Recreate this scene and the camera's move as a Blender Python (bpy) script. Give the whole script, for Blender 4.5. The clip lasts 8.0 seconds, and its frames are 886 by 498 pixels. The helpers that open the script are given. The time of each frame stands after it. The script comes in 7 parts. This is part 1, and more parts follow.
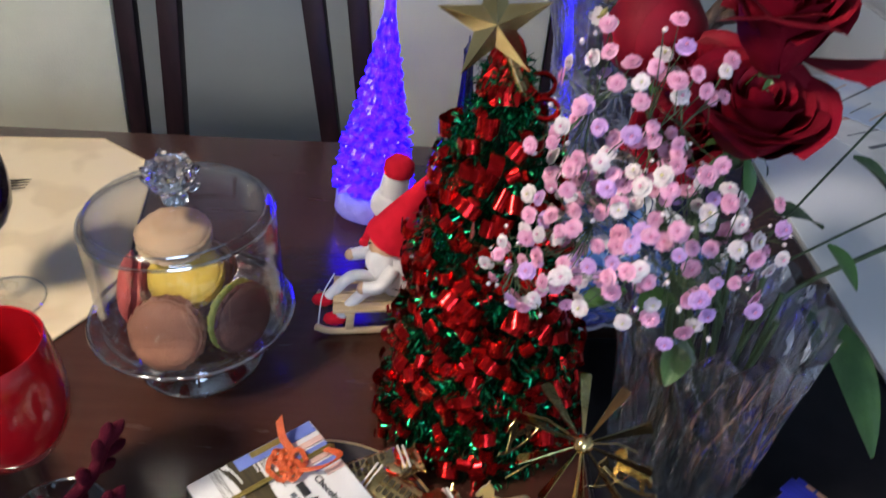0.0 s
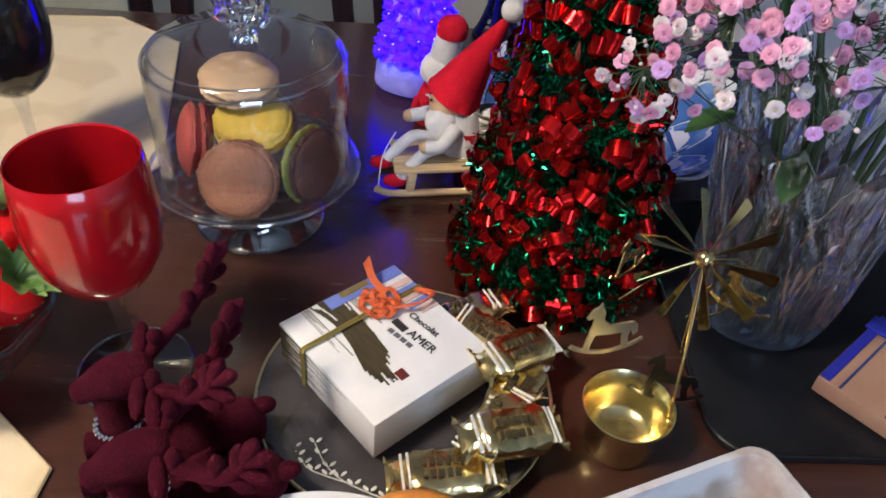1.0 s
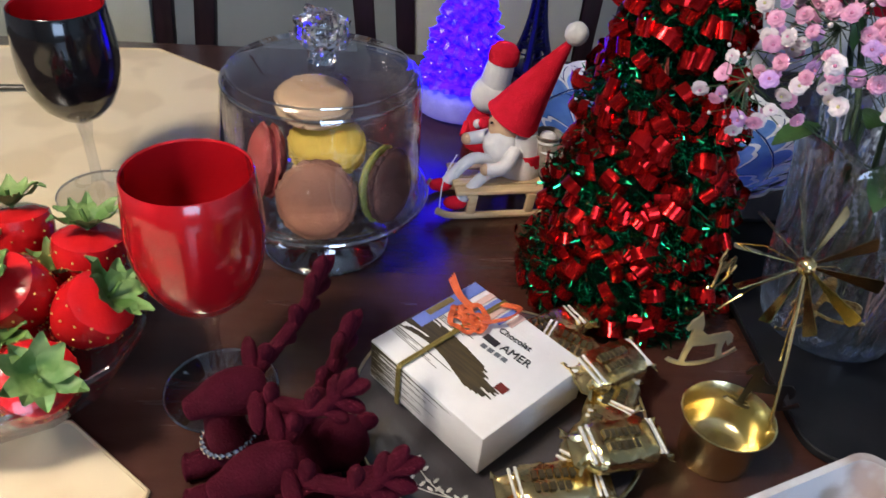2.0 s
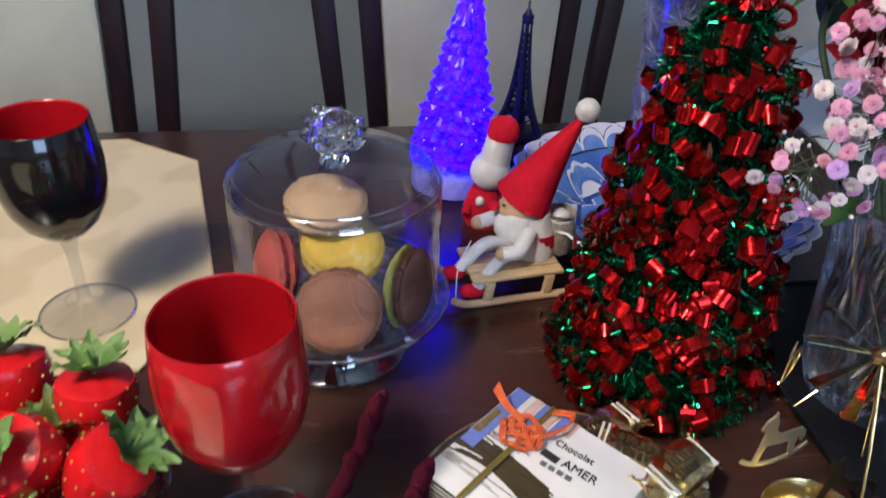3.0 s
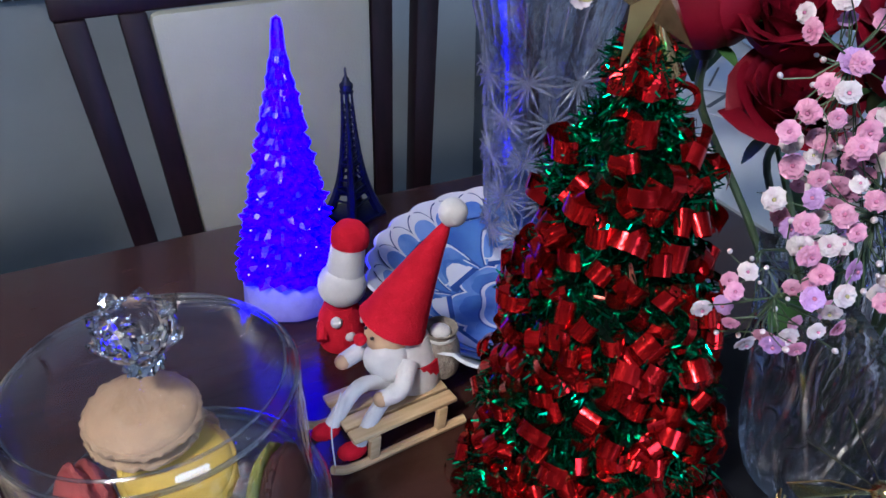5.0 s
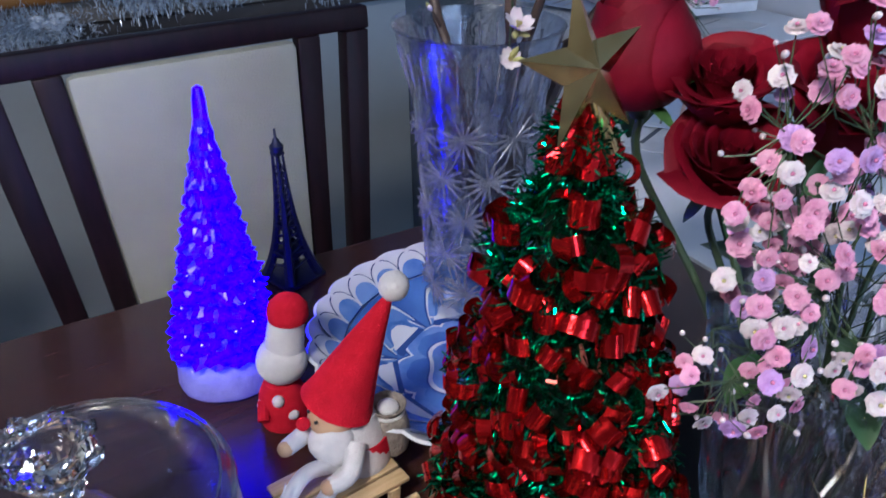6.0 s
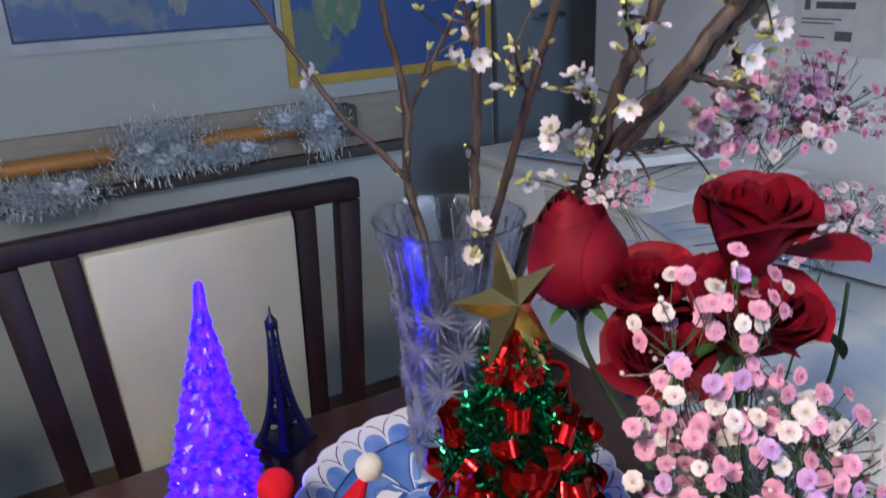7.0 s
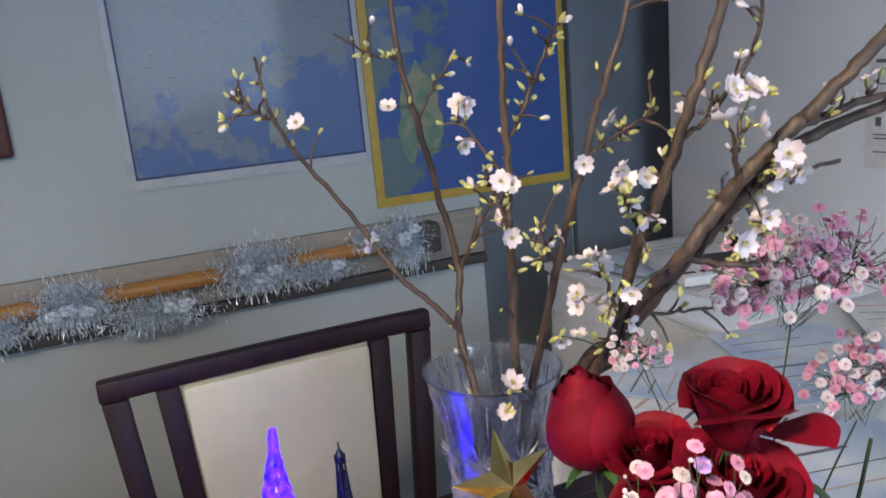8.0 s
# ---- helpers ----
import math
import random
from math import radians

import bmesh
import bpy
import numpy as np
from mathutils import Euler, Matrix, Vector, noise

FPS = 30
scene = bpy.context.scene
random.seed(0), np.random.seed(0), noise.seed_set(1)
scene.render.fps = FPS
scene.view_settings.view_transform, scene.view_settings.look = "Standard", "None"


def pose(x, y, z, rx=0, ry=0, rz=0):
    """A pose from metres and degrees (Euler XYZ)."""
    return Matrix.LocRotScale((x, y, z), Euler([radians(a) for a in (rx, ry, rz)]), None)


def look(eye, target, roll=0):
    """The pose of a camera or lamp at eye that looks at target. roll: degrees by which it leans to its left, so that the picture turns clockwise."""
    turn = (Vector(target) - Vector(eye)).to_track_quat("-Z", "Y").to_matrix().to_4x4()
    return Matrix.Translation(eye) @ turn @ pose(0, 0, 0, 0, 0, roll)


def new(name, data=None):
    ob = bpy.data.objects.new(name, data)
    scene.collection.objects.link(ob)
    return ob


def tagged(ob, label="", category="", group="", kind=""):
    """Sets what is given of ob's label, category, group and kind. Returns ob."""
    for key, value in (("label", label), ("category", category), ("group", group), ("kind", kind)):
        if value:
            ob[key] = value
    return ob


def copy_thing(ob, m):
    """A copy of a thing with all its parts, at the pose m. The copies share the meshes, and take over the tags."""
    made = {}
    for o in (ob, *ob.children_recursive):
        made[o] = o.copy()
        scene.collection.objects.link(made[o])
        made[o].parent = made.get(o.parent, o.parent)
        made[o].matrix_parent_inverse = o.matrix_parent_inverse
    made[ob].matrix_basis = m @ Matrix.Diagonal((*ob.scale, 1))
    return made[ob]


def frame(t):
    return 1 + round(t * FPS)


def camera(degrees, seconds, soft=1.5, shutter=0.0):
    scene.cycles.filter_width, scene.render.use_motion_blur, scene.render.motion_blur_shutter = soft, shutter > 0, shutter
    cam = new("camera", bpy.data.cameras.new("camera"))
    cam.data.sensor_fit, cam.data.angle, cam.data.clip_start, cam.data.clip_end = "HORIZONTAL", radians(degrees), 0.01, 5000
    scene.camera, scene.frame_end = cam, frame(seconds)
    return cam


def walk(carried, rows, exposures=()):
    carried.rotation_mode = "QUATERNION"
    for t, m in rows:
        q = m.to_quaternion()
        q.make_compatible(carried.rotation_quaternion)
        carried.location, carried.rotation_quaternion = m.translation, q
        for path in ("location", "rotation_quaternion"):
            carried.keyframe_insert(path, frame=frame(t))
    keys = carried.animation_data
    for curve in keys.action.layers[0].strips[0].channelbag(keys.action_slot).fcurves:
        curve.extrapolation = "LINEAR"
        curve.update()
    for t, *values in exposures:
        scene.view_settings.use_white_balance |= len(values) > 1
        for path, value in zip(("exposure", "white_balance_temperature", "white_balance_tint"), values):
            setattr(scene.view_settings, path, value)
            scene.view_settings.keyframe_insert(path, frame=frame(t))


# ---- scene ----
cam = camera(60.6, 8.0, soft=1.5, shutter=0.3)
PATH = [
    (0, (0.017, 0.056, 1.11), (0.02, 1.678, -0.061), 2.8),
    (0.5, (-0.027, 0.041, 1.072), (0.047, 1.599, -0.18), 3.5),
    (1, (-0.054, 0.028, 1.046), (0.042, 1.56, -0.236), 4.4),
    (1.5, (-0.083, 0.01, 1.032), (0.03, 1.562, -0.225), 5.1),
    (1.7, (-0.095, 0.013, 1.032), (0.027, 1.585, -0.198), 4.9),
    (2.8, (-0.159, 0.057, 1.034), (0.085, 1.689, -0.095), 3.6),
    (3, (-0.161, 0.072, 1.043), (0.117, 1.714, -0.064), 2.8),
    (3.5, (-0.154, 0.101, 1.058), (0.201, 1.749, -0.017), 0.7),
    (4, (-0.146, 0.136, 1.053), (0.337, 1.758, -0.011), 0.1),
    (4.2, (-0.143, 0.156, 1.053), (0.401, 1.759, -0.011), 0.3),
    (5.3, (-0.148, 0.208, 1.048), (0.599, 1.733, -0.008), -0.2),
    (5.5, (-0.143, 0.215, 1.052), (0.635, 1.734, 0.007), -0.3),
    (6, (-0.133, 0.222, 1.061), (0.718, 1.731, 0.063), -0.9),
    (6.5, (-0.125, 0.213, 1.086), (0.8, 1.756, 0.212), -1.5),
    (6.7, (-0.125, 0.201, 1.094), (0.811, 1.779, 0.298), -1.7),
    (7, (-0.127, 0.181, 1.118), (0.783, 1.818, 0.417), -2.6),
    (7.5, (-0.12, 0.141, 1.156), (0.687, 1.885, 0.601), -4.2),
    (8, (-0.109, 0.112, 1.187), (0.616, 1.92, 0.731), -5.2),
]
walk(cam, [(t, look(eye, target, roll)) for t, eye, target, roll in PATH],
     [(0, -0.02, 6300, 10), (1, -0.10, 6250, 10), (3, -0.16, 5950, 10), (4, -0.17, 5620, 10), (5.5, -0.16, 5270, 13), (6.5, -0.06, 5740, 12), (7.5, 0.27, 6800, 9), (8, 0.36, 6900, 9)])

# ---- light ----
T = 0.70  # table top
world = bpy.data.worlds.new("room_dusk")
scene.world = world
world.use_nodes = True
world.node_tree.nodes["Background"].inputs[0].default_value = (0.55, 0.65, 0.85, 1)
world.node_tree.nodes["Background"].inputs[1].default_value = 0.3
scene.view_settings.exposure = 0.0


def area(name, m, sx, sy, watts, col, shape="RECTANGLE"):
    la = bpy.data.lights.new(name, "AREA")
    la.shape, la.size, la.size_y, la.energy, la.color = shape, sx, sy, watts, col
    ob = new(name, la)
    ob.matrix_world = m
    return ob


bulb = bpy.data.lights.new("pendant_lamp_light", "POINT")
bulb.energy, bulb.color, bulb.shadow_soft_size = 46, (1.0, 0.89, 0.77), 0.085
new("pendant_lamp_light", bulb).location = (-0.64, 0.0, 1.70)
# cool fill lamp behind the camera, added to brighten the right-hand side
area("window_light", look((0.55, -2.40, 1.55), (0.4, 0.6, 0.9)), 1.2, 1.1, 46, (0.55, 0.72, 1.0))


# ---- materials ----
def mat(name, col, rough=0.5, metal=0.0, col2=None, scale=30.0, detail=4.0, bump=0.0, bscale=150.0, rvar=0.12, coat=0.0,
        sheen=0.0, sss=0.0, trans=0.0, ior=1.45, emit=None, power=0.0, island=0.0, objvar=0.0, stretch=(1, 1, 1), spec=0.5, mix=(0.35, 0.65)):
    m = bpy.data.materials.new(name)
    m.use_nodes = True
    nt = m.node_tree
    b = nt.nodes["Principled BSDF"]
    link = nt.links.new
    tc = nt.nodes.new("ShaderNodeTexCoord")
    mp = nt.nodes.new("ShaderNodeMapping")
    mp.inputs["Scale"].default_value = stretch
    link(tc.outputs["Object"], mp.inputs["Vector"])
    n1 = nt.nodes.new("ShaderNodeTexNoise")
    n1.inputs["Scale"].default_value, n1.inputs["Detail"].default_value = scale, detail
    link(mp.outputs[0], n1.inputs["Vector"])
    ramp = nt.nodes.new("ShaderNodeValToRGB")
    c2 = col2 if col2 else tuple(c * 0.8 for c in col)
    ramp.color_ramp.elements[0].color, ramp.color_ramp.elements[1].color = (*c2, 1), (*col, 1)
    ramp.color_ramp.elements[0].position, ramp.color_ramp.elements[1].position = mix
    link(n1.outputs["Fac"], ramp.inputs["Fac"])
    out = ramp.outputs["Color"]
    if island or objvar:
        hsv = nt.nodes.new("ShaderNodeHueSaturation")
        rnd = nt.nodes.new("ShaderNodeMapRange")
        if objvar:
            link(nt.nodes.new("ShaderNodeObjectInfo").outputs["Random"], rnd.inputs["Value"])
        else:
            link(nt.nodes.new("ShaderNodeNewGeometry").outputs["Random Per Island"], rnd.inputs["Value"])
        v = island or objvar
        rnd.inputs["To Min"].default_value, rnd.inputs["To Max"].default_value = 1 - v, 1 + v * 0.7
        link(rnd.outputs[0], hsv.inputs["Value"])
        link(out, hsv.inputs["Color"])
        out = hsv.outputs["Color"]
    link(out, b.inputs["Base Color"])
    n2 = nt.nodes.new("ShaderNodeTexNoise")
    n2.inputs["Scale"].default_value, n2.inputs["Detail"].default_value = bscale, 3.0
    link(mp.outputs[0], n2.inputs["Vector"])
    mr = nt.nodes.new("ShaderNodeMapRange")
    mr.inputs["To Min"].default_value, mr.inputs["To Max"].default_value = max(0, rough - rvar / 2), min(1, rough + rvar / 2)
    link(n1.outputs["Fac"], mr.inputs["Value"])
    link(mr.outputs[0], b.inputs["Roughness"])
    if bump:
        bp = nt.nodes.new("ShaderNodeBump")
        bp.inputs["Strength"].default_value, bp.inputs["Distance"].default_value = bump, 0.002
        link(n2.outputs["Fac"], bp.inputs["Height"])
        link(bp.outputs[0], b.inputs["Normal"])
    b.inputs["Metallic"].default_value = metal
    b.inputs["IOR"].default_value = ior
    b.inputs["Coat Weight"].default_value = coat
    b.inputs["Coat Roughness"].default_value = 0.08
    b.inputs["Sheen Weight"].default_value = sheen
    b.inputs["Sheen Tint"].default_value = (*[min(1, c * 2.2) for c in col], 1)
    b.inputs["Transmission Weight"].default_value = trans
    b.inputs["Specular IOR Level"].default_value = spec
    if sss:
        b.inputs["Subsurface Weight"].default_value = sss
        b.inputs["Subsurface Radius"].default_value = (0.006, 0.004, 0.003)
        b.inputs["Subsurface Scale"].default_value = 1.0
    if emit:
        b.inputs["Emission Color"].default_value = (*emit, 1)
        b.inputs["Emission Strength"].default_value = power
    return m


def thin_glass(name, tint=(0.985, 0.99, 1.0), ior=1.5, rough=0.02, bump=0.0, bscale=120, tall=1.0):
    """Clear thin-walled glass: what is behind shows through, gloss by Fresnel."""
    m = bpy.data.materials.new(name)
    m.use_nodes = True
    nt = m.node_tree
    nt.nodes.remove(nt.nodes["Principled BSDF"])
    tr, gl, fr, mx = (nt.nodes.new("ShaderNode" + k) for k in ("BsdfTransparent", "BsdfGlossy", "LayerWeight", "MixShader"))
    gloss = nt.nodes.new("ShaderNodeMapRange")
    power = nt.nodes.new("ShaderNodeMath")
    power.operation = "POWER"
    power.inputs[1].default_value = 3.8
    tr.inputs["Color"].default_value = (*tint, 1)
    gl.inputs["Roughness"].default_value = rough
    fr.inputs["Blend"].default_value = 0.5
    nt.links.new(fr.outputs["Facing"], power.inputs[0])
    nt.links.new(power.outputs[0], gloss.inputs["Value"])
    gloss.inputs["To Min"].default_value, gloss.inputs["To Max"].default_value = (ior - 1) ** 2 / (ior + 1) ** 2, 0.95
    nt.links.new(gloss.outputs[0], mx.inputs[0])
    nt.links.new(tr.outputs[0], mx.inputs[1])
    nt.links.new(gl.outputs[0], mx.inputs[2])
    nt.links.new(mx.outputs[0], nt.nodes["Material Output"].inputs[0])
    if bump:
        no, bp = nt.nodes.new("ShaderNodeTexNoise"), nt.nodes.new("ShaderNodeBump")
        no.inputs["Scale"].default_value = bscale
        tc, mp = nt.nodes.new("ShaderNodeTexCoord"), nt.nodes.new("ShaderNodeMapping")
        mp.inputs["Scale"].default_value = (1, 1, tall)
        nt.links.new(tc.outputs["Object"], mp.inputs["Vector"])
        nt.links.new(mp.outputs[0], no.inputs["Vector"])
        bp.inputs["Strength"].default_value, bp.inputs["Distance"].default_value = bump, 0.002
        nt.links.new(no.outputs["Fac"], bp.inputs["Height"])
        nt.links.new(bp.outputs[0], fr.inputs["Normal"])
        nt.links.new(bp.outputs[0], gl.inputs["Normal"])
    return m


M = {}
M["wall"] = mat("painted_wall", (0.42, 0.46, 0.475), 0.85, col2=(0.385, 0.425, 0.44), scale=3, bump=0.12, bscale=220)
M["ceiling"] = mat("ceiling_paint", (0.7, 0.7, 0.68), 0.9, scale=4, bump=0.1)
M["floor"] = mat("floor_wood", (0.16, 0.09, 0.05), 0.45, col2=(0.11, 0.06, 0.03), scale=8, stretch=(1, 8, 1), bump=0.1)
M["table"] = mat("dark_mahogany", (0.053, 0.0205, 0.0145), 0.25, col2=(0.045, 0.0175, 0.012), scale=14, stretch=(1, 9, 1), bump=0.06, bscale=90, coat=0.12)
M["chairwood"] = mat("chair_wood", (0.017, 0.007, 0.010), 0.5, spec=0.25, col2=(0.010, 0.005, 0.007), scale=20, stretch=(6, 6, 1), bump=0.05, bscale=120)
M["leather"] = mat("cream_leather", (0.41, 0.415, 0.335), 0.55, col2=(0.37, 0.375, 0.30), scale=12, bump=0.25, bscale=420)
M["mat"] = mat("gold_brocade", (0.66, 0.55, 0.36), 0.42, col2=(0.57, 0.46, 0.285), scale=17, detail=1.5, bump=0.25, bscale=35, sheen=0.4, mix=(0.44, 0.52))
M["maphem"] = mat("mat_hem", (0.6, 0.47, 0.28), 0.5, scale=60, bump=0.2, bscale=500)
M["glass"] = thin_glass("clear_glass", ior=1.62)
M["glassblue"] = thin_glass("pressed_glass", (0.95, 0.97, 1.0), 2.1, 0.05, 0.6, 90)


def lumpy_glass(name, tint, clear=0.45, bump=0.5, bscale=60, tall=0.25, rough=0.03, ior=1.9):
    """Thick moulded glass: partly clear, partly bending what lies behind."""
    m = thin_glass(name, tint, ior, rough, bump, bscale, tall)
    nt = m.node_tree
    thin = nt.nodes["Material Output"].inputs[0].links[0].from_socket
    gb, mx = nt.nodes.new("ShaderNodeBsdfGlass"), nt.nodes.new("ShaderNodeMixShader")
    gb.inputs["Color"].default_value = (*tint, 1)
    gb.inputs["Roughness"].default_value, gb.inputs["IOR"].default_value = rough, 1.5
    nt.links.new(nt.nodes["Bump"].outputs[0], gb.inputs["Normal"])
    mx.inputs[0].default_value = 1 - clear
    nt.links.new(thin, mx.inputs[1])
    nt.links.new(gb.outputs[0], mx.inputs[2])
    nt.links.new(mx.outputs[0], nt.nodes["Material Output"].inputs[0])
    return m


M["moulded"] = lumpy_glass("moulded_crystal", (0.97, 0.98, 1.0), 0.28, 0.22, 110, 0.15, rough=0.015, ior=2.5)
M["cutwall"] = lumpy_glass("cut_glass_wall", (0.93, 0.95, 1.0), 0.45, 0.5, 120, 0.6)
# reflects far more than plain glass, to bring out highlights on edges and ridges
M["ridgeglass"] = thin_glass("bright_glass_edge", (0.97, 0.98, 1.0), 4.2, 0.08)
M["stemglass"] = thin_glass("solid_glass", (0.94, 0.95, 0.97), 2.2, 0.03)
M["crystal"] = mat("cut_crystal", (0.95, 0.96, 1.0), 0.02, scale=5, rvar=0.02, trans=1.0, ior=1.52, col2=(0.93, 0.94, 0.98))
M["redlacquer"] = mat("red_lacquer", (0.37, 0.005, 0.009), 0.16, col2=(0.33, 0.004, 0.008), scale=6, coat=0.6, rvar=0.06)
M["blacklacquer"] = mat("black_lacquer", (0.006, 0.006, 0.007), 0.14, scale=6, coat=0.5, rvar=0.05)
M["velvet"] = mat("burgundy_flock", (0.042, 0.0025, 0.009), 0.95, col2=(0.030, 0.0018, 0.006), scale=90, bump=0.5, bscale=900, sheen=0.7, spec=0.1)
M["cutfrost"] = mat("frosted_cut", (0.46, 0.47, 0.55), 0.22, trans=0.75, ior=1.5, scale=80, col2=(0.60, 0.62, 0.72))
M["silver"] = mat("rhinestone_silver", (0.94, 0.94, 0.96), 0.10, 1.0, scale=60)
M["bladebrass"] = mat("blade_brass", (0.42, 0.36, 0.15), 0.16, 1.0, col2=(0.3, 0.27, 0.11), scale=60, rvar=0.1)
M["gold"] = mat("polished_brass", (0.86, 0.68, 0.32), 0.16, 1.0, col2=(0.72, 0.52, 0.2), scale=40, rvar=0.12)
M["brushed"] = mat("brushed_brass", (0.86, 0.74, 0.42), 0.28, 1.0, col2=(0.78, 0.66, 0.36), scale=50, stretch=(1, 1, 20), bump=0.08)
M["goldfoil"] = mat("gold_foil", (0.90, 0.72, 0.36), 0.24, 1.0, col2=(0.72, 0.54, 0.22), scale=60, bump=0.5, bscale=160)
M["pewter"] = mat("dark_pewter", (0.12, 0.11, 0.10), 0.3, 1.0, scale=60)
M["darkplate"] = mat("smoked_plate", (0.055, 0.048, 0.052), 0.10, scale=6, coat=0.6, rvar=0.05)
M["whiteink"] = mat("white_print", (0.75, 0.72, 0.66), 0.5, scale=80)
M["paper"] = mat("white_paper", (0.80, 0.79, 0.78), 0.6, col2=(0.70, 0.69, 0.68), scale=30, bump=0.08, bscale=500)
M["ink"] = mat("brush_ink", (0.035, 0.027, 0.014), 0.45, col2=(0.06, 0.045, 0.02), scale=60, stretch=(1, 14, 1))
M["inkred"] = mat("rust_ink", (0.12, 0.015, 0.01), 0.5, scale=60)
M["inkblue"] = mat("blue_print", (0.14, 0.19, 0.52), 0.55, scale=60)
M["inkpink"] = mat("peach_print", (0.62, 0.42, 0.36), 0.55, scale=60)
M["text"] = mat("black_print", (0.03, 0.03, 0.03), 0.5, scale=80)
M["orangecord"] = mat("orange_cord", (0.62, 0.12, 0.03), 0.45, col2=(0.5, 0.08, 0.02), scale=200, bump=0.5, bscale=600)
M["goldcord"] = mat("olive_gold_cord", (0.30, 0.23, 0.06), 0.4, 0.5, scale=200, bump=0.4, bscale=700)
M["tinsel"] = mat("green_tinsel", (0.015, 0.30, 0.13), 0.22, 0.95, col2=(0.008, 0.14, 0.055), scale=90, island=0.5)
M["redfoil"] = mat("red_foil", (0.60, 0.012, 0.012), 0.19, 0.90, col2=(0.44, 0.006, 0.008), scale=60, bump=0.14, bscale=220, objvar=0.35)
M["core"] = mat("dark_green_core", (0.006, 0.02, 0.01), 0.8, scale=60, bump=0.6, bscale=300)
M["rose"] = mat("red_rose_petal", (0.20, 0.0012, 0.014), 0.62, col2=(0.12, 0.0008, 0.008), scale=30, bump=0.12, bscale=300, spec=0.22, sss=0.0, objvar=0.25)
M["leaf"] = mat("green_leaf", (0.05, 0.12, 0.03), 0.45, col2=(0.03, 0.08, 0.022), scale=60, bump=0.3, bscale=160, objvar=0.3)
M["stem"] = mat("green_stem", (0.045, 0.075, 0.03), 0.5, col2=(0.03, 0.05, 0.022), scale=60)
M["petalpink"] = mat("pink_petal", (0.74, 0.38, 0.52), 0.6, col2=(0.66, 0.26, 0.42), scale=160, sss=0.1, objvar=0.16)
M["petalwhite"] = mat("white_petal", (0.72, 0.66, 0.64), 0.6, col2=(0.68, 0.54, 0.58), scale=160, sss=0.1, objvar=0.1)
M["petallilac"] = mat("lilac_petal", (0.60, 0.36, 0.66), 0.6, col2=(0.5, 0.26, 0.58), scale=160, sss=0.1, objvar=0.16)
M["eyepink"] = mat("flower_eye", (0.62, 0.20, 0.34), 0.7, scale=200)
M["eyeyellow"] = mat("flower_eye_yellow", (0.55, 0.48, 0.20), 0.7, scale=200)
M["bark"] = mat("cherry_bark", (0.100, 0.066, 0.050), 0.55, col2=(0.040, 0.026, 0.022), scale=110, stretch=(1, 1, 0.3), bump=0.6, bscale=320)
M["bud"] = mat("bud_green", (0.52, 0.56, 0.20), 0.55, col2=(0.40, 0.34, 0.14), scale=120, objvar=0.25)
M["blossom"] = mat("cherry_blossom", (0.70, 0.66, 0.69), 0.6, col2=(0.66, 0.55, 0.62), scale=90, sss=0.1, objvar=0.12)
M["porcelain"] = mat("white_porcelain", (0.72, 0.73, 0.74), 0.12, col2=(0.66, 0.68, 0.71), scale=10, coat=0.4, rvar=0.05)
M["bluewhite"] = mat("cobalt_porcelain", (0.05, 0.125, 0.38), 0.14, col2=(0.09, 0.20, 0.50), scale=30, coat=0.4, rvar=0.05)
M["navyline"] = mat("cobalt_line", (0.018, 0.04, 0.16), 0.2, scale=30, coat=0.4)
M["stone"] = mat("marbled_ceramic", (0.60, 0.60, 0.62), 0.22, col2=(0.36, 0.28, 0.25), scale=26, coat=0.4, mix=(0.36, 0.56))
M["blueberry"] = mat("blueberry_skin", (0.022, 0.028, 0.060), 0.55, col2=(0.07, 0.08, 0.13), scale=80, bump=0.15, objvar=0.3)
M["orange"] = mat("orange_peel", (0.82, 0.30, 0.012), 0.42, col2=(0.78, 0.26, 0.01), scale=20, bump=0.5, bscale=420)
M["apple"] = mat("apple_skin", (0.50, 0.045, 0.05), 0.32, col2=(0.60, 0.14, 0.09), scale=50, stretch=(6, 6, 1), bump=0.05, coat=0.2)
M["berry"] = mat("strawberry_flesh", (0.55, 0.010, 0.012), 0.24, col2=(0.42, 0.006, 0.009), scale=40, bump=0.35, bscale=260, coat=0.4)
M["seed"] = mat("strawberry_seed", (0.55, 0.36, 0.08), 0.5, scale=80)
M["calyx"] = mat("strawberry_leaf", (0.19, 0.27, 0.085), 0.55, col2=(0.07, 0.15, 0.03), scale=70, bump=0.3)
M["navy"] = mat("navy_metal", (0.020, 0.024, 0.055), 0.35, 0.4, scale=60, bump=0.2, bscale=400)
M["felt_red"] = mat("red_felt", (0.50, 0.010, 0.026), 0.95, col2=(0.42, 0.008, 0.02), scale=120, bump=0.5, bscale=900, sheen=0.5, spec=0.1)
M["felt_white"] = mat("white_felt", (0.66, 0.64, 0.63), 0.95, col2=(0.60, 0.585, 0.585), scale=120, bump=0.35, bscale=1100, sheen=0.4, spec=0.1)
M["felt_skin"] = mat("tan_wood_bead", (0.52, 0.34, 0.20), 0.6, scale=60)
M["burlap"] = mat("grey_burlap", (0.30, 0.26, 0.22), 0.95, col2=(0.2, 0.17, 0.14), scale=240, bump=0.7, bscale=600)
M["pine"] = mat("pale_pine", (0.60, 0.44, 0.25), 0.55, col2=(0.50, 0.35, 0.18), scale=40, stretch=(1, 10, 10), bump=0.12)
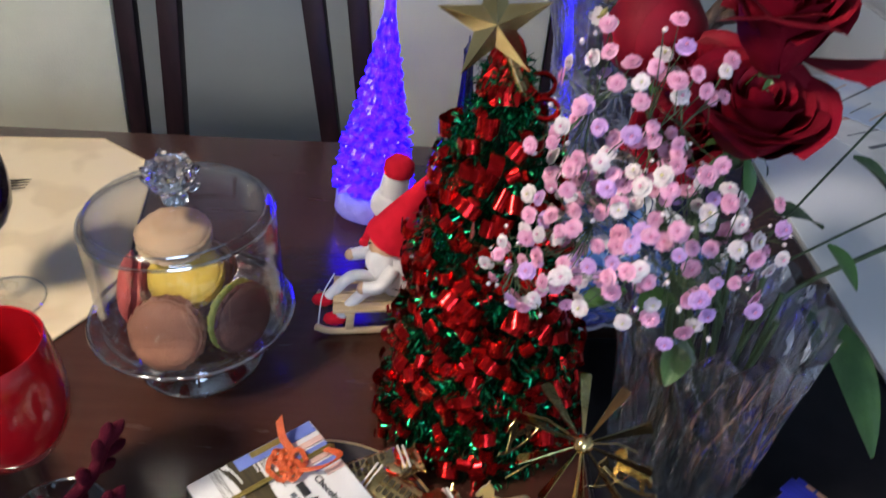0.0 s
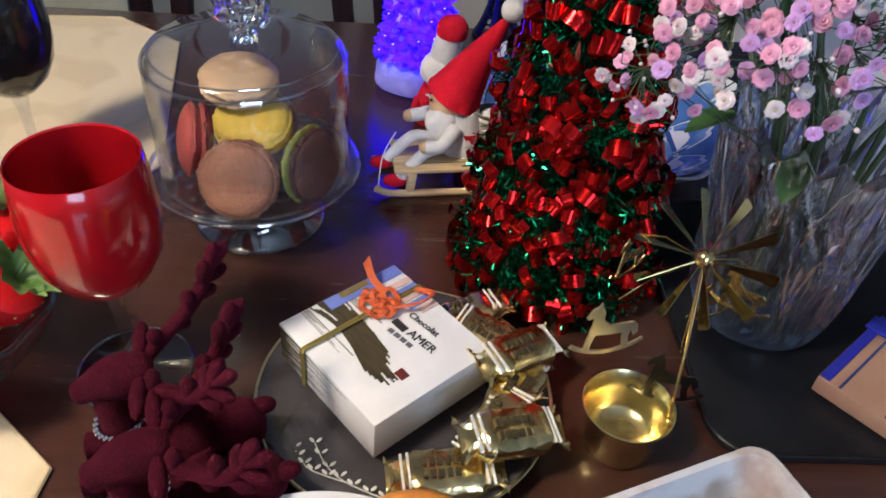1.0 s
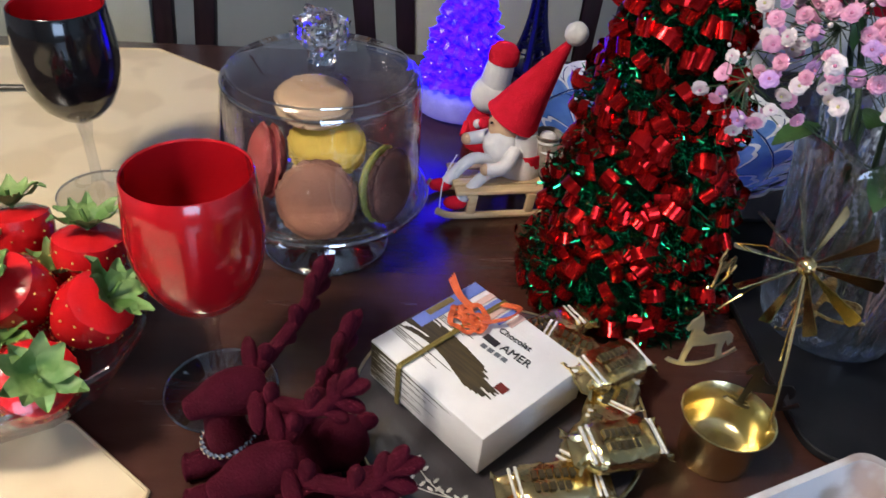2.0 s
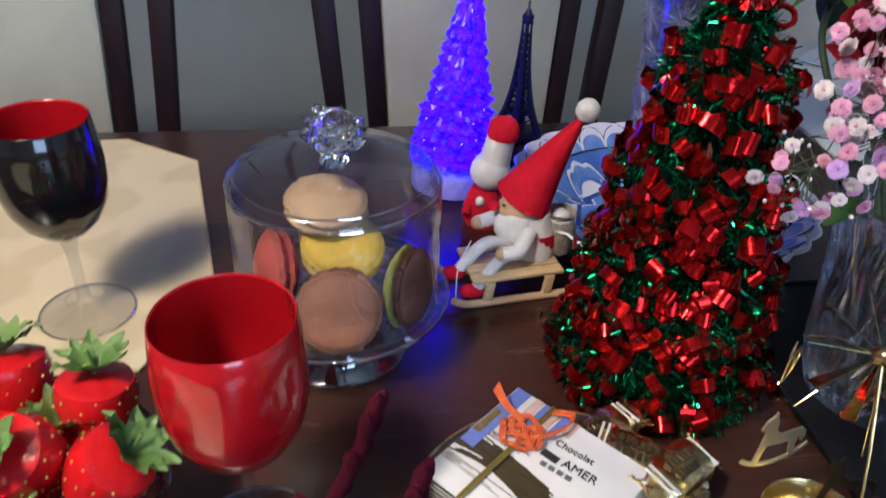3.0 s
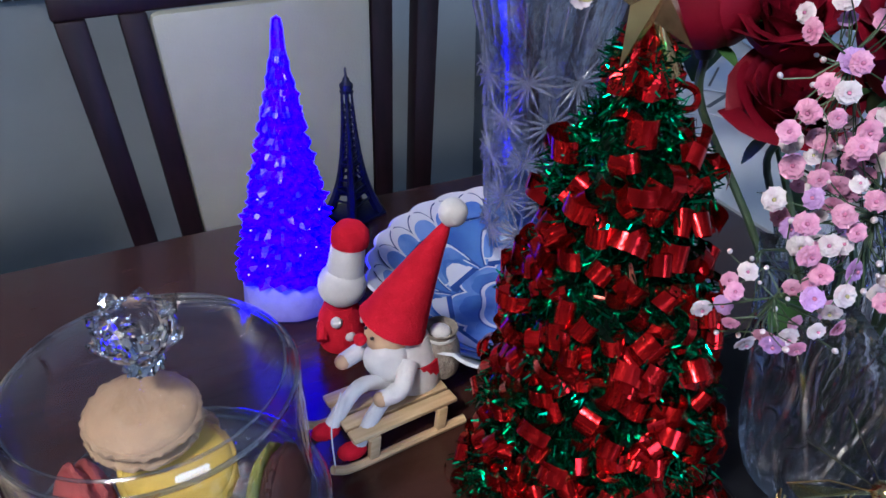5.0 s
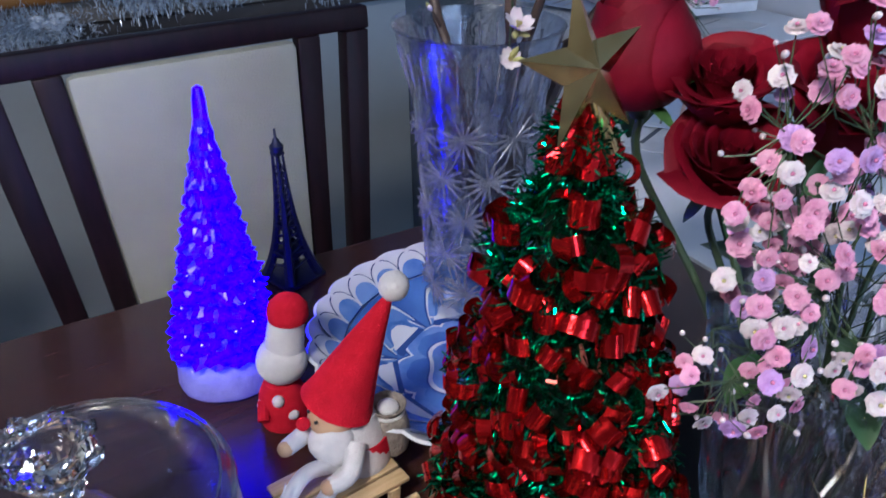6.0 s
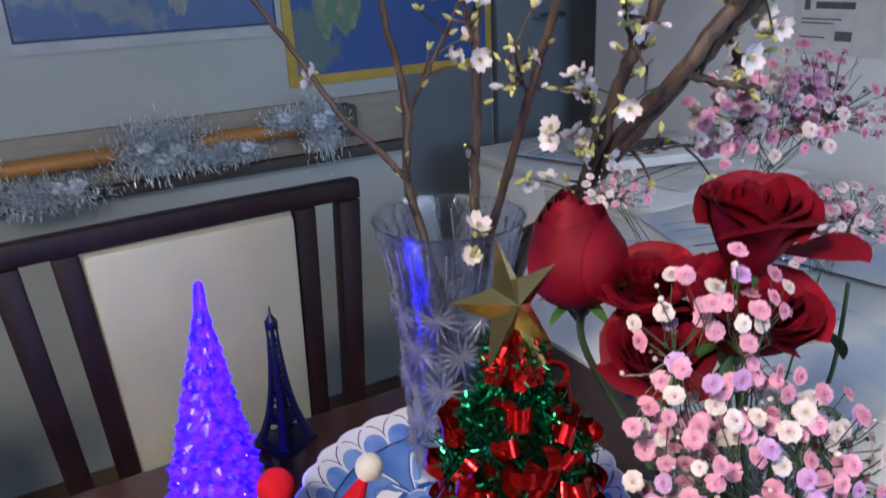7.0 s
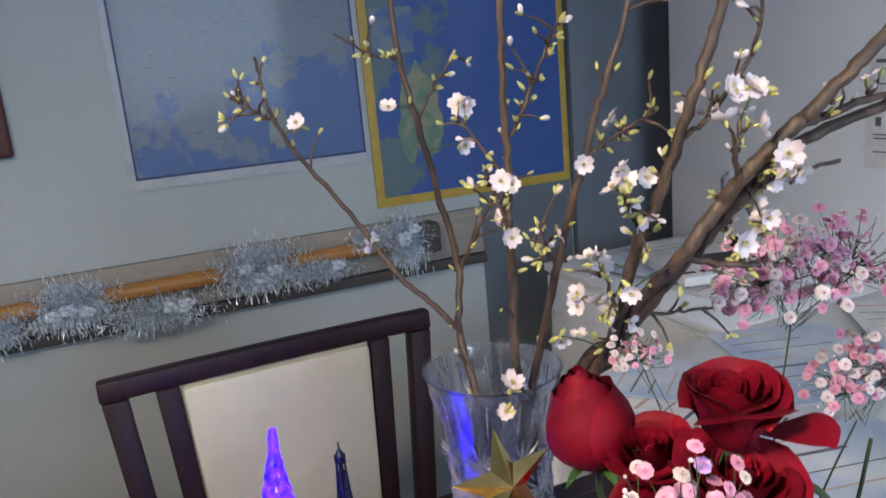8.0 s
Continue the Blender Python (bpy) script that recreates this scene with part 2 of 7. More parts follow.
# the LED light on the base is put into its blue colour and glow
M["snowbase"] = mat("frosted_base", (0.24, 0.23, 0.46), 0.6, scale=60, bump=0.6, bscale=140, emit=(0.12, 0.10, 1.0), power=0.25)
M["led"] = mat("blue_led_acrylic", (0.012, 0.002, 0.12), 0.36, scale=60, emit=(0.0170, 0.0022, 1.0), power=12.0, rvar=0.05, col2=(0.02, 0.01, 0.25), island=0.4)
led_nt = M["led"].node_tree
led_noise, led_range = led_nt.nodes.new("ShaderNodeTexNoise"), led_nt.nodes.new("ShaderNodeMapRange")
led_noise.inputs["Scale"].default_value, led_noise.inputs["Detail"].default_value = 130, 3
led_range.inputs["From Min"].default_value, led_range.inputs["From Max"].default_value = 0.35, 0.68
led_range.inputs["To Min"].default_value, led_range.inputs["To Max"].default_value = 1.2, 14.0
led_nt.links.new(led_nt.nodes["Texture Coordinate"].outputs["Object"], led_noise.inputs["Vector"])
led_nt.links.new(led_noise.outputs["Fac"], led_range.inputs["Value"])
led_nt.links.new(led_range.outputs[0], led_nt.nodes["Principled BSDF"].inputs["Emission Strength"])
# emissive pale violet for painted glints on the acrylic
M["ledglint"] = mat("led_bulb", (0.6, 0.5, 1.0), 0.2, emit=(0.5, 0.45, 1.0), power=2.5)
M["chocobox"] = mat("brown_box", (0.33, 0.19, 0.13), 0.5, col2=(0.28, 0.155, 0.105), scale=25, bump=0.1)
M["ribbonblue"] = mat("royal_ribbon", (0.018, 0.025, 0.30), 0.35, col2=(0.012, 0.016, 0.2), scale=60, stretch=(1, 20, 1), sheen=0.3)
M["cabinet"] = mat("white_laminate", (0.86, 0.87, 0.88), 0.3, col2=(0.82, 0.84, 0.86), scale=4, bump=0.05)
M["mapland"] = mat("map_land", (0.22, 0.25, 0.25), 0.45, col2=(0.16, 0.19, 0.22), scale=26, detail=14, mix=(0.36, 0.62))
M["mapland2"] = mat("map_green", (0.10, 0.19, 0.14), 0.45, col2=(0.24, 0.25, 0.16), scale=34, detail=12, mix=(0.40, 0.56))
def map_print(name, sea, land, cx, cz, kx, kz, sc):
    """Printed land and sea: a coast from noise over a slope, with fine mottling."""
    m = mat(name, land, 0.45, col2=tuple(0.8 * a + 0.2 * b for a, b in zip(land, sea)), scale=60, detail=14, coat=0.15, mix=(0.4, 0.6))
    nt = m.node_tree
    b = nt.nodes["Principled BSDF"]
    old = b.inputs["Base Color"].links[0].from_socket
    tc, sep, no, mx, rp_ = (nt.nodes.new("ShaderNode" + k) for k in ("TexCoord", "SeparateXYZ", "TexNoise", "Mix", "ValToRGB"))
    mx.data_type = "RGBA"
    no.inputs["Scale"].default_value, no.inputs["Detail"].default_value, no.inputs["Roughness"].default_value = sc, 9, 0.62
    nt.links.new(tc.outputs["Object"], sep.inputs[0])
    nt.links.new(tc.outputs["Object"], no.inputs["Vector"])
    acc = no.outputs["Fac"]
    for ax, c, k in (("X", cx, kx), ("Z", cz, kz)):
        d, e = nt.nodes.new("ShaderNodeMath"), nt.nodes.new("ShaderNodeMath")
        d.operation, e.operation = "SUBTRACT", "MULTIPLY_ADD"
        d.inputs[1].default_value, e.inputs[1].default_value = c, k
        nt.links.new(sep.outputs[ax], d.inputs[0])
        nt.links.new(d.outputs[0], e.inputs[0])
        nt.links.new(acc, e.inputs[2])
        acc = e.outputs[0]
    cr = rp_.color_ramp
    cr.elements[0].position, cr.elements[1].position = 0.46, 0.52
    cr.elements[0].color, cr.elements[1].color = (0, 0, 0, 1), (0.8, 0.8, 0.8, 1)
    nt.links.new(acc, rp_.inputs[0])
    nt.links.new(rp_.outputs[0], mx.inputs["Factor"])
    mx.inputs["A"].default_value = (*sea, 1)
    nt.links.new(old, mx.inputs["B"])
    nt.links.new(mx.outputs["Result"], b.inputs["Base Color"])
    return m


M["mapone"] = map_print("map_print_a", (0.062, 0.12, 0.29), (0.185, 0.215, 0.225), 0.20, 1.17, -0.35, 0.75, 7)
M["maptwo"] = map_print("map_print_b", (0.026, 0.080, 0.28), (0.12, 0.17, 0.12), 0.60, 1.25, -0.9, 0.22, 6)
M["mapwhite"] = mat("map_margin", (0.44, 0.47, 0.52), 0.45, scale=20)
M["mapnavy"] = mat("map_border", (0.02, 0.04, 0.14), 0.45, scale=30)
M["yellow"] = mat("yellow_border", (0.46, 0.32, 0.05), 0.45, col2=(0.40, 0.27, 0.04), scale=30)
M["rail"] = mat("orange_pine_rail", (0.42, 0.20, 0.06), 0.45, col2=(0.34, 0.15, 0.04), scale=30, stretch=(1, 12, 12), bump=0.1)
M["board"] = mat("taupe_board", (0.33, 0.30, 0.265), 0.6, col2=(0.27, 0.245, 0.22), scale=14, stretch=(1, 8, 8), bump=0.1)
M["boarddark"] = mat("dark_edge", (0.075, 0.065, 0.06), 0.6, scale=20)
M["garland"] = mat("silver_tinsel", (0.80, 0.87, 0.95), 0.3, 0.3, col2=(0.62, 0.71, 0.84), scale=90, island=0.4)
M["silk"] = mat("silk_flower", (0.62, 0.68, 0.78), 0.6, scale=60)
M["frame"] = mat("reddish_frame", (0.10, 0.03, 0.025), 0.4, scale=30, stretch=(1, 1, 10))
M["darkpanel"] = mat("slate_panel", (0.125, 0.15, 0.18), 0.6, col2=(0.105, 0.13, 0.155), scale=6, bump=0.08)
M["lampshade"] = mat("lamp_shade", (0.8, 0.76, 0.68), 0.6, emit=(1.0, 0.85, 0.65), power=0.6)
M["greyink"] = mat("grey_print", (0.14, 0.15, 0.17), 0.6, scale=80)
M["plasticblack"] = mat("black_plastic", (0.012, 0.012, 0.014), 0.4, scale=30)


# ---- mesh helpers ----
def lathe(prof, seg=48, wob=None):
    bm = bmesh.new()
    rings = []
    for r, z in prof:
        if r < 1e-6:
            rings.append([bm.verts.new((0, 0, z))])
        else:
            ring = []
            for i in range(seg):
                a = 2 * math.pi * i / seg
                k, dz = wob(a, r, z) if wob else (1, 0)
                ring.append(bm.verts.new((r * k * math.cos(a), r * k * math.sin(a), z + dz)))
            rings.append(ring)
    for p, q in zip(rings, rings[1:]):
        for i in range(seg):
            j = (i + 1) % seg
            if len(p) == 1 and len(q) == 1:
                continue
            if len(p) == 1:
                bm.faces.new((p[0], q[j], q[i]))
            elif len(q) == 1:
                bm.faces.new((p[i], p[j], q[0]))
            else:
                bm.faces.new((p[i], p[j], q[j], q[i]))
    bmesh.ops.recalc_face_normals(bm, faces=bm.faces)
    return bm


def box(x0, x1, y0, y1, z0, z1, bev=0.0, seg=2):
    bm = bmesh.new()
    bmesh.ops.create_cube(bm, size=1)
    bm.transform(Matrix.LocRotScale(((x0 + x1) / 2, (y0 + y1) / 2, (z0 + z1) / 2), None, (x1 - x0, y1 - y0, z1 - z0)))
    if bev:
        bmesh.ops.bevel(bm, geom=list(bm.edges), offset=bev, segments=seg, affect="EDGES", profile=0.5)
    return bm


def tube(pts, rad, seg=8):
    """A tapered tube along points; rad: one radius or one for each point."""
    pts = [Vector(p) for p in pts]
    rad = rad if isinstance(rad, (list, tuple)) else [rad] * len(pts)
    bm = bmesh.new()
    ref = Vector((0.31, 0.17, 0.93))
    rings = []
    for i, p in enumerate(pts):
        d = (pts[min(i + 1, len(pts) - 1)] - pts[max(i - 1, 0)]).normalized()
        u = ref - d * ref.dot(d)
        if u.length < 0.05:
            u = Vector((1, 0, 0)) - d * d.x
        u.normalize()
        ref = u
        v = d.cross(u)
        rings.append([bm.verts.new(p + (u * math.cos(2 * math.pi * k / seg) + v * math.sin(2 * math.pi * k / seg)) * rad[i]) for k in range(seg)])
    for a, b in zip(rings, rings[1:]):
        for k in range(seg):
            bm.faces.new((a[k], a[(k + 1) % seg], b[(k + 1) % seg], b[k]))
    bm.faces.new(rings[0][::-1])
    bm.faces.new(rings[-1])
    return bm


def smooth_path(pts, n=6):
    """Catmull-Rom through points."""
    pts = [Vector(p) for p in pts]
    out = []
    for i in range(len(pts) - 1):
        p0, p1, p2, p3 = pts[max(i - 1, 0)], pts[i], pts[i + 1], pts[min(i + 2, len(pts) - 1)]
        for k in range(n):
            t = k / n
            out.append(0.5 * (2 * p1 + (p2 - p0) * t + (2 * p0 - 5 * p1 + 4 * p2 - p3) * t * t + (3 * p1 - p0 - 3 * p2 + p3) * t ** 3))
    return out + [pts[-1]]


def blob(r, sub=3, sx=1, sy=1, sz=1, lump=0.0, freq=30, at=(0, 0, 0)):
    bm = bmesh.new()
    bmesh.ops.create_icosphere(bm, subdivisions=sub, radius=r)
    for v in bm.verts:
        v.co *= 1 + lump * noise.noise(v.co * freq + Vector(at) * 7)
        v.co = Vector((v.co.x * sx, v.co.y * sy, v.co.z * sz)) + Vector(at)
    return bm


def plate_of(outline, thick):
    """A flat sheet in the xz plane, cut to an outline."""
    bm = bmesh.new()
    f = bm.faces.new([bm.verts.new((x, -thick / 2, z)) for x, z in outline])
    ret = bmesh.ops.extrude_face_region(bm, geom=[f])
    bmesh.ops.translate(bm, verts=[v for v in ret["geom"] if isinstance(v, bmesh.types.BMVert)], vec=(0, thick, 0))
    bmesh.ops.triangulate(bm, faces=[f for f in bm.faces if len(f.verts) > 4])
    bmesh.ops.recalc_face_normals(bm, faces=bm.faces)
    return bm


def mesh_of(name, pieces, flat=False, sharp=40):
    """One mesh from (bmesh, material) pieces."""
    verts, faces, idx, mats = [], [], [], []
    for bm, ma in pieces:
        if ma not in mats:
            mats.append(ma)
        k = len(verts)
        bm.verts.index_update()
        verts += [tuple(v.co) for v in bm.verts]
        for f in bm.faces:
            faces.append([k + v.index for v in f.verts])
            idx.append(mats.index(ma))
        bm.free()
    me = bpy.data.meshes.new(name)
    me.from_pydata(verts, [], faces)
    for ma in mats:
        me.materials.append(ma)
    me.polygons.foreach_set("material_index", idx)
    if not flat:
        me.polygons.foreach_set("use_smooth", [True] * len(faces))
        if sharp:
            me.set_sharp_from_angle(angle=radians(sharp))
    me.update()
    return me


def part(name, bm, material, parent, label="", m=None, flat=False, sharp=40):
    ob = new(name, mesh_of(name, [(bm, material)], flat, sharp))
    ob.parent = parent
    if m is not None:
        ob.matrix_basis = m
    if label:
        tagged(ob, label)
    return ob


def share(name, me, parent, m):
    ob = new(name, me)
    ob.parent = parent
    ob.matrix_basis = m
    return ob


def thing(name, label, category, m=None, group="", kind=""):
    ob = new(name)
    ob.empty_display_size = 0.02
    if m is not None:
        ob.matrix_basis = m
    return tagged(ob, label, category, group, kind)


def solo(name, pieces, label, category, m=None, group="", kind="", flat=False, sharp=40):
    ob = new(name, mesh_of(name, pieces, flat, sharp))
    if m is not None:
        ob.matrix_basis = m
    return tagged(ob, label, category, group, kind)


def moved(bm, m):
    bm.transform(m)
    return bm


def aim(p, d, roll=0):
    """A pose at p whose z axis points along d."""
    return Matrix.Translation(p) @ Vector(d).to_track_quat("Z", "Y").to_matrix().to_4x4() @ Matrix.Rotation(roll, 4, "Z")


R = random.Random(7)

# ---- room ----
solo("floor", [(box(-2.6, 2.1, -2.6, 2.1, -0.1, 0), M["floor"])], "brown wooden floor of the dining room", "floor", kind="structure", flat=True)
solo("ceiling", [(box(-2.6, 2.1, -2.6, 2.1, 2.4, 2.5), M["ceiling"])], "plain white painted ceiling", "ceiling", kind="structure", flat=True)
solo("wall_north", [(box(-2.6, 2.1, 1.96, 2.1, 0, 2.4), M["wall"])], "pale grey painted wall behind the chairs", "wall", kind="structure", flat=True)
solo("wall_west", [(box(-2.6, -2.46, -2.46, 1.96, 0, 2.4), M["wall"])], "pale grey painted wall", "wall", kind="structure", flat=True)
solo("wall_east", [(box(1.96, 2.1, -2.46, 1.96, 0, 2.4), M["wall"])], "pale grey painted wall", "wall", kind="structure", flat=True)
wall_s = thing("wall_south", "pale grey painted wall with an opening for the added window", "wall", kind="structure")
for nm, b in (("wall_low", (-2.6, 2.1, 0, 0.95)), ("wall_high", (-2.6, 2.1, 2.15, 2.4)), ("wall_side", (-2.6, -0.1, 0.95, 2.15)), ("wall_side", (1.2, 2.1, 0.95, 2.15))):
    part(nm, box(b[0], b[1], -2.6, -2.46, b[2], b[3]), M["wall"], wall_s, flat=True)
# unseen window, made up as a source for the cool fill lamp
win = thing("window_1", "unseen window with a plain white frame, added for the cool fill lamp", "window", kind="structure")
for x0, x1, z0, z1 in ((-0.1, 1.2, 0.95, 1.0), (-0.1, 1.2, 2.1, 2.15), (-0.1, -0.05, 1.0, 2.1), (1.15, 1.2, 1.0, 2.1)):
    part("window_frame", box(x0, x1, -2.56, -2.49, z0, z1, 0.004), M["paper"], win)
lamp = thing("pendant_lamp", "round pendant lamp with a warm white shade over the table", "lamp", pose(-0.64, 0.0, 1.64))
part("shade", lathe([(0.205, 0.0), (0.208, 0.001), (0.185, 0.07), (0.13, 0.14), (0.05, 0.19), (0.02, 0.20), (0.02, 0.195), (0.048, 0.186), (0.127, 0.137), (0.181, 0.069), (0.203, 0.001)], 48), M["lampshade"], lamp)
part("cord", tube([(0, 0, 0.195), (0, 0, 0.76)], 0.004), M["paper"], lamp)
part("ceiling_rose", lathe([(0, 0.76), (0.05, 0.76), (0.045, 0.74), (0, 0.73)], 24), M["paper"], lamp)

# ---- dining table ----
tbl = thing("dining_table", "dark mahogany dining table with rounded edges set for Christmas", "table", pose(0, 0, 0))
part("tabletop", box(-1.25, 0.364, -0.35, 0.825, T - 0.035, T, 0.006, 3), M["table"], tbl)
for x in (-1.18, 0.31):
    for y in (-0.28, 0.755):
        part("leg", box(x - 0.03, x + 0.03, y - 0.03, y + 0.03, 0, T - 0.035, 0.004), M["table"], tbl)
part("apron", box(-1.14, 0.28, 0.74, 0.76, T - 0.11, T - 0.035), M["table"], tbl)
part("apron", box(-1.14, 0.28, -0.29, -0.27, T - 0.11, T - 0.035), M["table"], tbl)
part("apron", box(0.30, 0.32, -0.24, 0.72, T - 0.11, T - 0.035), M["table"], tbl)


def chair(m, group):
    c = thing("dining_chair", "dark wooden dining chair with a cream leather back panel", "chair", m, group)
    # local x across, y to the rear, lean of the back
    lean = Matrix.Rotation(radians(-3.5), 4, "X")

    def back(nm, x0, x1, y0, y1, z0, z1, ma, bev=0.003, lab=""):
        bm = box(x0, x1, y0, y1, z0, z1, bev)
        for v in bm.verts:  # the back narrows towards the seat
            v.co.x *= 1 - 0.40 * (0.405 - v.co.z)
        part(nm, moved(bm, Matrix.Translation((0, 0, 0.45)) @ lean), M[ma], c, lab)
    for sgn in (-1, 1):
        a, b = sorted((sgn * 0.213, sgn * 0.183))
        back("back_post", a, b, -0.012, 0.014, -0.01, 0.388, "chairwood")
        a, b = sorted((sgn * 0.152, sgn * 0.124))
        back("back_slat", a, b, -0.010, 0.010, 0.06, 0.389, "chairwood")
        part("rear_leg", box(*sorted((sgn * 0.180, sgn * 0.148)), -0.012, 0.02, -0.004, 0.46, 0.003), M["chairwood"], c)
        part("front_leg", box(*sorted((sgn * 0.21, sgn * 0.172)), -0.44, -0.40, -0.004, 0.42, 0.003), M["chairwood"], c)
    bmr = box(-0.2135, 0.2135, -0.011, 0.012, 0.388, 0.4145, 0.0035)
    bmesh.ops.subdivide_edges(bmr, edges=[e for e in bmr.edges if abs(e.verts[0].co.x - e.verts[1].co.x) > 0.3], cuts=9)
    for v in bmr.verts:  # the crest rail bows back a little
        v.co.y += 0.008 * (1 - (v.co.x / 0.2135) ** 2)
    part("top_rail", moved(bmr, Matrix.Translation((0, 0, 0.45)) @ lean), M["chairwood"], c)
    back("lower_rail", -0.1829, 0.1829, -0.011, 0.011, 0.03, 0.062, "chairwood")
    back("back_panel", -0.1235, 0.1235, -0.013, 0.008, 0.063, 0.387, "leather", 0.010, "cream leather back panel")
    part("seat_frame", box(-0.205, 0.205, -0.44, 0.0, 0.40, 0.435, 0.004), M["chairwood"], c)
    part("seat", box(-0.2, 0.2, -0.435, -0.02, 0.436, 0.475, 0.014, 3), M["leather"], c, "cream leather seat pad")
    return c


ch = chair(pose(0.027, 1.03, 0.004, 0, 0, 2), "chairs along the table")
copy_thing(ch, pose(-0.552, 1.032, 0.004, 0, 0, 1))

# ---- wall things ----
NW = 1.96
rb = thing("wall_rail", "taupe backing board with an orange pine rail on the wall", "rail")
part("board", box(-1.6, 0.745, NW - 0.022, NW - 0.0005, 0.70, 0.822, 0.003), M["board"], rb)
part("lower_edge", box(-1.6, 0.745, NW - 0.035, NW - 0.0005, 0.672, 0.698, 0.003), M["boarddark"], rb, "dark strip below the backing board")
part("rail", tube([(-1.55, NW - 0.055, 0.760), (0.53, NW - 0.055, 0.772)], 0.019, 14), M["rail"], rb, "round orange pine rail")
part("end_block", box(0.53, 0.60, NW - 0.08, NW - 0.022, 0.735, 0.812, 0.008), M["boarddark"], rb, "dark end block")
for x in (-1.2, -0.5, 0.1):
    part("bracket", tube([(x, NW - 0.022, 0.74), (x, NW - 0.055, 0.752)], 0.006), M["boarddark"], rb)


def sheet(x0, x1, z0, z1, d0, d1, bev=0.0):
    return box(x0, x1, NW - d1 - 0.004, NW - (d0 if d0 < 0.001 else d0 + 0.004), z0, z1, bev)


def island(cx, cz, r, ky, seed, d):
    o = [(cx + r * (1 + 0.45 * noise.noise(Vector((math.cos(a) * 1.7, math.sin(a) * 1.7, seed)))) * math.cos(a),
          cz + ky * r * (1 + 0.55 * noise.noise(Vector((math.cos(a) * 2.3, math.sin(a) * 2.3, seed + 9)))) * math.sin(a)) for a in [2 * math.pi * i / 56 for i in range(56)]]
    return moved(plate_of(o, 0.0006), Matrix.Translation((0, NW - d - 0.004, 0)))


m1 = thing("wall_map", "large paper map with blue sea and a navy border line", "map")
part("sheet", sheet(-0.115, 0.452, 0.982, 1.62, 0.0005, 0.002), M["mapwhite"], m1)
part("printed_sheet", sheet(-0.092, 0.440, 1.012, 1.60, 0.002, 0.003), M["mapone"], m1)
for b in ((-0.098, -0.0925, 1.006, 1.604), (0.4405, 0.446, 1.006, 1.604), (-0.0925, 0.4405, 1.0060, 1.0118)):
    part("border_line", sheet(*b, 0.002, 0.0034), M["mapnavy"], m1)
part("land", island(0.235, 1.09, 0.026, 1.9, 5, 0.0050), M["mapland"], m1)
rm = random.Random(23)
for i in range(46):
    x, z = rm.uniform(-0.08, 0.40), rm.uniform(1.06, 1.40)
    part("place_name_bar", sheet(x, x + rm.uniform(0.006, 0.022), z, z + rm.choice((0.0014, 0.002, 0.003)), 0.0032, 0.0037), M["greyink"], m1)
m2 = thing("wall_map", "blue physical map with a yellow border", "map")
part("sheet", sheet(0.462, 1.036, 0.858, 1.62, 0.0005, 0.002), M["yellow"], m2)
part("printed_sheet", sheet(0.484, 1.018, 0.882, 1.60, 0.002, 0.003), M["maptwo"], m2)
part("land", island(0.60, 1.08, 0.060, 1.9, 21, 0.0036), M["mapland2"], m2)
part("inset", sheet(0.49, 0.60, 1.24, 1.35, 0.003, 0.0042), M["mapone"], m2)
solo("wall_section", [(box(0.750, 1.036, NW - 0.004, NW - 0.0005, 0.0, 2.398), M["darkpanel"])], "darker slate blue section of the back wall right of the rail", "wall", kind="structure", flat=True)
# made-up door: its dark leaf stands in for the darker wall beside the map
dr = thing("slate_door", "added slate blue door leaf standing in for the darker wall area", "door", kind="structure")
part("leaf", box(1.040, 1.85, NW - 0.03, NW - 0.001, 0.0, 2.05, 0.004), M["darkpanel"], dr)
part("door_handle", tube([(1.16, NW - 0.03, 0.98), (1.16, NW - 0.06, 0.98), (1.24, NW - 0.06, 0.98)], 0.008), M["silver"], dr)
fr = thing("picture_frame", "reddish brown wooden frame edge on the wall", "frame")
part("frame", box(-0.72, -0.325, NW - 0.03, NW - 0.001, 1.09, 1.75, 0.008, 3), M["frame"], fr)
part("picture", box(-0.69, -0.355, NW - 0.033, NW - 0.0305, 1.12, 1.72), M["mapwhite"], fr)


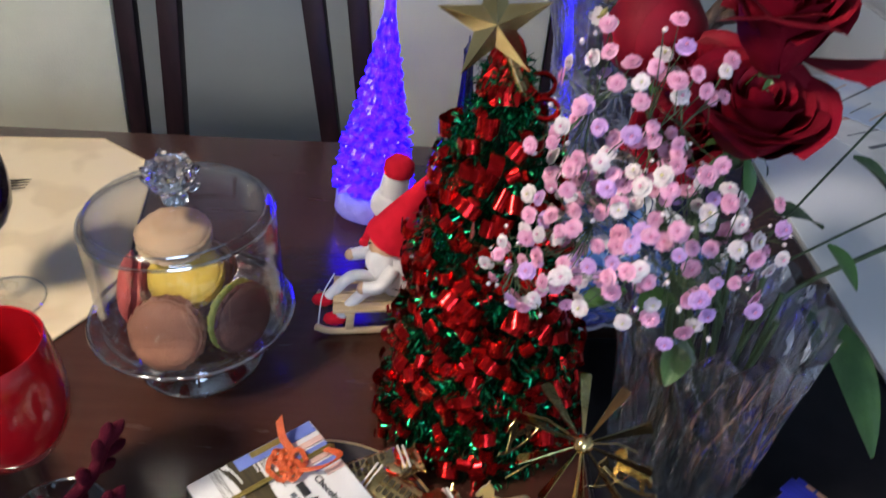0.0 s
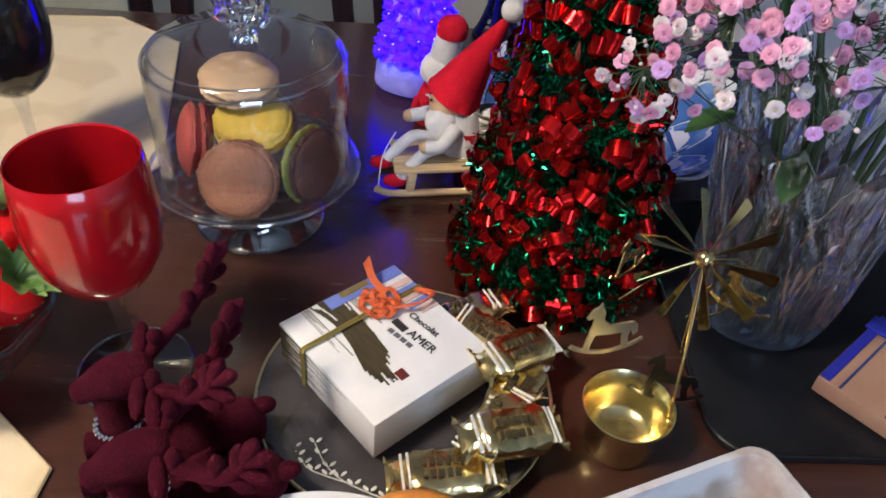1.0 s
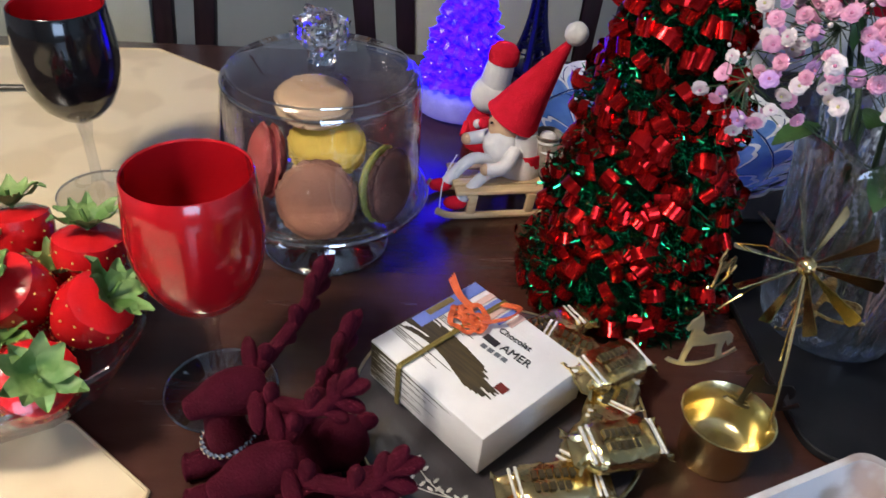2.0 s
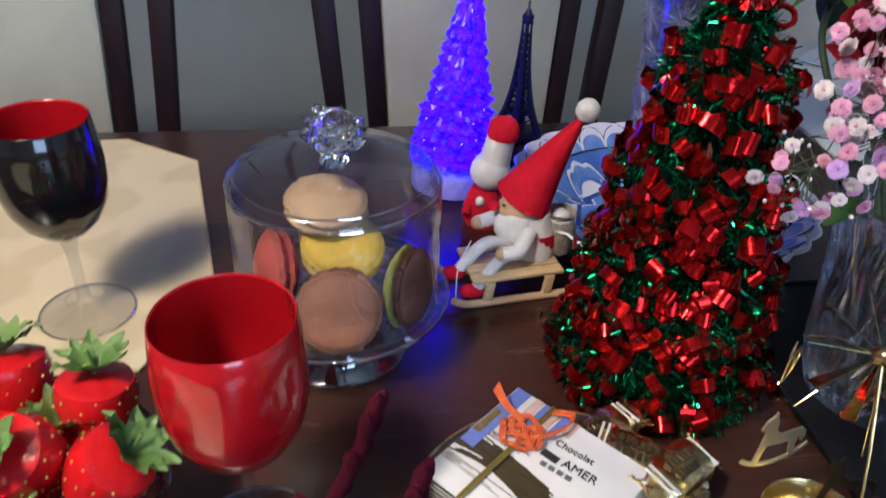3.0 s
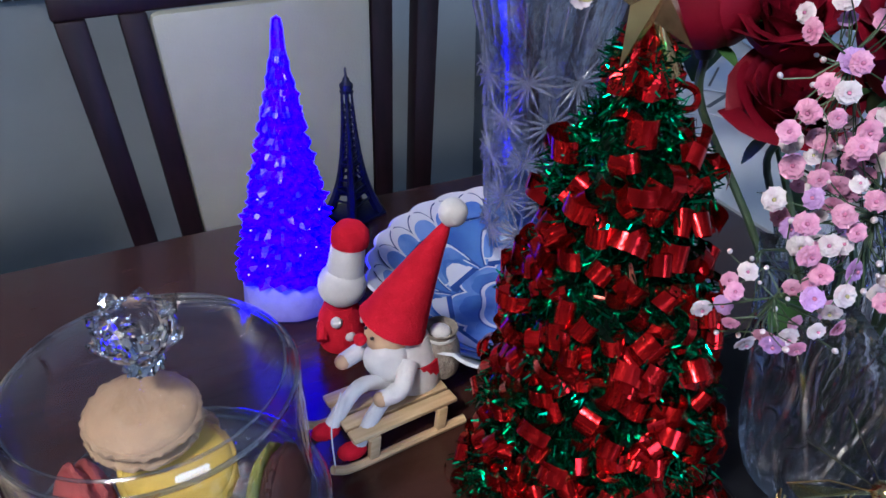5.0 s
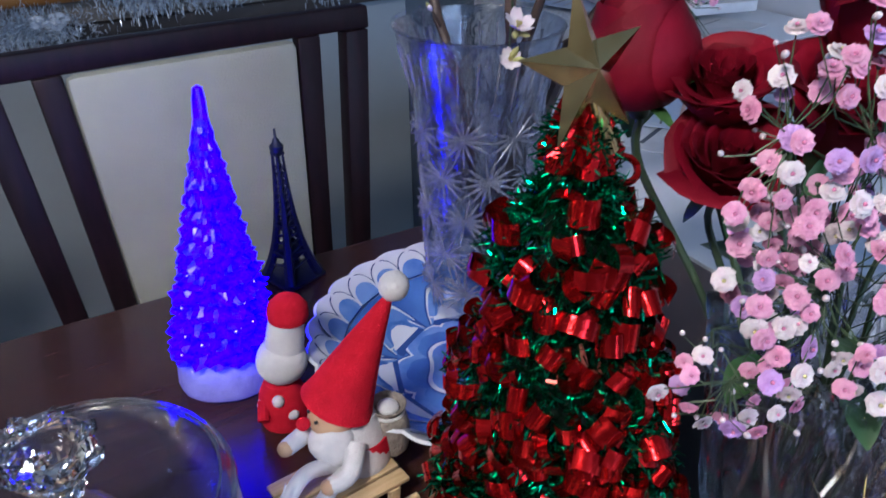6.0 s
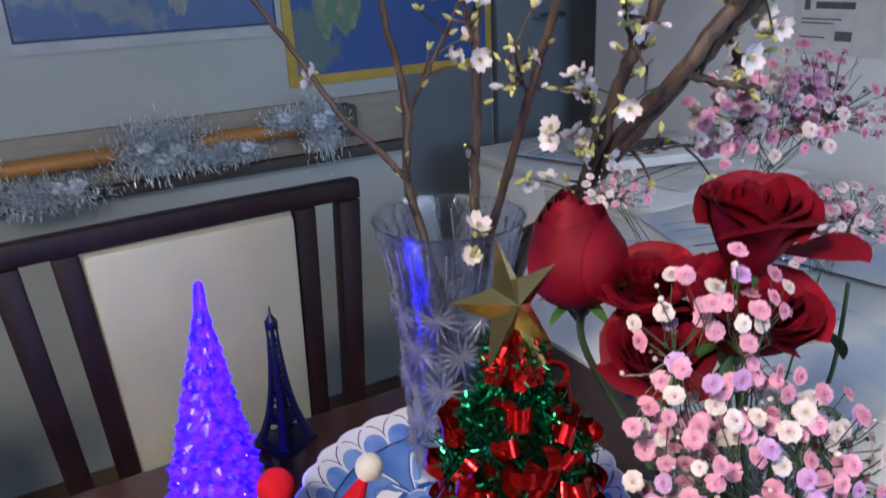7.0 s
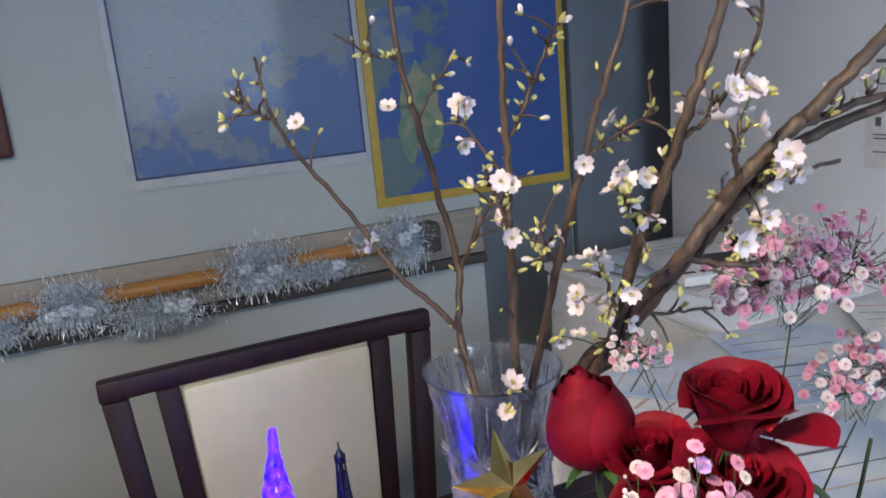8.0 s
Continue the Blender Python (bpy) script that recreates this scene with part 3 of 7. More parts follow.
def garland_tuft(m, seed, n, rx, rz, group):
    g = random.Random(seed)
    vs, fs = [], []
    for _ in range(int(n * 5)):
        p = Vector((g.gauss(0, rx * 0.5), g.gauss(0, 0.012) - 0.012, g.gauss(0, rz * 0.5)))
        d = Vector((g.gauss(0, 0.55), p.y * 30 - 0.3 + g.gauss(0, 0.3), p.z * 45 + g.gauss(0, 0.4))).normalized() * g.uniform(0.006, 0.017)
        s = d.cross(Vector((g.gauss(0, 1), g.gauss(0, 1), g.gauss(0, 1)))).normalized() * 0.0012
        k = len(vs)
        vs += [p - s, p + s, p + d + s * 0.5, p + d - s * 0.5]
        fs.append((k, k + 1, k + 2, k + 3))
    me = bpy.data.meshes.new("tinsel_strands")
    me.from_pydata([tuple(v) for v in vs], [], fs)
    me.materials.append(M["garland"])
    t = thing("tinsel_garland", "silver tinsel garland with pale silk flowers on the rail", "garland", m, group)
    o = share("tinsel", me, t, Matrix())
    tagged(o, kind="stuff")
    for i in range(3 if n > 400 else 1):
        bm = bmesh.new()
        for k in range(5):
            a = 2 * math.pi * k / 5
            bm2 = blob(0.008, 2, 1.2, 0.5, 0.9, 0.6, 90, (0.010 * math.cos(a), 0.004 * math.sin(3 * a), 0.007 * math.sin(a)))
            me2 = bpy.data.meshes.new("t")
            bm2.to_mesh(me2)
            bm.from_mesh(me2)
            bpy.data.meshes.remove(me2)
        part("silk_flower", moved(bm, Matrix.Translation((g.uniform(-rx, rx) * 0.6, -0.03, g.uniform(-rz, rz) * 0.7))), M["silk"], t)
    return t


for i, (x, z, n, rx, rz) in enumerate(((-0.42, 0.735, 300, 0.05, 0.03), (-0.27, 0.765, 700, 0.075, 0.045), (-0.10, 0.715, 600, 0.10, 0.03), (0.13, 0.775, 850, 0.085, 0.05), (0.27, 0.745, 350, 0.08, 0.02),
                                         (0.41, 0.80, 160, 0.05, 0.02), (0.50, 0.775, 600, 0.045, 0.055), (-0.6, 0.74, 600, 0.1, 0.045), (-0.85, 0.76, 600, 0.1, 0.045))):
    garland_tuft(pose(x, NW - 0.075, z), 30 + i, n, rx, rz, "garland tufts along the rail")

# ---- white table and refrigerator beside the dining table ----
wt = thing("side_table", "white laminate table pushed against the dining table", "table", pose(0, 0, 0))
part("tabletop", box(0.368, 1.235, -0.25, 1.10, 0.666, 0.698, 0.004), M["cabinet"], wt)
for x in (0.43, 1.18):
    for y in (-0.19, 1.04):
        part("leg", box(x - 0.025, x + 0.025, y - 0.025, y + 0.025, 0, 0.666, 0.004), M["cabinet"], wt)
part("apron", box(0.46, 1.15, 1.03, 1.05, 0.60, 0.666), M["cabinet"], wt)
lc = thing("low_cabinet", "low white cabinet between the side table and the wall", "cabinet", pose(0, 0, 0))
part("body", box(0.816, 1.235, 1.106, 1.72, 0.0, 0.676, 0.004), M["cabinet"], lc)
part("top", box(0.806, 1.238, 1.104, 1.728, 0.677, 0.698, 0.004), M["cabinet"], lc)
for y0, y1 in ((1.112, 1.408), (1.414, 1.714)):
    d = part("door", box(0.807, 0.8155, y0, y1, 0.05, 0.668, 0.002), M["cabinet"], lc)
    part("handle", tube([(0.807, y1 - 0.03, 0.50), (0.795, y1 - 0.03, 0.505), (0.795, y1 - 0.03, 0.575), (0.807, y1 - 0.03, 0.58)], 0.004), M["silver"], d)
FX = 1.25  # face of the refrigerator
fg = thing("refrigerator", "tall white refrigerator beside the side table", "refrigerator", pose(0, 0, 0))
part("body", box(FX + 0.006, 1.90, 0.72, 1.765, 0.02, 1.82, 0.006), M["cabinet"], fg)
part("door", box(FX - 0.004, FX + 0.005, 0.73, 1.775, 0.62, 1.81, 0.003), M["cabinet"], fg)
part("door", box(FX - 0.004, FX + 0.005, 0.73, 1.775, 0.06, 0.612, 0.003), M["cabinet"], fg)
part("handle", tube([(FX - 0.004, 1.56, 0.79), (FX - 0.022, 1.56, 0.80), (FX - 0.022, 1.56, 0.87), (FX - 0.004, 1.56, 0.88)], 0.006), M["silver"], fg)
for y in (0.78, 1.70):
    part("foot", box(FX + 0.05, FX + 0.09, y - 0.02, y + 0.02, 0, 0.02), M["plasticblack"], fg)


def notice(y, z, w, h, bars):
    """A printed sheet on the refrigerator; y is its far edge."""
    t = thing("notice_sheet", "white notice sheet with small unreadable printing", "paper", pose(FX - 0.0045, y, z, 0, 0, -90), "notices on the refrigerator")
    part("sheet", box(0, w, -0.0010, 0, 0, h), M["paper"], t)
    for x0, x1, z0, z1 in bars:
        part("print_bar", box(x0 * w, x1 * w, -0.0016, -0.0011, z0 * h, z1 * h), M["greyink"], t)
    return t


notice(1.185, 0.925, 0.20, 0.125, ((0.10, 0.16, 0.66, 0.80), (0.22, 0.62, 0.68, 0.78), (0.08, 0.50, 0.52, 0.54), (0.08, 0.42, 0.46, 0.48), (0.45, 0.62, 0.22, 0.36), (0.08, 0.35, 0.25, 0.27), (0.08, 0.9, 0.94, 0.95)))
notice(1.180, 1.062, 0.20, 0.085, ((0.06, 0.60, 0.78, 0.86), (0.06, 0.45, 0.62, 0.66), (0.06, 0.70, 0.30, 0.33), (0.75, 0.88, 0.35, 0.65)))
notice(1.150, 1.160, 0.24, 0.16, ((0.06, 0.55, 0.86, 0.91), (0.06, 0.80, 0.70, 0.72), (0.06, 0.75, 0.60, 0.62), (0.06, 0.78, 0.50, 0.52), (0.5, 0.8, 0.2, 0.36)))
rp = random.Random(19)
M["bluepaper"] = mat("pale_blue_print", (0.46, 0.55, 0.72), 0.5, col2=(0.66, 0.70, 0.76), scale=9, detail=6, mix=(0.42, 0.58))
for i, (x, y, a, w, h, k) in enumerate(((0.62, 0.86, 24, 0.21, 0.297, "paper"), (0.82, 0.93, -18, 0.21, 0.297, "bluepaper"), (1.00, 1.30, 12, 0.20, 0.28, "paper"), (0.60, 0.97, 40, 0.15, 0.21, "bluepaper"),
                                       (1.06, 0.90, -35, 0.21, 0.297, "paper"), (0.88, 0.76, 8, 0.18, 0.26, "bluepaper"), (1.10, 1.55, -8, 0.18, 0.26, "paper"), (0.58, 0.62, -12, 0.21, 0.297, "bluepaper"),
                                       (0.50, 0.40, 10, 0.15, 0.21, "paper"), (0.94, 1.50, 20, 0.16, 0.22, "bluepaper"))):
    t = thing("paper_sheet", "loose printed paper sheet on the side table" if k == "paper" else "pale blue printed leaflet on the side table", "paper", pose(x, y, 0.6984 + 0.0016 * i, 0, 0, a), "papers on the side table")
    part("sheet", box(-w / 2, w / 2, -h / 2, h / 2, 0, 0.0010), M[k], t)
    for j in range(rp.choice((4, 6, 7))):
        yy = h * (0.40 - 0.12 * j)
        part("print_bar", box(-w * 0.42, -w * 0.42 + w * rp.uniform(0.25, 0.8), yy, yy + rp.choice((0.002, 0.003, 0.006)), 0.0011, 0.0014), M["greyink"] if j % 3 else M["inkpink"], t)
bxw = thing("paper_carton", "flat white carton with a dark window and red print", "carton", pose(1.06, 1.37, 0.716, 0, 0, -14))
part("carton", box(-0.15, 0.12, -0.11, 0.10, 0, 0.02, 0.002), M["paper"], bxw)
part("dark_window", box(-0.055, 0.055, -0.03, 0.04, 0.0202, 0.0212), M["plasticblack"], bxw, "small black window")
for x0 in (-0.14, -0.10, -0.06):
    part("red_print", box(x0, x0 + 0.028, -0.085, -0.072, 0.0202, 0.0208), M["inkred"], bxw)


# ---- place mats ----
def place_mat(outline, m):
    t = thing("place_mat", "cream gold brocade octagonal place mat on the table", "place mat", m, "place mats")
    bm = bmesh.new()
    top = [bm.verts.new((x, y, 0.0018)) for x, y in outline]
    bm.faces.new(top)
    bm.faces.new([bm.verts.new((x, y, 0.0)) for x, y in outline][::-1])
    lo = list(bm.verts)[len(outline):]
    n = len(outline)
    bm.verts.index_update()
    for i in range(n):
        a, b = top[i], top[(i + 1) % n]
        c = min(lo, key=lambda v: (v.co.xy - b.co.xy).length)
        d = min(lo, key=lambda v: (v.co.xy - a.co.xy).length)
        bm.faces.new((a, d, c, b))
    part("cloth", bm, M["mat"], t, flat=True)
    pts = [(x, y, 0.0014) for x, y in outline] + [(*outline[0], 0.0014)]
    part("hem", tube(pts, 0.0014, 6), M["maphem"], t)


place_mat([(-0.250, 0.53), (-0.289, 0.746), (-0.362, 0.798), (-0.64, 0.78), (-0.70, 0.72), (-0.69, 0.53), (-0.63, 0.465), (-0.29, 0.455)], pose(0, 0, T + 0.0003))
place_mat([(-0.242, 0.12), (-0.231, 0.254), (-0.282, 0.297), (-0.60, 0.285), (-0.66, 0.23), (-0.65, 0.02), (-0.59, -0.04), (-0.30, -0.035)], pose(0, 0, T + 0.0003))


# ---- fork ----
fk = thing("dinner_fork", "dark steel dinner fork lying on the place mat", "fork", Matrix.Translation((-0.400, 0.690, T + 0.0030)) @ Matrix.Rotation(radians(4), 4, "Z"))
part("handle", tube([(-0.17, 0, 0.002), (-0.10, 0, 0.003), (-0.045, 0, 0.004), (-0.036, 0, 0.003)], [0.0042, 0.0034, 0.0022, 0.0026], 8), M["pewter"], fk)
part("neck", box(-0.038, -0.024, -0.0100, 0.0100, 0.0014, 0.0034, 0.0008), M["pewter"], fk)
for i in range(4):
    part("tine", tube([(-0.026, -0.0084 + 0.0056 * i, 0.0024), (-0.010, -0.0084 + 0.0056 * i, 0.0030), (0.006, -0.0080 + 0.0053 * i, 0.0050)], [0.0014, 0.0012, 0.0005], 6), M["pewter"], fk)


# ---- goblets ----
def goblet(m, outer, label):
    g = thing("goblet", label, "wine glass", m, "goblets")
    part("foot", lathe([(0, 0), (0.0315, 0), (0.032, 0.0012), (0.0315, 0.0022), (0.014, 0.0042), (0.006, 0.008), (0.0042, 0.014), (0.0036, 0.03), (0.0038, 0.05), (0.0055, 0.059), (0.006, 0.0625), (0, 0.0625)], 40), M["stemglass"], g, "clear glass foot and stem")
    part("foot_edge", lathe([(0.0312, 0.0004), (0.0322, 0.0006), (0.0324, 0.0014), (0.0318, 0.0022), (0.0309, 0.0018)], 40), M["ridgeglass"], g)
    po = [(0.0, 0.063), (0.006, 0.0632), (0.0145, 0.068), (0.0235, 0.077), (0.0300, 0.090), (0.0327, 0.104), (0.0330, 0.116), (0.0318, 0.132), (0.0303, 0.1455), (0.0297, 0.1462)]
    part("bowl", lathe(po, 56), M[outer], g)
    pi = [(0.0297, 0.1462), (0.0290, 0.1452), (0.0303, 0.132), (0.0314, 0.116), (0.0311, 0.104), (0.0284, 0.091), (0.022, 0.0795), (0.0135, 0.071), (0, 0.0675)]
    part("lining", lathe(pi, 56), M["redlacquer"], g, "glossy red lining")


goblet(pose(-0.208, 0.323, T), "redlacquer", "red lacquered goblet on a clear glass stem")
goblet(pose(-0.335, 0.519, T + 0.002), "blacklacquer", "black lacquered goblet with red inside and glass stem")

# ---- cake stand ----
DX, DY = -0.161, 0.472
cs = thing("cake_stand", "clear pressed glass cake stand", "cake stand", pose(DX, DY, T))
part("foot", lathe([(0.0445, 0), (0.0450, 0.001), (0.043, 0.003), (0.036, 0.012), (0.031, 0.022), (0.030, 0.033), (0.0286, 0.033), (0.0296, 0.021), (0.0345, 0.011), (0.042, 0.0015), (0.0445, 0)], 48), M["stemglass"], cs)


def ring(r, z, t, n=72):
    return lathe([(r + t * math.cos(q), z + t * math.sin(q)) for q in [2 * math.pi * i / 8 for i in range(9)]], n)


# thin rings added to draw the highlights along the stand's edges
part("foot_ring", ring(0.0445, 0.0012, 0.0011), M["ridgeglass"], cs)
part("rim_ring", ring(0.0712, 0.0458, 0.0014, 112), M["ridgeglass"], cs)


def scal(a, r, z):
    return 1 + (0.012 * math.cos(28 * a) if r > 0.066 else 0), 0


part("plate", lathe([(0, 0.033), (0.03, 0.033), (0.055, 0.035), (0.068, 0.040), (0.0715, 0.0455), (0.070, 0.0465), (0.066, 0.042), (0.055, 0.0385), (0.03, 0.037), (0, 0.037)], 112, scal), M["glassblue"], cs, "pressed glass plate with a ribbed rim")
for i in range(84):
    a, r = 2.399 * i, 0.0069 * math.sqrt(i + 0.5)
    part("pressed_diamond", moved(lathe([(0.0042, 0), (0.0020, 0.0022), (0, 0.0026)], 4), Matrix.Translation((r * math.cos(a), r * math.sin(a), 0.0365)) @ Matrix.Rotation(a, 4, "Z")), M["ridgeglass"], cs, flat=True)
dome = thing("glass_dome", "clear glass dome with a crystal flower knob", "glass dome", pose(DX + 0.001, DY + 0.003, T + 0.0415))
part("bell", lathe([(0.0645, 0), (0.0645, 0.05), (0.0640, 0.080), (0.0615, 0.0885), (0.056, 0.0925), (0.03, 0.0945), (0.0, 0.095), (0.0, 0.0932), (0.03, 0.0927), (0.0555, 0.0905), (0.0598, 0.0872), (0.0622, 0.079), (0.0628, 0.05), (0.0628, 0), (0.0645, 0)], 72), M["glass"], dome)
part("rim_bead", lathe([(0.0626, 0.0), (0.0648, 0.0), (0.0652, 0.0015), (0.0648, 0.003), (0.0626, 0.003)], 72), M["ridgeglass"], dome)
# two added rings imitate the bright reflections round the dome's top
part("shoulder_ring", ring(0.0630, 0.0845, 0.0013), M["ridgeglass"], dome)
part("top_ring", ring(0.0585, 0.0905, 0.0008), M["ridgeglass"], dome)
kn = part("knob", lathe([(0, 0.095), (0.0085, 0.095), (0.008, 0.099), (0.0065, 0.102), (0.013, 0.106), (0.0165, 0.113), (0.0150, 0.121), (0.008, 0.126), (0, 0.127)], 20, lambda a, r, z: (1 + 0.10 * math.cos(10 * a + 400 * z), 0)), M["crystal"], dome, "cut crystal knob", flat=True)
for i in range(16):
    a, h = 2.4 * i, 0.106 + 0.019 * i / 16
    r = 0.0155 * math.sqrt(max(0.15, 1 - ((h - 0.112) / 0.018) ** 2))
    share("knob_petal", mesh_of("knob_petal", [(blob(0.0046, 1, 1, 0.5, 1.25), M["crystal"])], True), kn, aim((r * math.cos(a), r * math.sin(a), h), (math.cos(a), math.sin(a), 0.9)))


def macaron(m, c1, c2, fill, label):
    t = thing("macaron", label, "macaron", m, "macarons on the stand")
    def shell(col):
        return mat("macaron_shell", col, 0.7, col2=tuple(c * 0.88 for c in col), scale=120, bump=0.25, bscale=500, sss=0.05)
    def prof(s):
        return [(0, 0.0118 * s), (0.008, 0.0115 * s), (0.015, 0.0102 * s), (0.0205, 0.0078 * s), (0.0230, 0.0060 * s), (0.0234, 0.0048 * s), (0.0222, 0.0044 * s)]
    def foot(s):
        return [(0.0215, 0.0056 * s), (0.0245, 0.0046 * s), (0.0253, 0.0034 * s), (0.0250, 0.0024 * s), (0.0236, 0.0016 * s), (0.018, 0.0014 * s), (0, 0.0014 * s)]
    rough = lambda a, r, z: (1 + 0.085 * noise.noise(Vector((math.cos(a) * 13, math.sin(a) * 13, z * 900))), 0.0006 * noise.noise(Vector((math.cos(a) * 9, math.sin(a) * 9, 3))))
    for s, col in ((1, c1), (-1, c2)):
        ma = shell(col)
        part("shell", lathe(prof(s), 44), ma, t)
        part("ruffled_foot", lathe(foot(s), 72, rough), shell(tuple(c * 0.86 for c in col)), t)
    part("filling", lathe([(0, 0.0022), (0.0212, 0.002), (0.0218, 0), (0.0212, -0.002), (0, -0.0022)], 40, rough), shell(fill), t)


macaron(aim((-0.166, 0.476, 0.8075), (0.05, -0.15, 1)), (0.52, 0.34, 0.19), (0.50, 0.33, 0.18), (0.5, 0.33, 0.2), "beige macaron on top of the pile")
macaron(aim((-0.157, 0.462, 0.7835), (0.05, -0.35, 1)), (0.62, 0.42, 0.06), (0.60, 0.40, 0.06), (0.62, 0.44, 0.10), "yellow lemon macaron in the pile")
macaron(aim((-0.161, 0.424, 0.7655), (-0.05, -0.92, 0.42)), (0.30, 0.130, 0.075), (0.28, 0.12, 0.07), (0.30, 0.15, 0.09), "milk chocolate brown macaron leaning on the pile")
macaron(aim((-0.199, 0.470, 0.7655), (-0.92, -0.30, 0.22)), (0.46, 0.085, 0.07), (0.44, 0.08, 0.065), (0.38, 0.05, 0.045), "red raspberry macaron standing on edge")
macaron(aim((-0.118, 0.444, 0.7655), (0.86, -0.50, 0.12)), (0.105, 0.045, 0.035), (0.33, 0.34, 0.07), (0.10, 0.045, 0.035), "chocolate and pistachio green macaron standing on edge")
macaron(aim((-0.160, 0.503, 0.7655), (0.15, 0.95, 0.2)), (0.45, 0.27, 0.17), (0.45, 0.27, 0.17), (0.3, 0.15, 0.09), "brown macaron behind the pile")

# ---- strawberry bowl ----
SX, SY = -0.317, 0.325
sb = thing("glass_bowl", "faceted clear glass bowl full of strawberries", "bowl", pose(SX, SY, T + 0.0005))
part("bowl", lathe([(0, 0), (0.035, 0), (0.040, 0.002), (0.056, 0.016), (0.068, 0.034), (0.0735, 0.046), (0.0705, 0.0465), (0.064, 0.035), (0.052, 0.018), (0.036, 0.006), (0, 0.005)], 14), M["moulded"], sb, flat=True)
part("rim_ring", ring(0.0722, 0.0468, 0.0017, 14), M["crystal"], sb, flat=True)


def strawberry(m):
    t = thing("strawberry", "ripe red strawberry with green leaves in the bowl", "strawberry", m, "strawberries")
    pr = [(0, -0.020), (0.005, -0.0185), (0.0105, -0.012), (0.0145, -0.003), (0.0158, 0.005), (0.0145, 0.0115), (0.009, 0.0145), (0, 0.0148)]
    part("flesh", lathe(pr, 24, lambda a, r, z: (1 + 0.05 * noise.noise(Vector((math.cos(a) * 2, math.sin(a) * 2, z * 120))), 0)), M["berry"], t)
    bm = bmesh.new()
    for i in range(60):
        zz = -0.017 + 0.029 * i / 60
        r = np.interp(zz, [p[1] for p in pr], [p[0] for p in pr])
        a = 2.399 * i
        bmesh.ops.create_icosphere(bm, subdivisions=1, radius=0.0006, matrix=Matrix.Translation((r * math.cos(a), r * math.sin(a), zz)))
    tagged(part("seed", bm, M["seed"], t), kind="stuff")
    for k in range(9):
        a = 2 * math.pi * k / 9 + R.uniform(-0.2, 0.2)
        ln = R.uniform(0.012, 0.018)
        bm = bmesh.new()
        rows = []
        for i in range(6):
            u = i / 5
            w = 0.0040 * math.sin(math.pi * (0.16 + 0.82 * u)) + 0.0002
            z = 0.0150 + R.uniform(0.0045, 0.010) * u * u + 0.004 * math.sin(u * 2.6)
            c = Vector((u * ln * math.cos(a), u * ln * math.sin(a), z))
            s = Vector((-math.sin(a), math.cos(a), 0)) * w
            rows.append((bm.verts.new(c - s + Vector((0, 0, 0.0012))), bm.verts.new(c), bm.verts.new(c + s + Vector((0, 0, 0.0012)))))
        for p, q in zip(rows, rows[1:]):
            bm.faces.new((p[0], p[1], q[1], q[0]))
            bm.faces.new((p[1], p[2], q[2], q[1]))
        part("leaf", bm, M["calyx"], t)
    part("stalk", tube([(0, 0, 0.014), (0.001, 0, 0.019), (0.003, 0.001, 0.024)], 0.0009, 6), M["calyx"], t)
    return t


s0 = strawberry(aim((SX + 0.030, SY + 0.050, T + 0.052), (0.1, 0.15, 1)) @ Matrix.Scale(1.3, 4))
for i, (dx, dy, dz, d) in enumerate(((0.041, 0.008, 0.047, (0.75, -0.1, 0.75)), (-0.016, 0.068, 0.052, (-0.1, 0.3, 1)), (0.008, 0.010, 0.058, (-0.3, -0.55, 0.9)), (0.030, -0.040, 0.045, (0.5, -0.5, 0.8)),
                                     (-0.012, -0.030, 0.056, (-0.2, -0.6, 0.8)), (-0.040, 0.020, 0.054, (-0.5, 0.1, 0.9)), (-0.035, -0.045, 0.046, (-0.5, -0.5, 0.7)), (0.012, 0.035, 0.030, (0.2, 0.2, 1)), (0.0, -0.008, 0.027, (0.1, -0.2, 1)), (-0.03, 0.045, 0.035, (0, 0.4, 1)))):
    copy_thing(s0, aim((SX + dx, SY + dy, T + dz), d, i * 1.3))


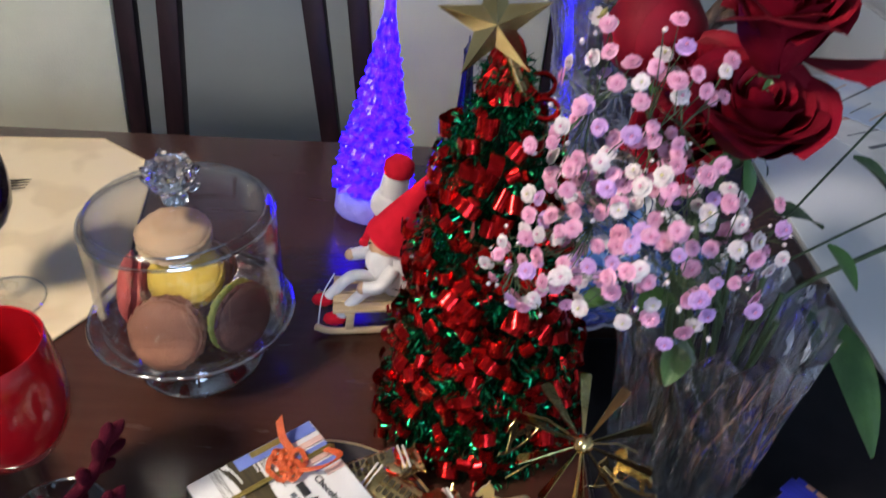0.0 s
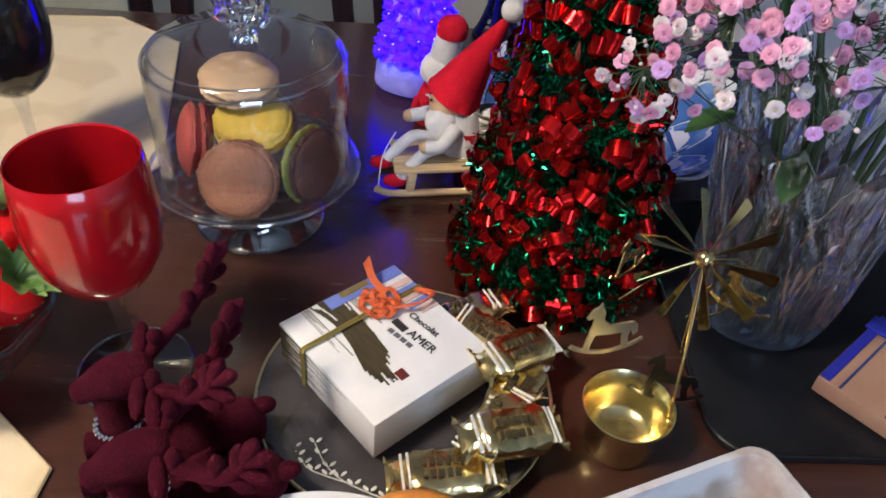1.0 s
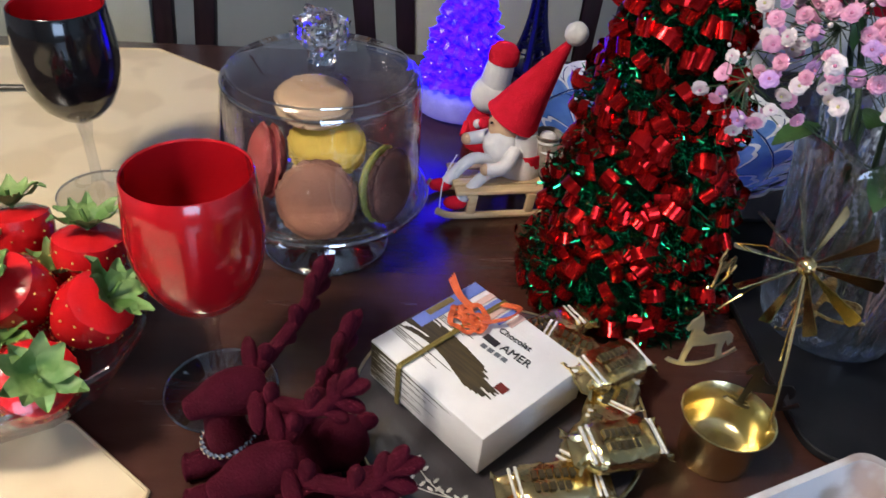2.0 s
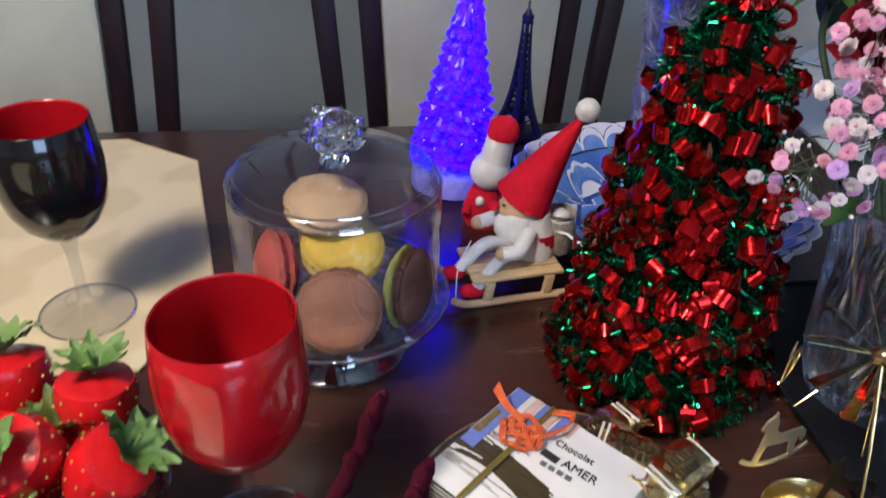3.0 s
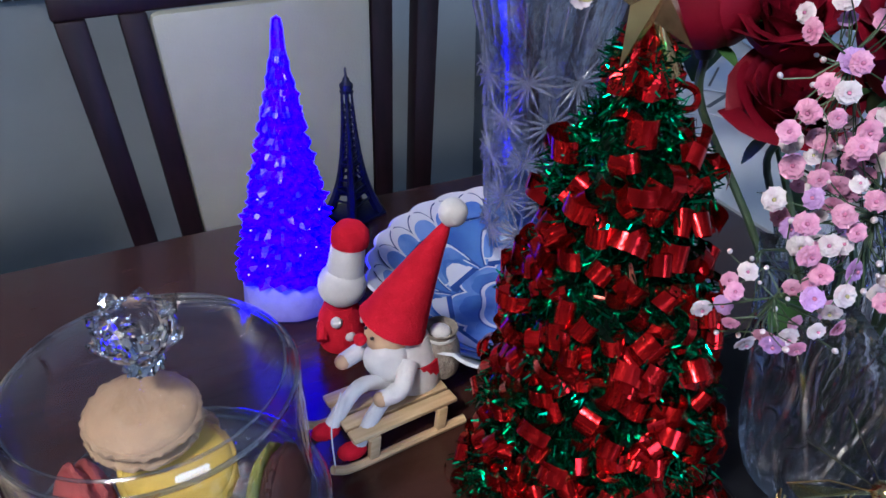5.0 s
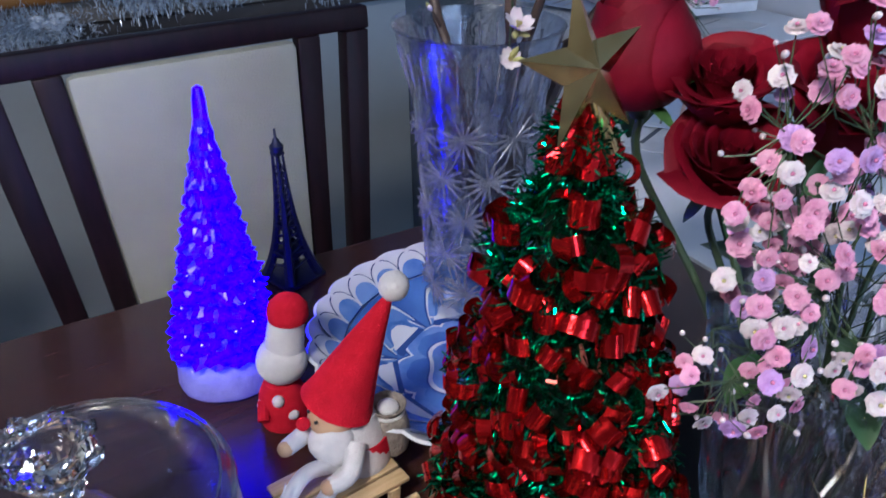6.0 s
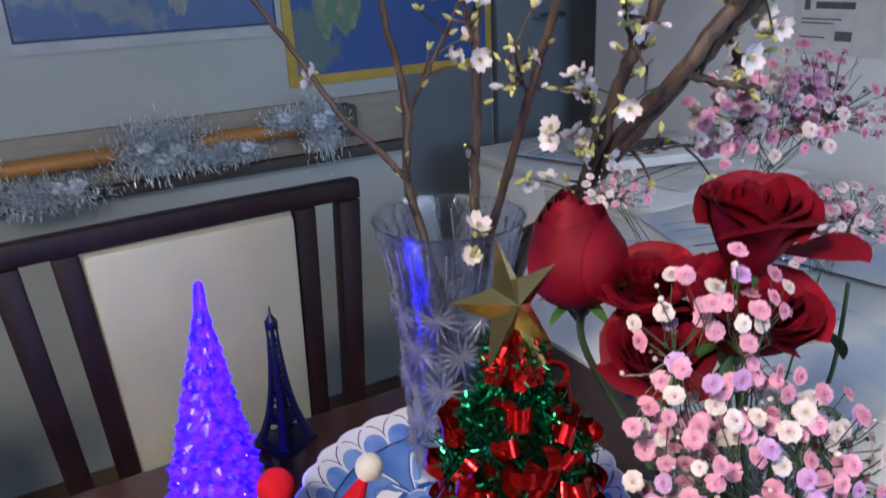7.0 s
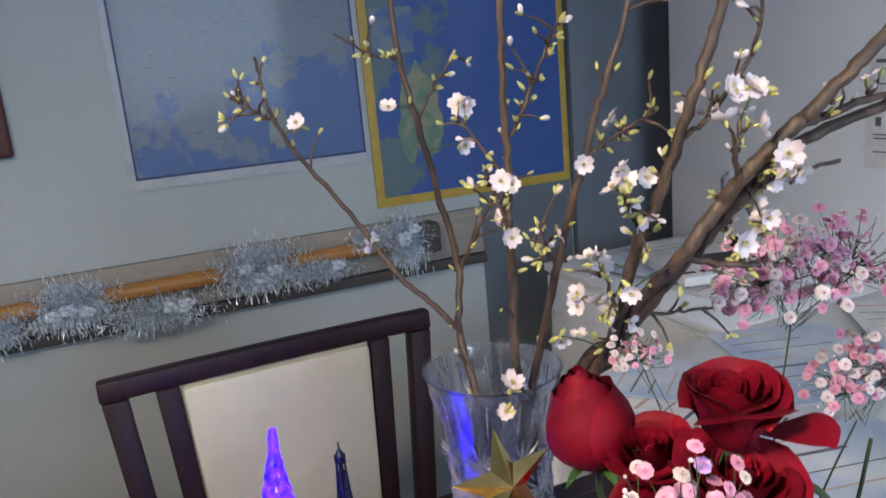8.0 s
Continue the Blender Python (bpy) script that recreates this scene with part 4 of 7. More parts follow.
# ---- flocked reindeer ----
def reindeer(name, m, mirror, label):
    """A seated flocked reindeer, one plain mesh; local x is its front."""
    v = M["velvet"]
    P = []
    def add(bm, ma=v):
        if mirror:
            bm.transform(Matrix.Diagonal((1, -1, 1, 1)))
            bmesh.ops.reverse_faces(bm, faces=bm.faces)
        P.append((bm, ma))
    add(blob(0.018, 3, 1.5, 0.85, 0.85, 0.15, 60, (-0.022, 0, 0.0165)))
    add(blob(0.014, 3, 1.0, 0.9, 1.2, 0.1, 60, (-0.042, 0.004, 0.022)))
    add(tube(smooth_path([(0.002, 0, 0.018), (0.010, 0, 0.034), (0.012, 0, 0.052), (0.010, 0, 0.064)]), [0.0122 - 0.00025 * i for i in range(19)], 14))
    add(tube(smooth_path([(-0.008, 0, 0.066), (0.008, 0, 0.067), (0.020, 0, 0.0625), (0.028, 0, 0.0595)], 5), [0.007, 0.0095, 0.0108, 0.0112, 0.0112, 0.0108, 0.0102, 0.0095, 0.0088, 0.008, 0.0072, 0.0066, 0.0062, 0.0058, 0.005, 0.0025], 14))
    for s in (-1, 1):
        add(blob(0.0075, 2, 0.55, 1.7, 0.7, 0.1, 80, (-0.003, s * 0.018, 0.071)))
        add(tube(smooth_path([(0.004, s * 0.010, 0.014), (0.016, s * 0.012, 0.010), (0.029, s * 0.011, 0.0070), (0.036, s * 0.011, 0.0066)]), [0.0078] * 12 + [0.0074, 0.007, 0.0068, 0.0072, 0.0075, 0.006, 0.004], 10))
        add(tube(smooth_path([(-0.030, s * 0.016, 0.012), (-0.012, s * 0.022, 0.010), (0.008, s * 0.022, 0.007)]), [0.0115, 0.011, 0.0105, 0.0098, 0.009, 0.0084, 0.008, 0.0076, 0.0072, 0.007, 0.0068, 0.0066, 0.005], 10))
        # antler sweeping back, with thick round-tipped tines
        base = Vector((-0.004, s * 0.008, 0.068))
        knee = base + Vector((-0.022, s * 0.020, 0.010))
        tip = base + Vector((-0.034, s * 0.028, 0.028))
        ap_ = smooth_path([base, knee, base + Vector((-0.029, s * 0.025, 0.018)), tip], 6)
        add(tube(ap_ + [tip + (tip - knee) * 0.06], [0.0038 - 0.00004 * i for i in range(len(ap_))] + [0.0015], 10))
        back = (tip - knee).normalized()
        for q, ang, ln in ((ap_[2], 66, 0.011), (ap_[4], -58, 0.010), (ap_[6], 58, 0.012), (ap_[9], -46, 0.012), (ap_[13], 46, 0.015), (ap_[14], -40, 0.014), (ap_[16], 22, 0.017), (ap_[17], -14, 0.016)):
            d = (back * math.cos(radians(ang)) + Vector((0.25, -0.35 * s, 1)).normalized() * math.sin(radians(ang))).normalized() * ln
            add(tube([q, q + d * 0.35, q + d * 0.7, q + d * 0.92, q + d * 1.02], [0.0026, 0.0034, 0.0036, 0.0022, 0.0006], 9))
    add(blob(0.006, 2, 1.2, 0.8, 0.8, 0, 1, (-0.055, 0, 0.03)))
    # rhinestone collar
    for i in range(26):
        a = 2 * math.pi * i / 26
        add(blob(0.0019, 1, at=(0.010 + 0.0131 * math.cos(a), 0.0131 * math.sin(a), 0.040 - 0.004 * math.cos(a))), M["silver"])
    return solo(name, P, label, "reindeer", m, "velvet reindeer")


reindeer("reindeer_figurine", pose(-0.178, 0.262, T + 0.0005, 0, 0, 194), False, "burgundy flocked reindeer figurine with a rhinestone collar")
reindeer("reindeer_figurine", pose(-0.159, 0.220, T + 0.0005, 0, 0, 198), True, "burgundy flocked reindeer figurine crouching beside the other")

# ---- dark plate with gift box ----
PX, PY = -0.052, 0.303
pl = thing("dark_plate", "smoked dark plate with a thin gold rim", "plate", pose(PX, PY, T))
part("dish", lathe([(0, 0), (0.045, 0), (0.05, 0.001), (0.074, 0.008), (0.0815, 0.0115), (0.082, 0.0125), (0.0805, 0.0128), (0.072, 0.0098), (0.052, 0.0036), (0.045, 0.003), (0, 0.003)], 80), M["darkplate"], pl)
bm = lathe([(0.0810, 0.0124), (0.0824, 0.0122), (0.0828, 0.0130), (0.0820, 0.0137), (0.0808, 0.0134)], 80)
part("gold_rim", bm, M["brushed"], pl, "thin gold rim")
for (pts) in ([(-0.048, -0.030, 0.0042), (-0.035, -0.052, 0.0072), (-0.012, -0.066, 0.0100), (0.01, -0.072, 0.0108)], [(-0.058, -0.036, 0.0068), (-0.048, -0.050, 0.0086), (-0.028, -0.058, 0.0088)]):
    pth = smooth_path(pts, 6)
    part("painted_twig", tube([p + Vector((0, 0, 0.0004)) for p in pth], 0.00035, 5), M["whiteink"], pl)
    for i, p in enumerate(pth[1:-3:2]):
        for s in (-1, 1):
            part("painted_leaf", moved(blob(0.0019, 1, 1.2, 0.55, 0.2), Matrix.Translation(p + Vector((0.002 * s, 0.0024, 0.0008))) @ Matrix.Rotation(s * 0.8, 4, "Z")), M["whiteink"], pl)

BW, BD, BH = 0.0875, 0.0815, 0.028
bxm = Matrix.Translation((-0.0645, 0.3195, T + 0.0098)) @ Matrix.Rotation(radians(-49.5), 4, "Z") @ Matrix.Rotation(radians(1.5), 4, "Y")
bx = thing("gift_box", "white chocolate gift box with dark brush strokes and orange knot", "gift box", bxm)
part("carton", box(-BW / 2, BW / 2, -BD / 2, BD / 2, 0, BH, 0.0008, 2), M["paper"], bx)
rb_ = random.Random(5)
# local: x runs to the front corner, y to the right one
stroke = bmesh.new()
LANES, COLS = 16, 40
ends = [0.026 - 0.016 * abs(2 * j / LANES - 0.9) ** 1.6 + rb_.uniform(-0.007, 0.006) for j in range(LANES)]
starts = [-BW / 2 + (rb_.uniform(0, 0.020) if j < 4 or j > 13 else 0) for j in range(LANES)]
rows = []
for i in range(COLS + 1):
    x = -BW / 2 + 0.072 * i / COLS
    low, high = -0.0215 + 0.004 * math.sin(i * 0.12), -0.0050 + 0.0035 * math.sin(1.2 + i * 0.07) + 0.0008 * noise.noise(Vector((i * 0.6, 3, 0)))
    rows.append([stroke.verts.new((x, low + (high - low) * j / LANES + 0.0004 * noise.noise(Vector((i * 0.9, j, 5))), BH + 0.0004)) for j in range(LANES + 1)])
for i in range(COLS):
    x = -BW / 2 + 0.072 * (i + 0.5) / COLS
    for j in range(LANES):
        if starts[j] <= x <= ends[j]:
            stroke.faces.new((rows[i][j], rows[i + 1][j], rows[i + 1][j + 1], rows[i][j + 1]))
bmesh.ops.delete(stroke, geom=[v for v in stroke.verts if not v.link_faces], context="VERTS")
part("brush_stroke", stroke, M["ink"], bx, "broad dark olive brush stroke print", flat=True)
for j in range(9):
    y0 = -0.027 + 0.0011 * j if j < 5 else 0.0005 + 0.0012 * (j - 5)
    part("brush_streak", box(-BW / 2 + 0.001, -BW / 2 + rb_.uniform(0.012, 0.045), y0, y0 + rb_.uniform(0.0002, 0.0005), BH + 0.0003, BH + 0.0005), M["ink"], bx)
stroke = bmesh.new()
for i in range(46):
    z = 0.002 + 0.00055 * i
    x0 = -BW / 2 + 0.001
    x1 = x0 + BW * rb_.uniform(0.05, 0.75) * (0.6 + 0.4 * math.sin(i * 0.4) ** 2)
    vs = [stroke.verts.new(p) for p in ((x0, -BD / 2 - 0.0004, z), (x1, -BD / 2 - 0.0004, z + 0.0001), (x1, -BD / 2 - 0.0004, z + 0.0004), (x0, -BD / 2 - 0.0004, z + rb_.uniform(0.0003, 0.0011)))]
    stroke.faces.new(vs)
tagged(part("brush_stroke", stroke, M["ink"], bx, "thin dark brush streaks", flat=True), kind="stuff")
part("rust_stroke", box(0.0235, 0.0300, -0.0125, -0.0070, BH + 0.0005, BH + 0.0008), M["inkred"], bx, "rust red stroke end")
for i, (k, ma) in enumerate((("inkpink", 0), ("inkblue", 1), ("inkpink", 2), ("inkblue", 3), ("inkpink", 4))):
    part("printed_stripe", box(-0.030 + 0.0135 * i * 0.45, -0.0255 + 0.0135 * i * 0.45, 0.012 + 0.004 * i, BD / 2 - 0.0006, BH + 0.0004, BH + 0.0008), M[k], bx, flat=True)
part("corner_print", box(-BW / 2 + 0.001, -0.034, -0.012, BD / 2 - 0.001, BH + 0.0004, BH + 0.0007), M["inkblue"], bx)
part("corner_gold", box(-BW / 2 + 0.0015, -0.038, -0.002, 0.018, BH + 0.0008, BH + 0.0011), M["goldcord"], bx)


def writing(text, size, m, parent, ma="text", name="lettering", ext=0.0002):
    cu = bpy.data.curves.new(name, "FONT")
    cu.body, cu.size, cu.extrude = text, size, ext
    tmp = bpy.data.objects.new(name, cu)
    me = bpy.data.meshes.new_from_object(tmp)
    bpy.data.objects.remove(tmp)
    me.materials.clear()
    me.materials.append(M[ma])
    return share(name, me, parent, m)


# rows of print run along the right-hand edge
tm = Matrix.Rotation(radians(5), 4, "Z")
writing("Chocolat", 0.0060, Matrix.Translation((-0.0046, 0.0200, BH + 0.0006)) @ tm, bx)
writing("AMER", 0.0078, Matrix.Translation((0.0058, 0.0102, BH + 0.0006)) @ tm, bx)
part("print_bar", box(-0.0065, 0.0035, 0.0092, 0.0140, BH + 0.0004, BH + 0.0007), M["text"], bx)
for i in range(4):
    part("print_bar", moved(box(0.0048 * i, 0.0048 * i + 0.0034, 0, 0.0030, 0, 0.0003), Matrix.Translation((-0.0027, 0.0034, BH + 0.0005)) @ tm), M["greyink"], bx)
# cord round the box
cx = -0.0185
cord = [(cx, -BD / 2 - 0.0012, -0.0003), (cx, -BD / 2 - 0.0014, BH), (cx, -BD / 2, BH + 0.0014), (cx, 0.0, BH + 0.002), (cx, BD / 2, BH + 0.0014), (cx, BD / 2 + 0.0014, BH), (cx, BD / 2 + 0.0012, -0.0003)]
for o in (-0.0008, 0.0008):
    part("cord", tube([(x + o, y, z) for x, y, z in cord], 0.0009, 6), M["goldcord"], bx, "olive gold cord")
KX, KY, KZ = cx - 0.002, 0.012, BH + 0.0035
for r_, ph, cxk, cyk in ((0.0085, 0, 0.0, 0.004), (0.0085, 0.6, 0.0, -0.004), (0.0065, 0.3, 0.005, 0.0), (0.0065, 0.3, -0.005, 0.0)):
    for o in (-0.0012, 0, 0.0012):
        pts = []
        for i in range(29):
            a = 2 * math.pi * i / 28
            pts.append((KX + cxk + (r_ + o) * math.cos(a), KY + cyk + (r_ + o) * 0.85 * math.sin(a), KZ + 0.0014 * math.sin(4 * a + ph)))
        part("knot_loop", tube(pts, 0.00062, 6), M["orangecord"], bx, "orange paper cord knot")
for k in range(4):
    o = 0.0012 * k
    part("cord_tail", tube(smooth_path([(KX - 0.004, KY + 0.006 + o, KZ), (KX - 0.014, KY + 0.004 + o, KZ + 0.004), (KX - 0.026, KY + 0.008 + o, KZ + 0.007 + 0.001 * k)]), 0.0006, 6), M["orangecord"], bx)
    part("cord_tail", tube(smooth_path([(KX + 0.006, KY - 0.002 + o, KZ), (KX + 0.016, KY + 0.012 + o, KZ + 0.003), (KX + 0.014, KY + 0.026 + o, KZ + 0.001), (KX + 0.004, KY + 0.022 + o, KZ)]), 0.0006, 6), M["orangecord"], bx)


# ---- wrapped sweets ----
def sweet(m, seed):
    t = thing("wrapped_candy", "caramel candy in a twisted gold foil wrapper", "candy", m, "wrapped candies on the plate")
    r = random.Random(seed)
    bm = bmesh.new()
    nx, na = 26, 20
    g = []
    for i in range(nx):
        u = -1 + 2 * i / (nx - 1)
        x = u * 0.026
        if abs(u) < 0.55:
            ry, rz = 0.0108, 0.0068
        else:
            k = (abs(u) - 0.55) / 0.45
            ry = 0.0108 - 0.004 * math.sin(k * math.pi) + 0.0006 * k
            rz = 0.0068 * (1 - k) ** 1.6 + 0.0006
        row = []
        for j in range(na):
            a = 2 * math.pi * j / na
            c, s = math.cos(a), math.sin(a)
            y = ry * math.copysign(abs(c) ** 0.6, c)
            z = rz * math.copysign(abs(s) ** 0.6, s)
            n = noise.noise(Vector((x * 240 + seed * 5, y * 190, z * 190)))
            row.append(bm.verts.new((x + 0.0007 * n, y + 0.0009 * n, z + 0.0012 * n + (0.0012 * math.sin(y * 1400) if abs(u) > 0.7 else 0))))
        g.append(row)
    for p, q in zip(g, g[1:]):
        for j in range(na):
            bm.faces.new((p[j], p[(j + 1) % na], q[(j + 1) % na], q[j]))
    bm.faces.new(g[0][::-1])
    bm.faces.new(g[-1])
    part("wrapper", bm, M["goldfoil"], t, sharp=25)
    for s in (-1, 1):
        for k in (0, 1):
            part("white_stripe", box(s * (0.0165 + 0.0028 * k) - 0.0006, s * (0.0165 + 0.0028 * k) + 0.0006, -0.0085, 0.0085, 0.0046 - 0.0008 * k, 0.0058 - 0.0008 * k, 0.0002), M["whiteink"], t)
    for j in range(2):
        for i in range(6 - j):
            part("print_bar", box(-0.011 + 0.0034 * i, -0.0088 + 0.0034 * i, 0.001 - 0.006 * j, 0.0046 - 0.006 * j, 0.0066, 0.0078), M["ink"], t)
    return t


for i, (x, y, z, a, tilt) in enumerate(((-0.030, 0.246, 0.0165, 8, 3), (-0.004, 0.274, 0.0195, 50, -8), (0.010, 0.300, 0.018, 62, 6), (-0.002, 0.338, 0.018, -30, 10), (0.003, 0.262, 0.030, 20, 14), (-0.019, 0.356, 0.018, 20, -10), (0.012, 0.318, 0.0285, 35, 12))):
    sweet(Matrix.Translation((x, y, T + z)) @ Matrix.Rotation(radians(a), 4, "Z") @ Matrix.Rotation(radians(tilt), 4, "Y") @ Matrix.Rotation(radians(tilt), 4, "X") @ Matrix.Scale(1.18, 4), i)

# ---- fruit plate ----
fp = thing("white_plate", "plain white porcelain plate holding fruit", "plate", pose(-0.088, 0.154, T))
part("dish", lathe([(0, 0), (0.045, 0), (0.05, 0.002), (0.074, 0.013), (0.0815, 0.0165), (0.0805, 0.018), (0.072, 0.0155), (0.05, 0.005), (0, 0.004)], 72), M["porcelain"], fp)
ap = thing("apple", "red apple lying on the white plate", "apple", aim((-0.131, 0.158, T + 0.0445), (0.25, -0.3, 1)))
part("flesh", lathe([(0, 0.024), (0.004, 0.026), (0.012, 0.033), (0.022, 0.033), (0.031, 0.026), (0.037, 0.012), (0.037, -0.003), (0.031, -0.018), (0.022, -0.029), (0.012, -0.033), (0.005, -0.031), (0, -0.028)], 40, lambda a, r, z: (1 + 0.02 * math.cos(5 * a + 1), 0)), M["apple"], ap)
part("stalk", tube([(0, 0, 0.022), (0.001, 0, 0.032), (0.004, 0.001, 0.04)], 0.0012, 6), M["bark"], ap)
og = thing("orange", "ripe orange lying on the white plate", "orange", aim((-0.046, 0.178, T + 0.0435), (-0.1, -0.4, 1)))
part("peel", lathe([(0, 0.0335), (0.003, 0.0338), (0.012, 0.0325), (0.024, 0.026), (0.033, 0.013), (0.0365, 0), (0.033, -0.014), (0.024, -0.026), (0.012, -0.033), (0, -0.0345)], 44), M["orange"], og)
part("stalk_scar", lathe([(0, 0.0345), (0.0016, 0.0343), (0.002, 0.0336), (0, 0.0334)], 10), M["stem"], og)

# ---- blueberry dish ----
BDM = Matrix.Translation((0.081, 0.180, T)) @ Matrix.Rotation(radians(21.5), 4, "Z")
bd = thing("ceramic_dish", "rectangular marbled ceramic dish with rounded corners", "dish", BDM)


def rrect(hx, hy, r, n=6):
    o = []
    for cx_, cy_, a0 in ((hx - r, hy - r, 0), (-hx + r, hy - r, 90), (-hx + r, -hy + r, 180), (hx - r, -hy + r, 270)):
        for k in range(n + 1):
            a = radians(a0 + 90 * k / n)
            o.append((cx_ + r * math.cos(a), cy_ + r * math.sin(a)))
    return o


bm = bmesh.new()
rings = []
for hx, hy, r, z in ((0.045, 0.030, 0.012, 0), (0.052, 0.037, 0.013, 0.004), (0.0615, 0.047, 0.012, 0.030), (0.0655, 0.050, 0.012, 0.043), (0.0650, 0.0495, 0.012, 0.0455), (0.0615, 0.0460, 0.011, 0.0455), (0.0585, 0.0435, 0.011, 0.034), (0.050, 0.035, 0.012, 0.010), (0.044, 0.029, 0.012, 0.007)):
    rings.append([bm.verts.new((x, y, z)) for x, y in rrect(hx, hy, r)])
for p, q in zip(rings, rings[1:]):
    n = len(p)
    for i in range(n):
        bm.faces.new((p[i], p[(i + 1) % n], q[(i + 1) % n], q[i]))
bm.faces.new(rings[0][::-1])
bm.faces.new(rings[-1])
part("dish", bm, M["stone"], bd, sharp=60)


def blueberry(m):
    t = thing("blueberry", "dusty dark blueberry in the ceramic dish", "blueberry", m, "blueberries")
    part("skin", lathe([(0, -0.0072), (0.004, -0.0066), (0.0072, -0.003), (0.0078, 0.0005), (0.0068, 0.0045), (0.0042, 0.0066), (0.0034, 0.0070), (0.0026, 0.0058), (0, 0.0054)], 22), M["blueberry"], t)
    part("crown", lathe([(0.0030, 0.0062), (0.0040, 0.0078), (0.0034, 0.0080), (0.0024, 0.0064)], 20, lambda a, r, z: (1 + 0.22 * math.cos(5 * a), 0)), M["blueberry"], t)
    return t


b0 = blueberry(BDM @ aim((-0.002, 0.024, 0.0190), (0.3, 0.2, 1)))
k = 0
for x, y, z in ((-0.013, 0.013, 0.015), (0.003, 0.010, 0.016), (0.030, 0.012, 0.0160), (0.017, 0.004, 0.015), (-0.03, 0.006, 0.015), (0.035, -0.004, 0.016), (-0.014, -0.004, 0.0150), (0.001, -0.007, 0.0148), (0.016, -0.012, 0.0148), (-0.03, -0.012, 0.015), (0.032, -0.02, 0.015), (-0.008, -0.02, 0.0150), (-0.006, 0.029, 0.033), (0.034, 0.026, 0.033), (0.012, 0.021, 0.029), (-0.024, 0.022, 0.028), (0.047, 0.014, 0.028), (0.02, 0.032, 0.026), (-0.036, 0.030, 0.027), (0.008, 0.0, 0.028), (-0.006, 0.002, 0.027), (0.03, 0.004, 0.028)):
    k += 1
    copy_thing(b0, BDM @ aim((x, y, z), (math.sin(k * 2.1), math.cos(k * 1.7), 0.9), k))


# ---- tinsel Christmas tree ----
TX, TY, TZ = 0.047, 0.433, T
tt = thing("tinsel_tree", "small Christmas tree of green tinsel with red foil bows", "Christmas tree", pose(TX, TY, TZ))
HT = 0.262


def cone_r(z):
    f = z / HT
    return 0.0610 * (1 - f) ** 0.58 + 0.003 + 0.005 * math.sin(f * 26)


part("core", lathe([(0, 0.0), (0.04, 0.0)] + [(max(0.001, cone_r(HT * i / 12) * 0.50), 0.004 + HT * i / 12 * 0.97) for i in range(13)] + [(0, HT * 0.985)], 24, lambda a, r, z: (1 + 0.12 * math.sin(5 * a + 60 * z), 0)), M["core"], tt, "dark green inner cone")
rt = random.Random(11)
vs, fs = [], []
for i in range(24000):
    z = HT * (1 - math.sqrt(rt.random())) if rt.random() < 0.62 else HT * rt.random()
    a = rt.uniform(0, 2 * math.pi)
    r = cone_r(z) * rt.uniform(0.62, 1.06)
    p = Vector((r * math.cos(a), r * math.sin(a), z))
    d = (Vector((math.cos(a), math.sin(a), -0.25)) * rt.uniform(0.2, 1.0) + Vector((rt.gauss(0, 0.7), rt.gauss(0, 0.7), rt.gauss(0, 0.7)))).normalized()
    ln = rt.uniform(0.004, 0.0095)
    s = d.cross(Vector((rt.gauss(0, 1), rt.gauss(0, 1), rt.gauss(0, 1)))).normalized() * rt.uniform(0.0003, 0.0007)
    n = d.cross(s).normalized() * ln * rt.uniform(-0.3, 0.3)
    k = len(vs)
    q = p + d * ln * 0.5 + n
    e = p + d * ln
    vs += [p - s, p + s, q + s, q - s, e + s * 0.6, e - s * 0.6]
    fs += [(k, k + 1, k + 2, k + 3), (k + 3, k + 2, k + 4, k + 5)]
me = bpy.data.meshes.new("tinsel_needles")
me.from_pydata([tuple(v) for v in vs], [], fs)
me.materials.append(M["tinsel"])
tagged(share("tinsel_needles", me, tt, Matrix()), "fine shiny green tinsel strips", kind="stuff")


def ribbon_mesh(seed):
    r = random.Random(seed)
    bm = bmesh.new()
    w, ln, turn = r.uniform(0.0034, 0.0058), r.uniform(0.015, 0.023), r.uniform(1.8, 4.4)
    rows = []
    for i in range(11):
        u = i / 10
        a = turn * (u - 0.5)
        rad = ln / turn
        c = Vector((rad * math.sin(a), 0, rad * math.cos(a) - rad))
        tw = 0.35 * (u - 0.5) * math.sin(seed)
        s = Vector((0, w * math.cos(tw), w * math.sin(tw)))
        rows.append((bm.verts.new(c - s), bm.verts.new(c + s)))
    for p, q in zip(rows, rows[1:]):
        bm.faces.new((p[0], p[1], q[1], q[0]))
    return mesh_of("foil_ribbon", [(bm, M["redfoil"])], False, 25)


ribbons = [ribbon_mesh(50 + i) for i in range(12)]
for i in range(299):
    f = ((i + 0.5) / 199) if i < 199 else (0.52 + 0.47 * (i - 199) / 100)
    z = HT * (1 - math.sqrt(1 - f * 0.985)) + 0.004
    a = 2.39996 * i + rt.uniform(-0.3, 0.3)
    r = cone_r(z) * rt.uniform(0.95, 1.08) + 0.0052 + 0.0030 * z / HT
    out = Vector((math.cos(a), math.sin(a), rt.uniform(-0.3, 0.6))) + Vector((rt.gauss(0, 0.25), rt.gauss(0, 0.25), rt.gauss(0, 0.25)))
    out.normalize()
    tan = Vector((-math.sin(a), math.cos(a), rt.gauss(-0.2, 0.45)))
    tan = (tan - out * tan.dot(out)).normalized()
    side = out.cross(tan)
    mr_ = Matrix((tan, side, out)).transposed().to_4x4()
    mr_.translation = (r * math.cos(a), r * math.sin(a), z)
    share("foil_ribbon", ribbons[i % 12], tt, mr_)
